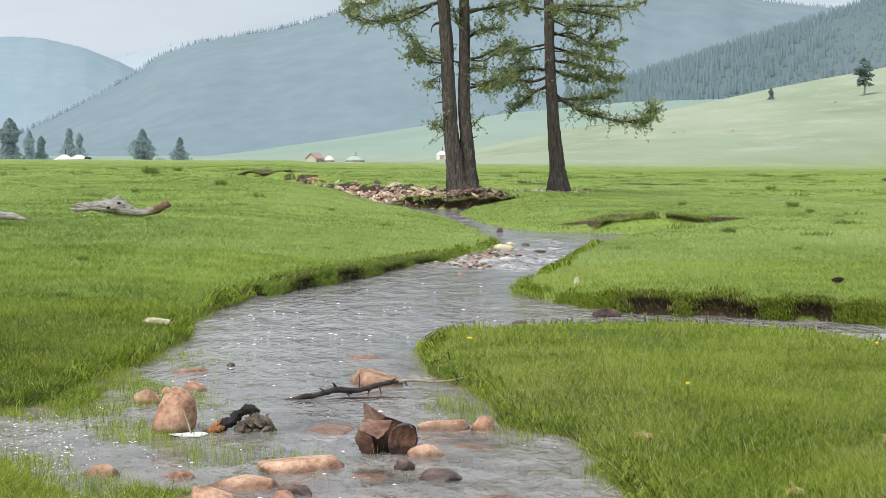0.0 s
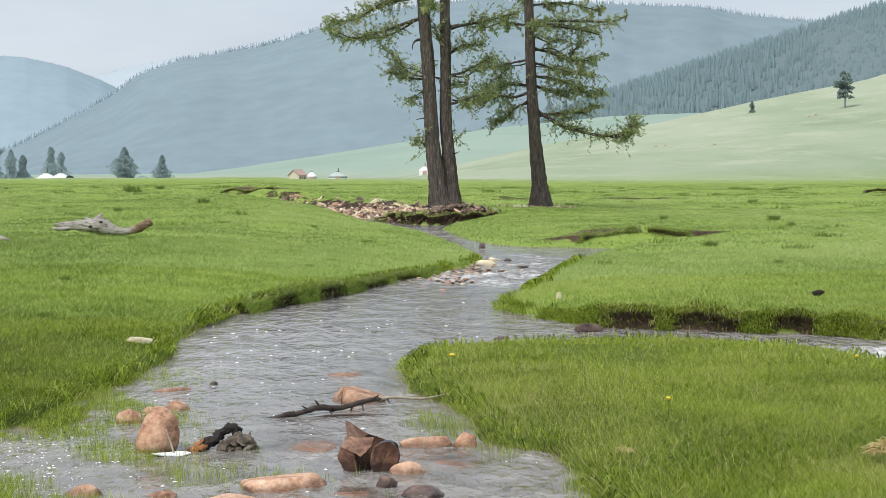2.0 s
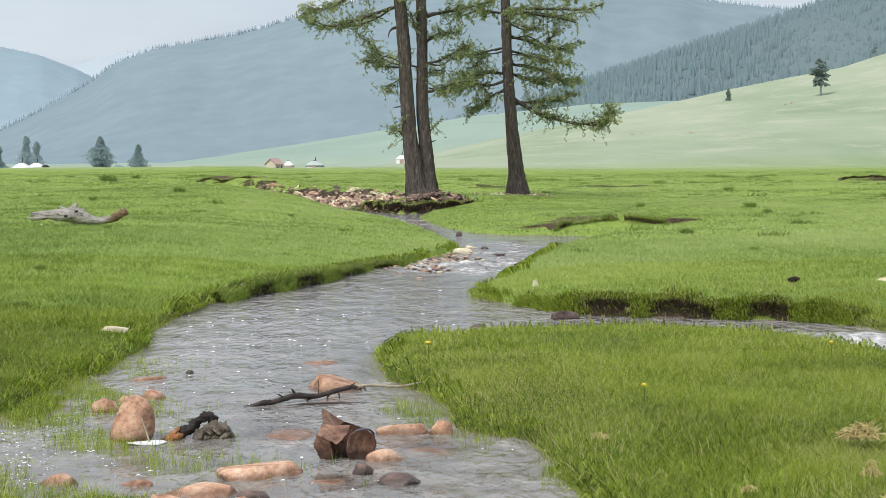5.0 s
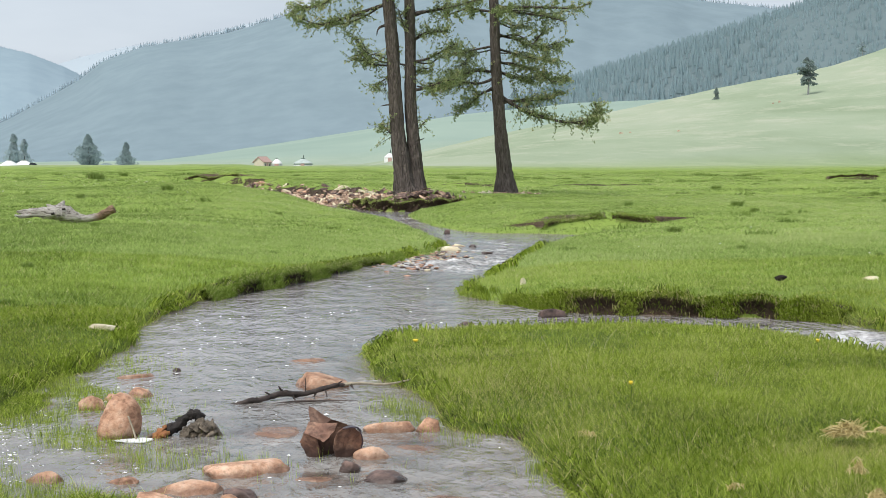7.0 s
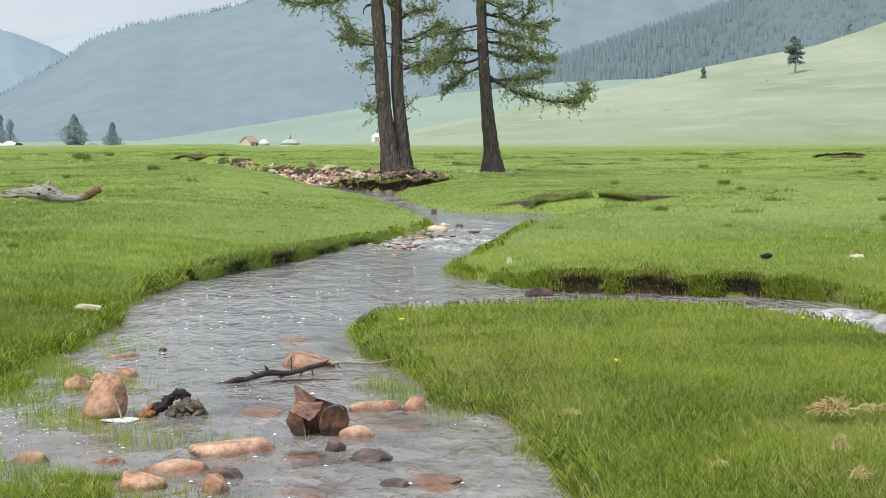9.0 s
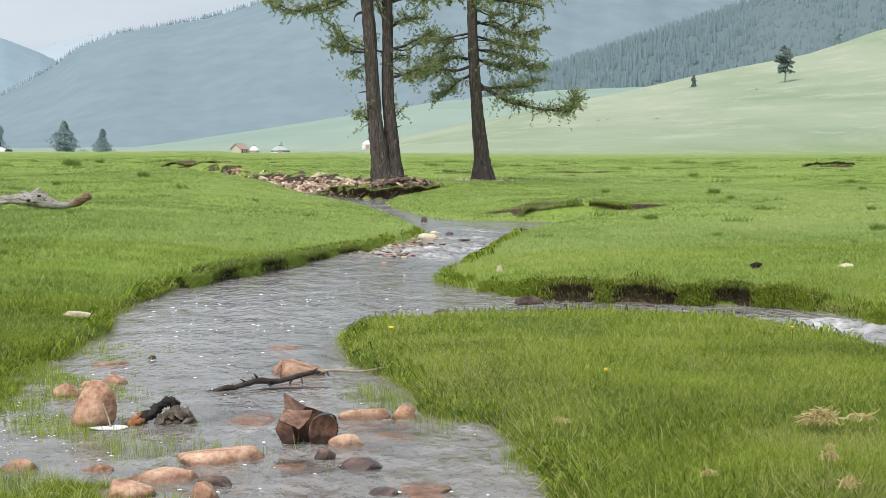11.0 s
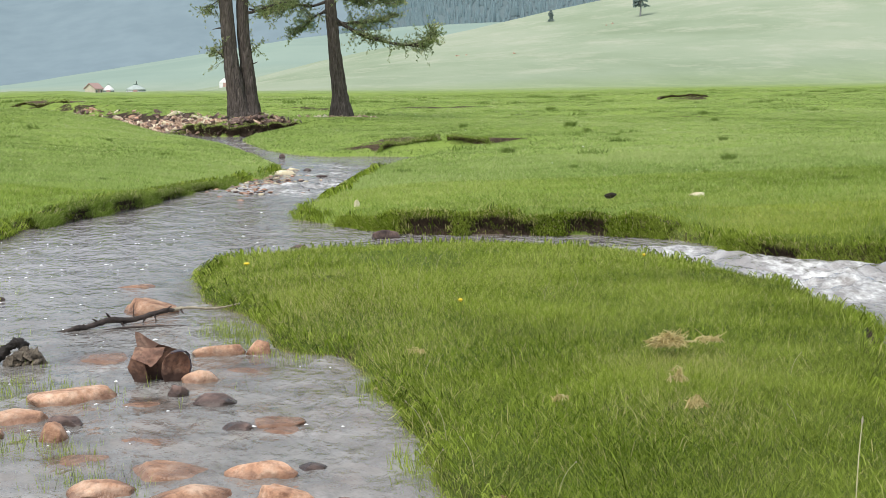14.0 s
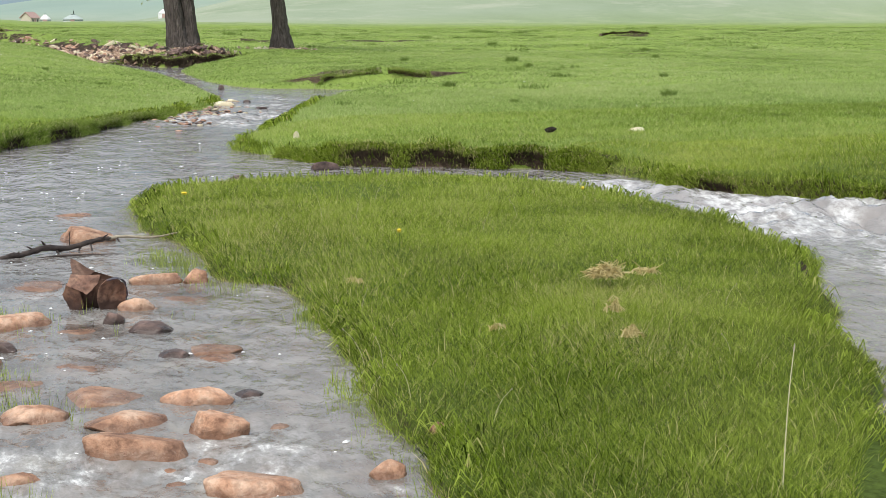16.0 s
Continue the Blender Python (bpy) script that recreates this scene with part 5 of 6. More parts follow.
def build_larch(name, x, y, px, base, trunks, limbs, seed, label, upper):
    """Trunks and limbs are given in the plane across the view, as steps of px metres from the foot."""
    tree = new(name)
    tree.matrix_world = Matrix.Translation((x, y, gz(x, y) - 0.05))
    rs = random.Random(seed)
    at = lambda q: (q[0] - base[0]) * px
    up = lambda q: (base[1] - q[1]) * px
    for i, (pts, rad) in enumerate(trunks):
        mesh_part("trunk", trunk_mesh([(at(q), 0.18 * i - 0.02 * k, up(q) - (0.15 if k == 0 else 0)) for k, q in enumerate(pts)], [r * px for r in rad], seed + i), M_BARK, tree, "ridged grey brown bark")
    for i, (r0, dense, pts) in enumerate(limbs):
        lean = rs.uniform(-0.55, 0.55)
        x0 = at(pts[0])
        line = [(at(q), 0.1 + lean * abs(at(q) - x0), up(q)) for q in pts]
        limb(tree, line, r0, dense * 0.46, seed * 50 + i, 0.056, 0.08, 0.58)
        if dense:
            line2 = [(a + rs.uniform(-0.1, 0.1), 0.1 - (b - 0.1) * 0.9 + rs.uniform(-0.2, 0.2), c + rs.uniform(-0.12, 0.12)) for a, b, c in line]
            limb(tree, line2, r0 * 0.6, dense * 0.32, seed * 50 + 30 + i, 0.056, 0.08, 0.58)
    for i in range(9):
        a = i * 0.7 + rs.uniform(-0.2, 0.2)
        ln = rs.uniform(0.45, 0.85)
        c, q = math.cos(a), math.sin(a)
        v, f = tube(smooth_line([(c * 0.12, q * 0.12, 0.20), (c * 0.28, q * 0.28, 0.09), (c * ln * 0.75, q * ln * 0.75, 0.06), (c * ln, q * ln, 0.0)], 4), np.linspace(0.07, 0.015, 13), 7, ripple=0.1, seed=i)
        mesh_part("root", np_mesh("root", v, f, True), M_BARK, tree)
    for i in range(upper):
        z = rs.uniform(5.4, 10.5)
        a = rs.uniform(0, 6.283)
        ln = (11.5 - z) * 0.42 * rs.uniform(0.6, 1.0)
        tx = -0.35 - 0.05 * (z - 5)
        limb(tree, [(tx, 0, z), (tx + math.cos(a) * ln * 0.5, math.sin(a) * ln * 0.5, z + 0.1), (tx + math.cos(a) * ln, math.sin(a) * ln, z - 0.15)], 0.045, 16, seed * 50 + 60 + i, 0.08, 0.4, 0.5)
    return tagged(tree, label, "larch tree")


LARCH_A = [(0.055, 62, [(775, 6), (740, 18), (700, 33), (660, 42), (618, 26)]), (0.05, 66, [(776, -32), (720, -22), (660, 2), (612, 14)]),
           (0.03, 44, [(787, 108), (765, 103), (738, 84), (722, 56)]), (0.03, 46, [(787, 112), (755, 110), (728, 100), (712, 104)]),
           (0.02, 42, [(789, 128), (770, 140), (755, 151)]), (0.05, 0, [(778, 42), (770, 44), (764, 50), (762, 60)]),
           (0.035, 0, [(790, 182), (780, 181), (768, 183)]), (0.025, 0, [(786, 180), (784, 190), (785, 201)]),
           (0.03, 55, [(797, 237), (784, 230), (770, 215)]), (0.03, 0, [(830, 243), (838, 243), (845, 240)])]
LARCH_A2 = [(0.045, 48, [(825, 106), (850, 101), (880, 86), (902, 74)]), (0.045, 55, [(828, 156), (850, 151), (880, 141), (905, 138)]),
            (0.06, 55, [(824, 22), (860, 16), (900, 8), (945, -2)]), (0.04, 50, [(822, 72), (850, 56), (888, 50)]),
            (0.04, 40, [(818, 60), (808, 40), (802, 15)]), (0.03, 40, [(821, 130), (842, 118), (862, 120)]), (0.02, 30, [(830, 225), (838, 222), (842, 214)]),
            (0.03, 30, [(815, 112), (800, 108), (790, 98)])]
LARCH_B = [(0.045, 42, [(968, 72), (945, 76), (920, 82), (890, 86)]), (0.03, 44, [(932, 80), (915, 100), (900, 112)]),
           (0.05, 64, [(966, 130), (940, 138), (910, 136), (870, 145), (850, 150)]), (0.04, 64, [(966, 148), (945, 156), (925, 175), (905, 186)]),
           (0.04, 60, [(966, 118), (940, 116), (905, 122), (880, 116)])]
LARCH_B2 = [(0.05, 34, [(975, 12), (1010, 13), (1060, 21), (1095, 30)]), (0.05, 36, [(975, 4), (1050, 8), (1100, 12), (1130, 4)]),
            (0.045, 52, [(975, 52), (1010, 60), (1040, 72), (1075, 70), (1098, 58)]), (0.03, 46, [(1038, 68), (1050, 52), (1062, 44)]),
            (0.045, 60, [(977, 100), (1000, 105), (1040, 112), (1075, 130), (1102, 122)]), (0.04, 64, [(980, 118), (1010, 128), (1045, 132)]),
            (0.04, 60, [(976, 78), (1005, 84), (1045, 92), (1080, 96)]), (0.065, 44, [(983, 164), (1010, 180), (1040, 195), (1090, 205), (1135, 210), (1150, 202)]),
            (0.03, 85, [(1120, 208), (1142, 200), (1160, 178)]), (0.04, 58, [(984, 172), (1020, 166), (1060, 166), (1082, 154)]), (0.03, 40, [(976, 30), (1000, 40), (1030, 36)])]
build_larch("larch_tree", 0.56, 42.6, 0.01566, (820, 338),
            [([(812, 340), (806, 300), (798, 230), (793, 150), (789, 80), (783, 0), (775, -150), (770, -350)], [24, 16, 12.3, 11.3, 10.8, 10, 8.5, 4]),
             ([(832, 340), (829, 300), (825, 240), (821, 180), (821, 100), (820, 0), (822, -150), (826, -320)], [20, 13, 11, 10, 9.2, 8.8, 7.5, 3])],
            LARCH_A + LARCH_A2, 3, "twin trunked larch with sparse green branches on the bank", 16)
build_larch("larch_tree", 3.44, 45.9, 0.01687, (987, 338),
            [([(988, 340), (984, 290), (978, 220), (973, 150), (969, 80), (967, 0), (964, -150), (960, -350)], [24, 13, 10.5, 9.5, 8.5, 8, 6, 3])],
            LARCH_B + LARCH_B2, 7, "single larch with drooping green branches in the meadow", 14)


def build_conifer(x, y, tall, wide, seed, material, label, open_crown=0.0):
    rs = np.random.RandomState(seed)
    tree = new("conifer")
    tree.matrix_world = Matrix.Translation((x, y, gz(x, y) - 0.1))
    v, f = tube([(0, 0, 0), (0.02 * tall, 0, tall * 0.5), (0, 0, tall * 0.97)], [tall * 0.028, tall * 0.018, tall * 0.004], 7, ripple=0.05, seed=seed)
    mesh_part("trunk", np_mesh("trunk", v, f, True), M_PINE_TRUNK, tree)
    n = 3600
    q = rs.rand(n) ** 0.85
    a = rs.rand(n) * 6.2832
    if open_crown > 0.6:
        # separate limbs in uneven tiers, with gaps between them
        tier = rs.randint(0, 26, n)
        tq, ta = np.sort(rs.rand(26)) ** 0.9, rs.rand(26) * 6.2832
        q = np.clip(0.24 + 0.74 * tq[tier] + 0.020 * rs.randn(n), 0.2, 0.99)
        a = ta[tier] + 0.34 * rs.randn(n)
    prof = (1 - q) ** 0.62 * sstep(-0.9, 0.06, q) * (0.85 + 0.15 * np.sin(q * 34 + seed)) + 0.06
    lop = 1 + 0.35 * np.sin(q * 9 + seed)
    keep = rs.rand(n) > open_crown * 0.6 * (np.sin(a * 2 + q * 11) > 0.1)
    r = wide * 0.5 * prof * np.sqrt(rs.rand(n)) * (1 + 0.3 * np.sin(a * 3 + q * 7)) * lop
    c = np.stack([np.cos(a) * r, np.sin(a) * r, tall * (0.02 + 0.97 * q) - 0.12 * r], 1)[keep]
    k = len(c)
    s = (tall * 0.036 * (0.6 + 0.9 * rs.rand(k)))[:, None]
    d1 = rs.randn(k, 3)
    d1 /= np.linalg.norm(d1, axis=1)[:, None]
    d2 = np.cross(d1, rs.randn(k, 3))
    d2 /= np.linalg.norm(d2, axis=1)[:, None]
    v = np.stack([c + d1 * s, c - d1 * s * 0.6 + d2 * s * 0.7, c - d1 * s * 0.5 - d2 * s * 0.7], 1).reshape(-1, 3)
    mesh_part("crown", np_mesh("crown", v, np.arange(3 * k).reshape(-1, 3)), material, tree)
    return tagged(tree, label, "conifer", "conifers of the valley")


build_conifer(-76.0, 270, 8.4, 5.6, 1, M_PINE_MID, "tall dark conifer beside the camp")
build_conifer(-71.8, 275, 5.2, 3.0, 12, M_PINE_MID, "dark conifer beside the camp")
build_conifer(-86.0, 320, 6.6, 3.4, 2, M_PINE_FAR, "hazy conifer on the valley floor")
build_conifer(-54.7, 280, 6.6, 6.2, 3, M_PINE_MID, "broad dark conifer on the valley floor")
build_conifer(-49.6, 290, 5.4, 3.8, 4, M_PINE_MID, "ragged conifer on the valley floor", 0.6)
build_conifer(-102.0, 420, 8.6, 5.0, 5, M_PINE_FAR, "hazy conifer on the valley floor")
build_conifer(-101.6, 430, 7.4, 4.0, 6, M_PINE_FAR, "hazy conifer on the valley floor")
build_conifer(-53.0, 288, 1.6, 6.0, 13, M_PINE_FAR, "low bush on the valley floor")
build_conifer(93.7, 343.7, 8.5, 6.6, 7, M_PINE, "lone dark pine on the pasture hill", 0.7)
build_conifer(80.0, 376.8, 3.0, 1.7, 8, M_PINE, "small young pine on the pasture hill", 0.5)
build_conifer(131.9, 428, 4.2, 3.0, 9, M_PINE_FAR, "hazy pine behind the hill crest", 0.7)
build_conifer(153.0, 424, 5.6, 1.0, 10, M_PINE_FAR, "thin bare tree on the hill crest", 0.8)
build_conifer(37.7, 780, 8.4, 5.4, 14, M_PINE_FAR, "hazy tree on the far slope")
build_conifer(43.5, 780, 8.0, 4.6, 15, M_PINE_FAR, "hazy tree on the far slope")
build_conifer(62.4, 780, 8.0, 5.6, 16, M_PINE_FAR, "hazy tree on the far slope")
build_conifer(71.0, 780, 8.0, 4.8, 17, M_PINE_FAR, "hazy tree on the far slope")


# ---- the camp ----
def ring_mesh(name, profile, sides=24):
    """A mesh turned from (radius, height) pairs."""
    p = np.array(profile, float)
    a = np.arange(sides) / sides * 2 * np.pi
    v = np.stack([p[:, 0:1] * np.cos(a), p[:, 0:1] * np.sin(a), np.repeat(p[:, 1:2], sides, 1)], -1).reshape(-1, 3)
    i = np.arange(len(p) - 1)[:, None] * sides
    j = np.arange(sides)[None]
    k = (j + 1) % sides
    return np_mesh(name, v, np.stack([i + j, i + k, i + sides + k, i + sides + j], -1).reshape(-1, 4), False)


def box(bm, x0, y0, z0, x1, y1, z1, bevel=0.0):
    r = bmesh.ops.create_cube(bm, size=1.0)
    bmesh.ops.scale(bm, vec=(x1 - x0, y1 - y0, z1 - z0), verts=r["verts"])
    bmesh.ops.translate(bm, vec=((x0 + x1) / 2, (y0 + y1) / 2, (z0 + z1) / 2), verts=r["verts"])
    if bevel:
        es = {e for v in r["verts"] for e in v.link_edges}
        bmesh.ops.bevel(bm, geom=list(es), offset=bevel, segments=2, affect="EDGES")


def build_ger(x, y, r, roof, label, pipes=1, band=True):
    ger = new("ger")
    ger.matrix_world = Matrix.Translation((x, y, gz(x, y) - 0.05))
    mesh_part("wall", ring_mesh("wall", [(0, 0), (r, 0), (r * 1.01, 0.6), (r, 1.1), (r * 0.96, 1.12), (0, 1.12)]), M_FELT, ger)
    mesh_part("roof", ring_mesh("roof", [(r * 1.06, 1.05), (r * 1.06, 1.14), (r * 0.62, 1.62), (r * 0.25, 1.95), (r * 0.24, 2.02), (0, 2.05)]), roof, ger)
    if band:
        mesh_part("band", ring_mesh("band", [(r * 1.012, 0.75), (r * 1.03, 0.75), (r * 1.03, 0.88), (r * 1.012, 0.88)]), M_FELT_DARK, ger, "dark rope band")
    mesh_part("crown_ring", ring_mesh("crown_ring", [(r * 0.24, 2.0), (r * 0.26, 2.08), (r * 0.12, 2.14), (0, 2.16)]), M_FELT_DARK, ger)
    for k in range(pipes):
        v, f = tube([(0.15 + k * 0.6, 0, 1.9), (0.15 + k * 0.6, 0, 2.75)], [0.07, 0.07], 8)
        mesh_part("stovepipe", np_mesh("stovepipe", v, f, True), M_TYRE, ger, "dark metal stovepipe")
    bm = bmesh.new()
    box(bm, -0.4, -r * 1.03, 0.05, 0.4, -r * 0.98, 1.05, 0.01)
    part("door", bm, M_ROOF, ger, "red painted wooden door")
    return tagged(ger, label, "ger", "gers of the camp")


build_ger(-61.5, 250, 1.6, M_FELT, "round white felt ger with stovepipes on the valley floor")
build_ger(-59.6, 252, 1.7, M_FELT, "round white felt ger with stovepipes on the valley floor")
build_ger(-18.3, 320, 1.9, M_FELT_GREY, "grey canvas roofed ger on the valley floor")
build_ger(-22.3, 301, 1.0, M_FELT, "small white felt ger beside the house", 0)
build_ger(-0.3, 330, 1.2, M_FELT, "small white felt ger on the valley floor", 1, False)


def build_house():
    x, y = -25.0, 300
    h = new("house")
    h.matrix_world = pose(x, y, gz(x, y) - 0.05, 0, 0, 62) @ Matrix.Diagonal((0.80, 0.80, 1.3, 1))
    bm = bmesh.new()
    box(bm, -1.7, -1.4, 0, 1.7, 1.4, 1.15)
    ga = [bm.verts.new(c) for c in ((-1.7, -1.4, 1.15), (-1.7, 1.4, 1.15), (-1.7, 0, 1.85), (1.7, -1.4, 1.15), (1.7, 1.4, 1.15), (1.7, 0, 1.85))]
    bm.faces.new((ga[0], ga[2], ga[1]))
    bm.faces.new((ga[3], ga[4], ga[5]))
    part("wall", bm, M_PLASTER, h, "cream plastered wall")
    for s in (-1, 1):
        bm = bmesh.new()
        box(bm, -2.0, -0.06, -0.04, 2.0, 1.85, 0.04, 0.01)
        ob = part("roof", bm, M_ROOF, h, "faded red tin roof")
        ob.matrix_local = pose(0, 0, 1.90, -26.5 if s > 0 else 0, 0, 0) if s > 0 else pose(0, 0, 1.90, -26.5, 0, 0).inverted() @ Matrix.Identity(4)
        if s < 0:
            ob.matrix_local = Matrix.Translation((0, 0, 1.90)) @ pose(0, 0, 0, 0, 0, 180) @ pose(0, 0, 0, -26.5, 0, 0)
    for wx in (-1.0, 0.9):
        bm = bmesh.new()
        box(bm, wx - 0.3, -1.44, 0.45, wx + 0.3, -1.38, 0.95, 0.01)
        w = part("window", bm, M_FELT, h, "white window frame")
        bm = bmesh.new()
        box(bm, wx - 0.24, -1.455, 0.5, wx + 0.24, -1.445, 0.9)
        part("pane", bm, M_GLASS_DARK, w)
    bm = bmesh.new()
    box(bm, -0.3, -1.45, 0.02, 0.2, -1.38, 0.98, 0.01)
    part("door", bm, M_ROOF, h)
    tagged(h, "small cream house with a faded red roof", "house")


def build_car():
    x, y = -57.2, 248
    c = new("car")
    c.matrix_world = pose(x, y, gz(x, y), 0, 0, 8)
    bm = bmesh.new()
    box(bm, -0.95, -0.75, 0.35, 0.95, 0.75, 0.95, 0.12)
    part("body", bm, M_CAR, c)
    bm = bmesh.new()
    box(bm, -0.6, -0.68, 0.93, 0.55, 0.68, 1.5, 0.16)
    part("cabin", bm, M_GLASS_DARK, c)
    for wx in (-0.6, 0.6):
        for wy in (-0.72, 0.72):
            v, f = tube([(wx, wy - 0.1, 0.32), (wx, wy + 0.1, 0.32)], [0.32, 0.32], 14)
            mesh_part("wheel", np_mesh("wheel", v, f, True), M_TYRE, c)
    tagged(c, "dark blue car parked beside a white ger", "car")


build_house()
build_car()


# ---- wood, iron and litter in and by the stream ----
def sheet(name, corners, material, parent, label="", seed=0, dish=0.0):
    """A dented plate of sheet iron between its corners, with its thickness."""
    bm = bmesh.new()
    c = sum((Vector(q) for q in corners), Vector()) / len(corners) + Vector((0, dish, 0))
    mid = bm.verts.new(c)
    rim = [bm.verts.new(q) for q in corners]
    for a, b in zip(rim, rim[1:] + rim[:1]):
        bm.faces.new((mid, a, b))
    bmesh.ops.subdivide_edges(bm, edges=bm.edges[:], cuts=4, use_grid_fill=True)
    o = Vector((seed * 3.1, seed * 1.7, 0))
    for q in bm.verts:
        q.co += Vector(noise.noise_vector(q.co * 14 + o)) * 0.008 + Vector(noise.noise_vector(q.co * 45 + o)) * 0.003
    bmesh.ops.recalc_face_normals(bm, faces=bm.faces)
    bmesh.ops.solidify(bm, geom=bm.faces[:], thickness=0.004)
    return part(name, bm, material, parent, label)


def build_iron():
    """A crushed, torn bucket of rusted sheet iron: a bent side with a torn flap, and its round end turned to the stream."""
    bucket = new("iron_bucket")
    sheet("torn_flap", [(-0.112, 0.03, 0.245), (-0.085, 0.025, 0.240), (-0.045, 0.015, 0.212), (0.002, 0.0, 0.186), (-0.03, -0.035, 0.170), (-0.105, -0.025, 0.176)], M_RUST_DARK, bucket, "dark torn flap", 1)
    sheet("bent_plate", [(-0.110, -0.03, 0.182), (-0.03, -0.05, 0.176), (0.034, -0.07, 0.178), (0.026, -0.085, 0.145), (-0.004, -0.10, 0.112), (-0.030, -0.105, 0.086), (-0.07, -0.09, 0.108), (-0.128, -0.06, 0.126)], M_RUST, bucket, "", 2, -0.012)
    sheet("side_plate", [(-0.126, -0.055, 0.132), (-0.07, -0.08, 0.108), (-0.042, -0.05, 0.03), (-0.075, -0.03, -0.03), (-0.10, -0.02, -0.03), (-0.132, -0.005, 0.02), (-0.153, -0.01, 0.080)], M_RUST, bucket, "", 3)
    sheet("inner_wall", [(-0.07, 0.0, 0.12), (0.0, 0.01, 0.15), (0.06, 0.0, 0.14), (0.06, 0.01, -0.03), (-0.08, 0.02, -0.03)], M_RUST_DARK, bucket, "wet inside, darkened as shade", 4)
    ring = [(0.086 + 0.068 * math.cos(a) + 0.012 * math.sin(a), -0.065 + 0.03 * math.cos(a) - 0.02 * math.sin(a), 0.070 + 0.100 * math.sin(a) * (0.94 + 0.08 * math.sin(3 * a))) for a in (q * math.pi / 9 for q in range(18))]
    sheet("end_disc", ring, M_RUST, bucket, "dented round end plate", 5, 0.02)
    bm = bmesh.new()
    arc = [ring[q % 18] for q in range(-5, 7)]
    near = [bm.verts.new((x + 0.004, y - 0.004, z)) for x, y, z in arc]
    far = [bm.verts.new((x * 0.9, y + 0.17, z * 0.85)) for x, y, z in arc]
    for q in range(len(arc) - 1):
        bm.faces.new((near[q], near[q + 1], far[q + 1], far[q]))
    bmesh.ops.subdivide_edges(bm, edges=bm.edges[:], cuts=2, use_grid_fill=True)
    for q in bm.verts:
        q.co += Vector(noise.noise_vector(q.co * 20)) * 0.006
    bmesh.ops.solidify(bm, geom=bm.faces[:], thickness=0.004)
    part("side_wall", bm, M_ENAMEL, bucket, "chipped dark blue enamelled side")
    bm = bmesh.new()
    plan = [(-0.125, 0.02, 0.10), (-0.10, 0.06, 0.19), (-0.05, 0.11, 0.18), (0.03, 0.13, 0.155), (0.11, 0.10, 0.13)]
    low = [bm.verts.new((x, y, -0.03)) for x, y, z in plan]
    up = [bm.verts.new(q) for q in plan]
    for q in range(len(plan) - 1):
        bm.faces.new((low[q], low[q + 1], up[q + 1], up[q]))
    bmesh.ops.solidify(bm, geom=bm.faces[:], thickness=0.004)
    part("back_wall", bm, M_RUST_DARK, bucket)
    bucket.matrix_world = pose(-0.285, 7.62, 0.0)
    tagged(bucket, "crushed rusty iron bucket standing in the stream", "bucket")


def build_log(name, pts, radii, material, m, label, category, sides=12, ripple=0.12, seed=0, parent=None):
    v, f = tube(smooth_line(pts, 5), np.interp(np.linspace(0, 1, (len(pts) - 1) * 5 + 1), np.linspace(0, 1, len(radii)), radii), sides, ripple=ripple, seed=seed)
    me = np_mesh(name, v, f, True)
    bm = bmesh.new()
    bm.from_mesh(me)
    bmesh.ops.holes_fill(bm, edges=[e for e in bm.edges if e.is_boundary], sides=0)
    bm.to_mesh(me)
    bm.free()
    ob = mesh_part(name, me, material, parent)
    if m is not None:
        ob.matrix_world = m
    return tagged(ob, label, category) if category else ob


build_iron()
stick = new("dead_branch")
stick.matrix_world = Matrix.Identity(4)
build_log("branch_wood", [(-0.976, 9.25, -0.005), (-0.854, 9.3, 0.012), (-0.772, 9.35, 0.018), (-0.657, 9.45, 0.037), (-0.521, 9.5, 0.024), (-0.366, 9.6, 0.053), (-0.28, 9.65, 0.058)], [0.010, 0.018, 0.017, 0.018, 0.016, 0.013, 0.012],
          M_STICK, None, "", "", 9, 0.2, 3, stick)
for q, (x, y, z, a, b) in enumerate(((-0.66, 9.45, 0.05, -0.01, 0.035), (-0.60, 9.47, 0.03, 0.015, -0.04), (-0.45, 9.54, 0.04, -0.01, -0.045), (-0.33, 9.61, 0.06, 0.02, 0.03), (-0.72, 9.39, 0.03, -0.02, 0.03), (-0.24, 9.67, 0.06, 0.01, -0.03))):
    build_log("side_twig", [(x, y, z), (x + a, y - 0.01, z + b * 0.6), (x + a * 2, y - 0.02, z + b)], [0.008, 0.006, 0.003], M_STICK, None, "", "", 6, 0.2, 50 + q, stick)
build_log("branch_tip", [(-0.29, 9.645, 0.058), (-0.19, 9.7, 0.060), (-0.011, 9.8, 0.036), (0.229, 9.95, 0.06)], [0.012, 0.010, 0.008, 0.005], M_STICK_PALE, None, "", "", 7, 0.1, 4, stick)
build_log("side_twig", [(-0.516, 9.5, 0.02), (-0.518, 9.5, 0.08), (-0.514, 9.5, 0.127)], [0.004, 0.003, 0.002], M_STICK, None, "", "", 5, 0.1, 5, stick)
build_log("side_twig", [(-0.40, 9.58, 0.05), (-0.39, 9.55, 0.02), (-0.38, 9.5, -0.02)], [0.006, 0.005, 0.004], M_STICK, None, "", "", 5, 0.1, 6, stick)
build_log("side_twig", [(-0.79, 9.34, 0.0), (-0.76, 9.3, -0.015), (-0.74, 9.25, -0.03)], [0.006, 0.005, 0.003], M_STICK, None, "", "", 5, 0.1, 7, stick)
tagged(stick, "long dark dead branch lying across the shallow stream", "branch")
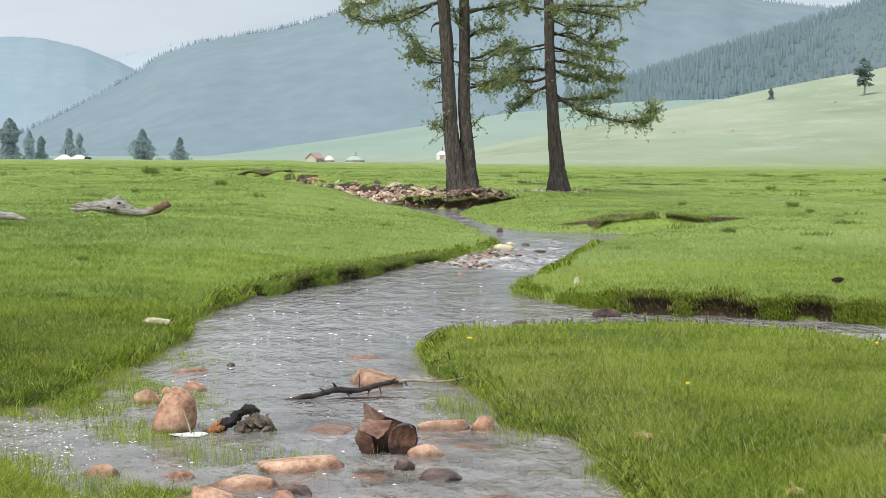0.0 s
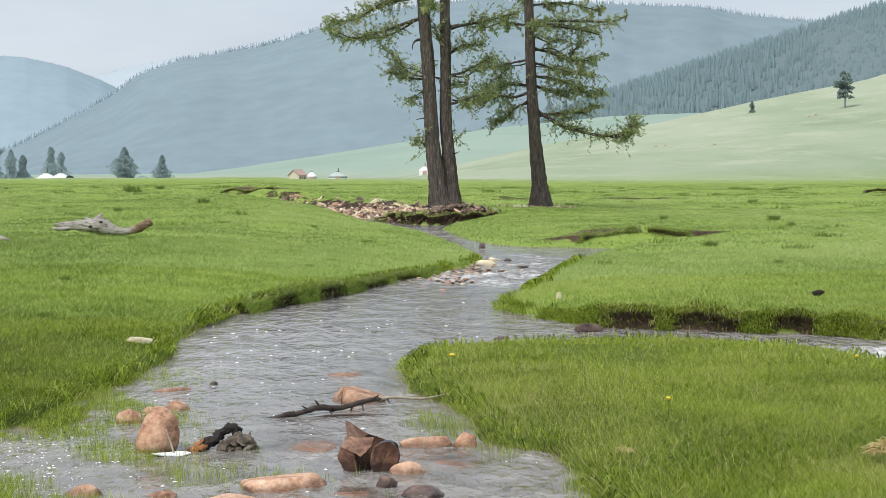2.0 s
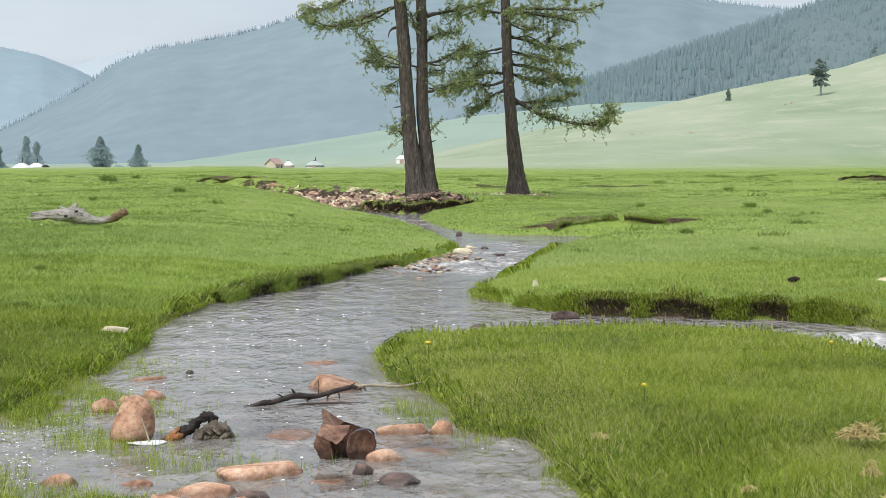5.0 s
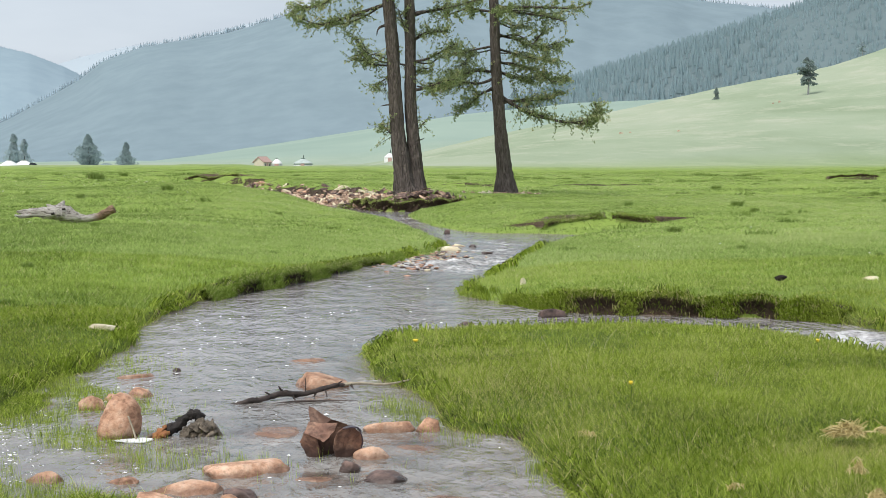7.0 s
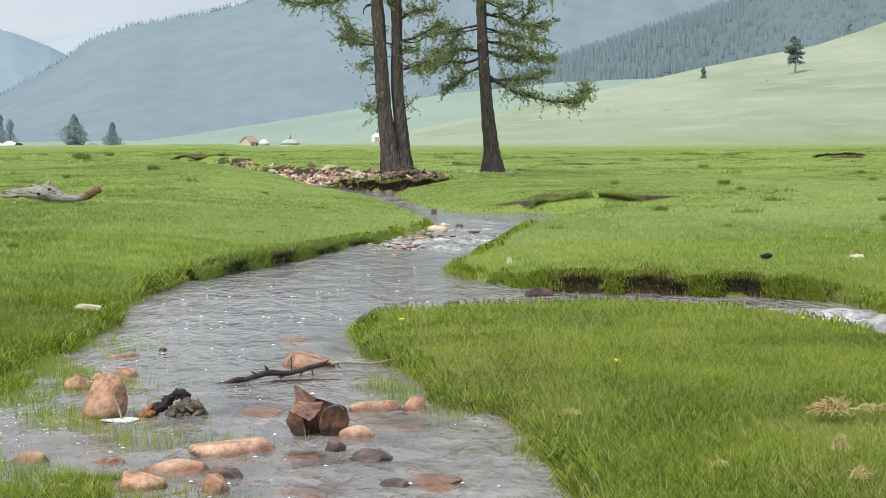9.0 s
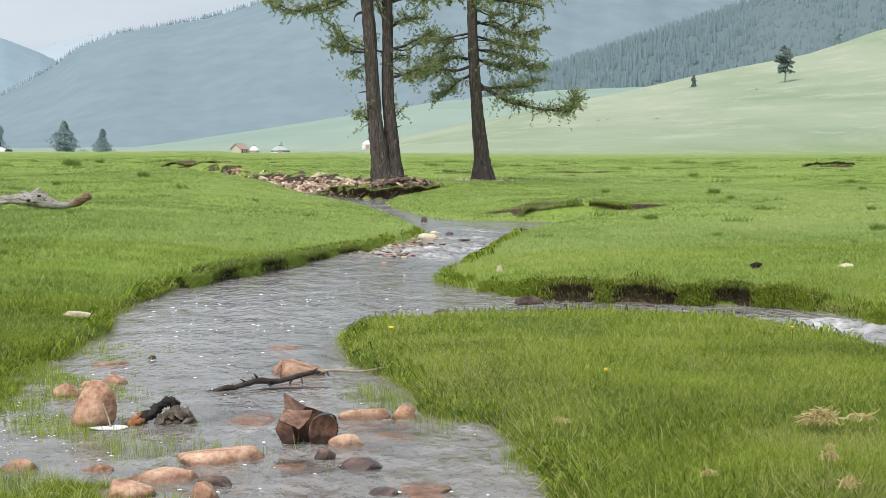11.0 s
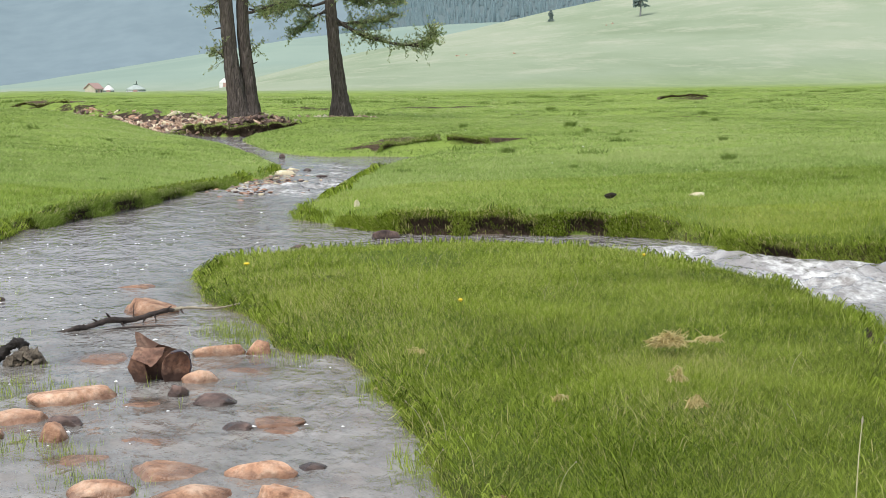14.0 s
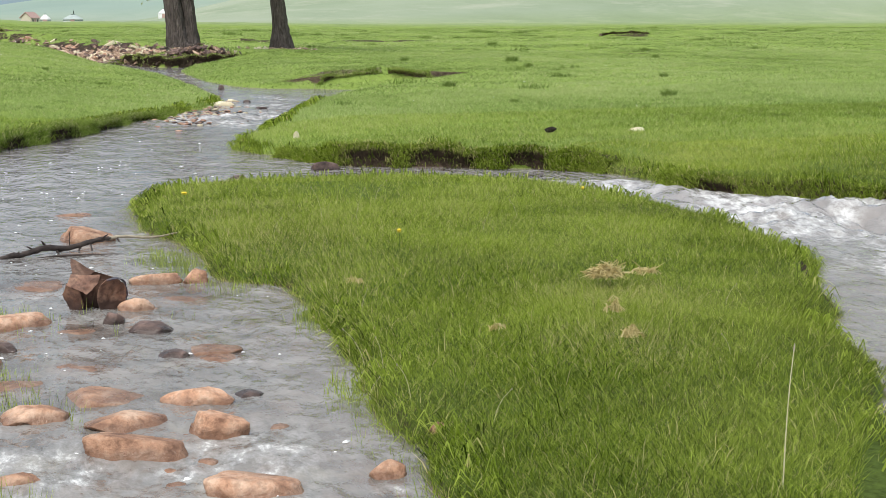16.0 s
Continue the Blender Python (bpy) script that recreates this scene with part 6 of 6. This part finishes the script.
build_log("sunken_branch", [(-0.78, 9.28, -0.012), (-0.55, 9.34, 0.004), (-0.3, 9.36, 0.0), (-0.05, 9.4, -0.01)], [0.006, 0.007, 0.007, 0.004], M_STICK, Matrix.Identity(4), "thin dark twig lying in the water", "branch", 6)

burnt = new("charred_log")
burnt.matrix_world = Matrix.Translation((-1.09, 8.2, 0.0))
build_log("charred_arm", [(-0.12, 0, -0.02), (-0.085, 0.0, 0.032), (-0.04, 0.02, 0.058), (0.0, 0.03, 0.098), (0.04, 0.03, 0.118), (0.075, 0.03, 0.105), (0.10, 0.03, 0.05)], [0.014, 0.022, 0.024, 0.020, 0.026, 0.022, 0.012], M_CHAR, None, "", "", 14, 0.3, 8, burnt)
build_log("split_end", [(-0.17, -0.02, -0.01), (-0.135, -0.01, 0.03), (-0.10, 0.0, 0.065)], [0.012, 0.024, 0.006], M_SPLIT, None, "", "", 7, 0.4, 9, burnt)["label"] = "orange split wood end"
build_log("split_end", [(-0.15, -0.04, -0.01), (-0.11, -0.04, 0.025), (-0.075, -0.035, 0.03)], [0.010, 0.018, 0.006], M_SPLIT, None, "", "", 6, 0.4, 19, burnt)["label"] = "orange split wood end"
for q, (a, b, c, r) in enumerate(((-0.03, 0.05, 0.035, 0.026), (0.02, 0.09, 0.060, 0.030), (0.07, 0.14, 0.055, 0.030), (0.11, 0.17, 0.02, 0.018), (-0.22, -0.13, 0.01, 0.016))):
    build_log("root_lump", [(a, 0.01, -0.04), (a * 0.6 + b * 0.4, -0.01, c * 0.7), (b, 0.02, c), (b + 0.03, 0.03, -0.03)], [r * 0.8, r, r * 0.9, r * 0.4], M_ROOTWOOD, None, "", "", 11, 0.26, 10 + q, burnt)
tagged(burnt, "charred black log end lying in the shallow water", "log")

scrap = new("plastic_scrap")
scrap.matrix_world = Matrix.Translation((-1.36, 8.07, 0.006))
bm = bmesh.new()
bmesh.ops.create_circle(bm, cap_ends=True, segments=26, radius=1.0)
for v in bm.verts:
    a = math.atan2(v.co.y, v.co.x)
    k = 1 + 0.15 * math.sin(3 * a + 1) + 0.06 * math.sin(7 * a)
    v.co = Vector((v.co.x * 0.10 * k, v.co.y * 0.05 * k, 0.006 * math.sin(2 * a)))
bmesh.ops.solidify(bm, geom=bm.faces[:], thickness=-0.005)
part("sheet", bm, M_WHITE, scrap)
build_log("rod", [(0.03, 0, 0.0), (0.012, 0.01, 0.06), (-0.015, 0.02, 0.13)], [0.006, 0.0055, 0.005], M_STICK_PALE, None, "", "", 7, 0.05, 2, scrap)
tagged(scrap, "white plastic scrap with a thin rod in shallow water", "litter")

drift = new("driftwood_log")
drift.matrix_world = pose(-5.15, 24.6, gz(-5.15, 24.6) + 0.05, 0, 0, 2) @ Matrix.Scale(0.86, 4)
build_log("trunk_wood", [(-0.90, 0, 0.17), (-0.66, 0, 0.16), (-0.35, 0, 0.15), (-0.08, 0, 0.15), (0.14, 0, 0.07), (0.36, 0, 0.03), (0.62, 0, 0.09), (0.88, 0, 0.22)], [0.02, 0.065, 0.11, 0.15, 0.10, 0.062, 0.065, 0.072],
          M_DRIFT, None, "", "", 18, 0.17, 11, drift)
build_log("branch_stub", [(-0.12, 0, 0.2), (-0.07, 0.0, 0.30), (-0.03, 0, 0.37)], [0.11, 0.06, 0.015], M_DRIFT, None, "", "", 9, 0.1, 12, drift)
build_log("branch_stub", [(-0.30, 0, 0.2), (-0.30, 0.0, 0.27), (-0.36, 0, 0.30)], [0.07, 0.04, 0.012], M_DRIFT, None, "", "", 9, 0.1, 13, drift)
build_log("root_stub", [(-0.6, -0.02, 0.12), (-0.8, -0.06, 0.09), (-0.92, -0.1, 0.11)], [0.06, 0.04, 0.015], M_DRIFT, None, "", "", 9, 0.1, 14, drift)
# Dark plugs stand in for the shade inside two knot holes.
for q, (a, b) in enumerate(((-0.02, 0.21), (-0.22, 0.13))):
    build_log("knot_hole", [(a - 0.03, -0.135, b), (a + 0.03, -0.135, b + 0.01)], [0.022, 0.020], M_CHAR, None, "", "", 8, 0.2, 40 + q, drift)
tagged(drift, "weathered grey driftwood log with a broken brown end", "driftwood")
drift = new("driftwood_log")
drift.matrix_world = pose(-6.45, 22.1, gz(-6.45, 22.1) + 0.05, 0, 0, -12) @ Matrix.Scale(0.93, 4)
build_log("trunk_wood", [(-0.9, 0, 0.06), (-0.45, 0, 0.09), (0.0, 0, 0.10), (0.3, 0, 0.09), (0.56, 0, 0.03)], [0.05, 0.08, 0.075, 0.055, 0.012], M_DRIFT, None, "", "", 14, 0.09, 16, drift)
build_log("branch_stub", [(-0.1, 0.03, 0.1), (0.0, 0.12, 0.14), (0.1, 0.2, 0.12)], [0.05, 0.03, 0.01], M_DRIFT, None, "", "", 9, 0.1, 17, drift)
tagged(drift, "weathered grey tapering driftwood log in the grass", "driftwood")

dung = new("dung_heap", rock_mesh("dung_heap", 41, 0.7, 0.5))
dung.data.materials.append(M_SOIL)
dung.matrix_world = pose(4.09, 15.86, gz(4.09, 15.86) + 0.05) @ Matrix.Diagonal((0.14, 0.12, 0.10, 1))
tagged(dung, "dark dried dung heap on the grass", "dung")


# ---- tufts, straw, flowers ----
def tuft_mesh(name, n, r, tall, wide, seed, flat=0.6):
    rs = np.random.RandomState(seed)
    a, q = rs.rand(n) * 6.2832, np.sqrt(rs.rand(n)) * r
    b = np.stack([np.cos(a) * q, np.sin(a) * q, np.zeros(n) - 0.01], 1)
    h = tall * (0.4 + 0.7 * rs.rand(n))
    o = np.stack([np.cos(a), np.sin(a), 0 * a], 1) * (h * flat * rs.rand(n))[:, None] + rs.randn(n, 3) * [0.02, 0.02, 0]
    tip = b + o + np.array([0, 0, 1.0]) * h[:, None]
    mid = b + o * 0.35 + np.array([0, 0, 0.65]) * h[:, None]
    s = np.stack([np.cos(a + 1.5), np.sin(a + 1.5), 0 * a], 1) * wide * 0.5
    v = np.stack([b - s, b + s, mid + s, mid - s, tip], 1).reshape(-1, 3)
    f = (np.arange(n)[:, None, None] * 5 + np.array([[0, 1, 2], [0, 2, 3], [3, 2, 4]])[None]).reshape(-1, 3)
    return np_mesh(name, v, f, False, tone=np.repeat(np.clip(0.4 + 0.25 * rs.randn(n), 0, 0.97), 5))


WEEDS = [tuft_mesh("weed_tuft", 150, 0.2, 0.15, 0.016, 60 + i, 1.1) for i in range(3)]
for me in WEEDS:
    me.materials.append(M_WEED)
for i, (x, y, s) in enumerate([(-10.43, 54.7, 2.4), (-9.86, 57.2, 1.4), (-5.72, 39.5, 1.3), (-4.08, 17.4, 0.55), (-3.57, 14.3, 0.4), (7.44, 22.0, 1.0), (7.84, 34.5, 1.2), (4.88, 21.1, 0.55), (11.38, 53.5, 1.5),
                               (7.88, 33, 0.9), (4.86, 26.1, 0.9), (9.0, 27.0, 0.7), (12.4, 38.0, 1.1), (6.2, 19.2, 0.5), (5.6, 36.0, 0.8), (-4.6, 24.0, 0.6), (-7.2, 36.0, 0.9), (14.0, 44, 1.2), (9.5, 47, 1.1), (-2.4, 33.0, 0.6)]):
    ob = new("weed_tuft", WEEDS[i % 3])
    ob.matrix_world = pose(x, y, gz(x, y), 0, 0, i * 50) @ Matrix.Diagonal((s * 0.7, s * 0.6, s * 0.8, 1))
    tagged(ob, "dark green leafy weed tuft in the pasture", "weed", "weed tufts of the pasture")


def straw_mesh(seed, n, r, tall):
    rs = np.random.RandomState(seed)
    pieces, tones = [], []
    for _ in range(n):
        a, q = rs.rand() * 6.28, r * rs.rand() ** 0.7
        c = np.array([math.cos(a) * q, math.sin(a) * q * 0.7, tall * (1 - (q / r) ** 2) * rs.rand()])
        d = np.array([math.cos(rs.rand() * 6.28), 0.7 * math.sin(rs.rand() * 6.28), 0.5 * rs.randn()]) * r * (0.3 + 0.5 * rs.rand())
        pieces.append(tube([c - d, c + [0, 0, 0.02], c + d * 0.9], [0.0026, 0.003, 0.0018], 3))
        tones += [float(np.clip(0.45 + 0.25 * rs.randn(), 0, 1))] * 9
    v, f = join(pieces)
    v[:, 2] = np.maximum(v[:, 2], 0.0)
    return np_mesh("hay_clump", v, f, False, tone=np.array(tones))


for i, (x, y, n, r, tall, label) in enumerate([(2.14, 6.98, 190, 0.085, 0.05, "heap of dry yellow straw on the green grass"), (1.93, 6.15, 34, 0.04, 0.05, "small bunch of dry straw on the grass"), (1.86, 5.66, 50, 0.035, 0.04, "small bunch of dry straw on the grass"),
                                               (2.36, 7.06, 40, 0.07, 0.01, "loose dry straw on the grass"), (1.42, 6.1, 12, 0.04, 0.01, "brown patch of dead straw in the grass"), (1.0, 7.5, 14, 0.045, 0.01, "dead brown straw at the grassy edge")]):
    me = straw_mesh(70 + i, n, r, tall)
    me.materials.append(M_STRAW)
    ob = new("hay_clump", me)
    ob.matrix_world = Matrix.Translation((x, y, gz(x, y) + (0.055 if n > 20 else 0.03)))
    tagged(ob, label, "straw")


def build_stalk(x, y, tall, lean, label, seed):
    st = new("dry_grass_stalk")
    st.matrix_world = Matrix.Translation((x, y, gz(x, y)))
    v, f = tube(smooth_line([(0, 0, 0), (lean * 0.2, 0, tall * 0.4), (lean * 0.55, 0, tall * 0.75), (lean, 0, tall)], 4), np.linspace(0.0025, 0.0014, 13) * (1.0 if tall > 0.3 else 0.5), 5)
    mesh_part("stem", np_mesh("stem", v, f, True), M_DRY, st)
    v, f = tube([(lean * 0.97, 0, tall * 0.975), (lean, 0, tall), (lean * 1.05, 0, tall * 1.03)], [0.002, 0.0035, 0.001], 5)
    mesh_part("seed_head", np_mesh("seed_head", v, f, True), M_STICK_PALE, st)
    tagged(st, label, "grass stalk", "dry grass stalks")


build_stalk(1.785, 3.95, 0.41, 0.02, "tall dry grass stalk with a seed head", 1)
build_stalk(0.86, 6.05, 0.17, -0.09, "bent dry yellow stalk at the stream edge", 2)
build_stalk(0.90, 5.8, 0.14, -0.03, "bent dry yellow stalk at the stream edge", 3)
build_stalk(1.25, 9.6, 0.22, 0.06, "thin dry grass stalk in the meadow", 4)
build_stalk(1.05, 9.7, 0.22, -0.07, "thin dry grass stalk in the meadow", 5)


for q, (x, y, tall, lean) in enumerate(((0.80, 5.55, 0.12, 0.05), (0.93, 5.3, 0.13, -0.05), (0.95, 6.9, 0.11, 0.03), (1.95, 9.0, 0.13, 0.04), (2.3, 9.6, 0.12, -0.05), (2.6, 6.6, 0.10, 0.05), (1.5, 10.6, 0.16, 0.09), (0.7, 9.2, 0.12, 0.05), (1.15, 4.9, 0.11, 0.06), (2.25, 5.6, 0.09, -0.04))):
    build_stalk(x, y, tall, lean, "short dry yellow stalk among green grass", 10 + q)


def build_dandelion(x, y, s):
    fl = new("dandelion")
    fl.matrix_world = Matrix.Translation((x, y, gz(x, y)))
    v, f = tube([(0, 0, 0), (0.004, 0, 0.07), (0.0, 0, 0.115)], [0.002, 0.002, 0.002], 5)
    mesh_part("stem", np_mesh("stem", v, f, True), M_WEED, fl)
    me = ring_mesh("flower_head", [(0.002, 0.108), (s * 0.6, 0.112), (s, 0.122), (s * 0.7, 0.128), (0.0005, 0.130)], 12)
    mesh_part("flower_head", me, M_YELLOW, fl)
    tagged(fl, "yellow dandelion flower in the grass", "flower", "dandelions")


build_dandelion(0.19, 10.71, 0.022)
build_dandelion(1.35, 8.40, 0.014)
build_dandelion(2.9, 10.2, 0.013)


def build_specks(name, n, region, size, material, label, category, seed, lift, on_water):
    """Many tiny flat lozenges: petals in the meadow, flecks of foam afloat, and white stand-ins for glints."""
    rs = np.random.RandomState(seed)
    x, y = region(rs, n)
    d = shore(x, y)
    ok = ((d < -0.08) & (wave_noise(x, y, 3.0, seed, 2) > -0.1)) if on_water else (d > 0.5)
    x, y = x[ok], y[ok]
    z = np.where(on_water, 0.006, height(x, y) + lift)
    s = size * (0.4 + 0.9 * rs.rand(len(x)) ** 2)
    a = np.arange(6) / 6 * 6.2832
    k = 1 + 0.4 * rs.randn(len(x), 6)
    vx = x[:, None] + np.cos(a) * s[:, None] * k * (1.5 if on_water else 1)
    vy = y[:, None] + np.sin(a) * s[:, None] * k
    rim = np.stack([vx, vy, np.repeat(z[:, None], 6, 1)], -1)
    top = np.stack([x, y, z + s * 0.7], -1)[:, None]
    v = np.concatenate([rim, top], 1).reshape(-1, 3)
    f = (np.arange(len(x))[:, None, None] * 7 + np.array([[i, (i + 1) % 6, 6] for i in range(6)])[None]).reshape(-1, 3)
    tagged(mesh_part(name, np_mesh(name, v, f), material), label, category, kind="stuff")


build_specks("foam_flecks", 190, lambda rs, n: (rs.normal(-0.9, 0.7, n), 12.6 + rs.normal(0, 2.3, n)), 0.009, M_FOAM, "white foam flecks drifting on the stream", "foam", 80, 0, True)
build_specks("foam_flecks", 60, lambda rs, n: (rs.uniform(-1.2, 0.7, n), rs.uniform(4.4, 9, n)), 0.010, M_FOAM, "white foam flecks drifting on the stream", "foam", 81, 0, True)
# White specks in place of sky glints on the marsh water.
build_specks("foam_flecks", 900, lambda rs, n: (rs.normal(-2.0, 0.35, n), rs.uniform(6.2, 10.2, n)), 0.0048, M_FOAM, "white specks standing in for sky glints among the marsh grass", "foam", 84, 0, True)
build_specks("white_flowers", 260, lambda rs, n: (rs.normal(-8, 4, n), rs.uniform(22, 62, n)), 0.016, M_PETAL, "tiny white flowers in the pasture", "flowers", 82, 0.07, False)
build_specks("white_flowers", 160, lambda rs, n: (rs.uniform(2, 22, n), rs.uniform(18, 62, n)), 0.013, M_PETAL, "tiny white flowers in the pasture", "flowers", 83, 0.07, False)


def build_reeds():
    """Sparse grass standing in the shallow water along the marshy shore."""
    rs = np.random.RandomState(90)
    n = 60000
    x, y = rs.uniform(-3.4, 1.0, n), rs.uniform(4.1, 11.6, n)
    d = shore(x, y)
    clump = wave_noise(x, y, 5.0, 91, 3)
    m = np.clip(1.5 * blob(x, y, -2.15, 9.4, 0.36, 1.7) + 2.6 * blob(x, y, -2.0, 6.9, 0.5, 0.8) + 0.7 * blob(x, y, -1.75, 7.9, 0.35, 0.5) + 0.8 * blob(x, y, -1.62, 9.0, 0.25, 0.45) + 0.45 * blob(x, y, -1.3, 7.3, 0.5, 0.35) + 0.9 * blob(x, y, -1.0, 6.5, 0.35, 0.25) + 0.6 * blob(x, y, -0.88, 8.15, 0.1, 0.06) + 0.9 * blob(x, y, 0.12, 9.5, 0.16, 0.9) + 1.0 * blob(x, y, 0.45, 8.08, 0.25, 0.1) + 0.8 * blob(x, y, 0.74, 6.6, 0.06, 0.9) + 0.8 * blob(x, y, 0.82, 5.1, 0.07, 0.6) + 0.8 * blob(x, y, -0.5, 5.5, 0.14, 0.25) + 0.9 * blob(x, y, -0.13, 4.86, 0.07, 0.06) + 0.8 * blob(x, y, -0.48, 4.5, 0.16, 0.2) + 0.9 * blob(x, y, -0.62, 6.2, 0.12, 0.08), 0, 1)
    ok = (d < 0.03) & (rs.rand(n) < m * (0.4 + 1.3 * clump))
    x, y = x[ok], y[ok]
    n = len(x)
    reps = 3
    x, y = np.repeat(x, reps) + rs.randn(n * reps) * 0.015, np.repeat(y, reps) + rs.randn(n * reps) * 0.02
    n = len(x)
    h = 0.018 + 0.06 * rs.rand(n) ** 1.5
    a = rs.rand(n) * 6.28
    w = 0.0019
    v = np.stack([np.stack([x - w, y, np.full(n, -0.04)], -1), np.stack([x + w, y, np.full(n, -0.04)], -1), np.stack([x + np.cos(a) * h * 0.45, y + np.sin(a) * h * 0.45, h], -1)], 1).reshape(-1, 3)
    tone = np.repeat(np.clip(0.5 + 0.2 * rs.randn(n), 0, 0.97), 3)
    tagged(mesh_part("reed_grass", np_mesh("reed_grass", v, np.arange(3 * n).reshape(-1, 3), tone=tone), M_GRASS), "sparse grass blades standing in shallow water", "grass", kind="stuff")


build_reeds()

# ---- pale rocks on the pasture hill ----
for x, y, w, h in ((51.4, 273.7, 0.7, 0.3), (43.9, 292.7, 0.9, 0.3), (84.1, 331.3, 0.8, 0.35), (45.6, 292.0, 0.6, 0.2), (82.4, 330.0, 0.5, 0.2)):
    stone(x, y, gz(x, y), w, h, M_RUBBLE, "pale boulder on the pasture hill", int(x) % 5, x * 7, 0.8, 0.3, 0, "boulders of the pasture hill")


# ---- small weeds all over the pasture ----
def build_pasture_weeds():
    rs = np.random.RandomState(160)
    n = 420
    y = np.sqrt(rs.uniform(20.0 ** 2, 95.0 ** 2, n))
    x = y * rs.uniform(-0.33, 0.52, n)
    ok = (shore(x, y) > 0.6) & (bare(x, y) < 0.3) & (wave_noise(x, y, 0.35, 161, 2) > -0.35)
    x, y = x[ok], y[ok]
    z = height(x, y)
    vs, ts = [], []
    for i in range(len(x)):
        k = 26
        s = (0.3 + 0.9 * rs.rand() ** 2) * (0.8 + y[i] * 0.010)
        a, q = rs.rand(k) * 6.2832, np.sqrt(rs.rand(k)) * 0.16 * s
        px, py = x[i] + np.cos(a) * q * 1.6, y[i] + np.sin(a) * q
        h = 0.10 * s * (0.5 + 0.7 * rs.rand(k))
        w = 0.012 * (0.7 + y[i] * 0.02)
        zz = np.full(k, z[i] - 0.01)
        vs.append(np.stack([np.stack([px - w, py, zz], -1), np.stack([px + w, py, zz], -1), np.stack([px + rs.randn(k) * 0.05 * s, py + rs.randn(k) * 0.05 * s, zz + h], -1)], 1).reshape(-1, 3))
        ts.append(np.repeat(np.clip(rs.rand() * 0.6 + 0.15 * rs.randn(k), 0, 0.98), 3))
    v = np.concatenate(vs)
    me = np_mesh("pasture_weeds", v, np.arange(len(v)).reshape(-1, 3), tone=np.concatenate(ts))
    tagged(mesh_part("pasture_weeds", me, M_WEED), "small dark weeds scattered over the pasture", "weeds", kind="stuff")


build_pasture_weeds()
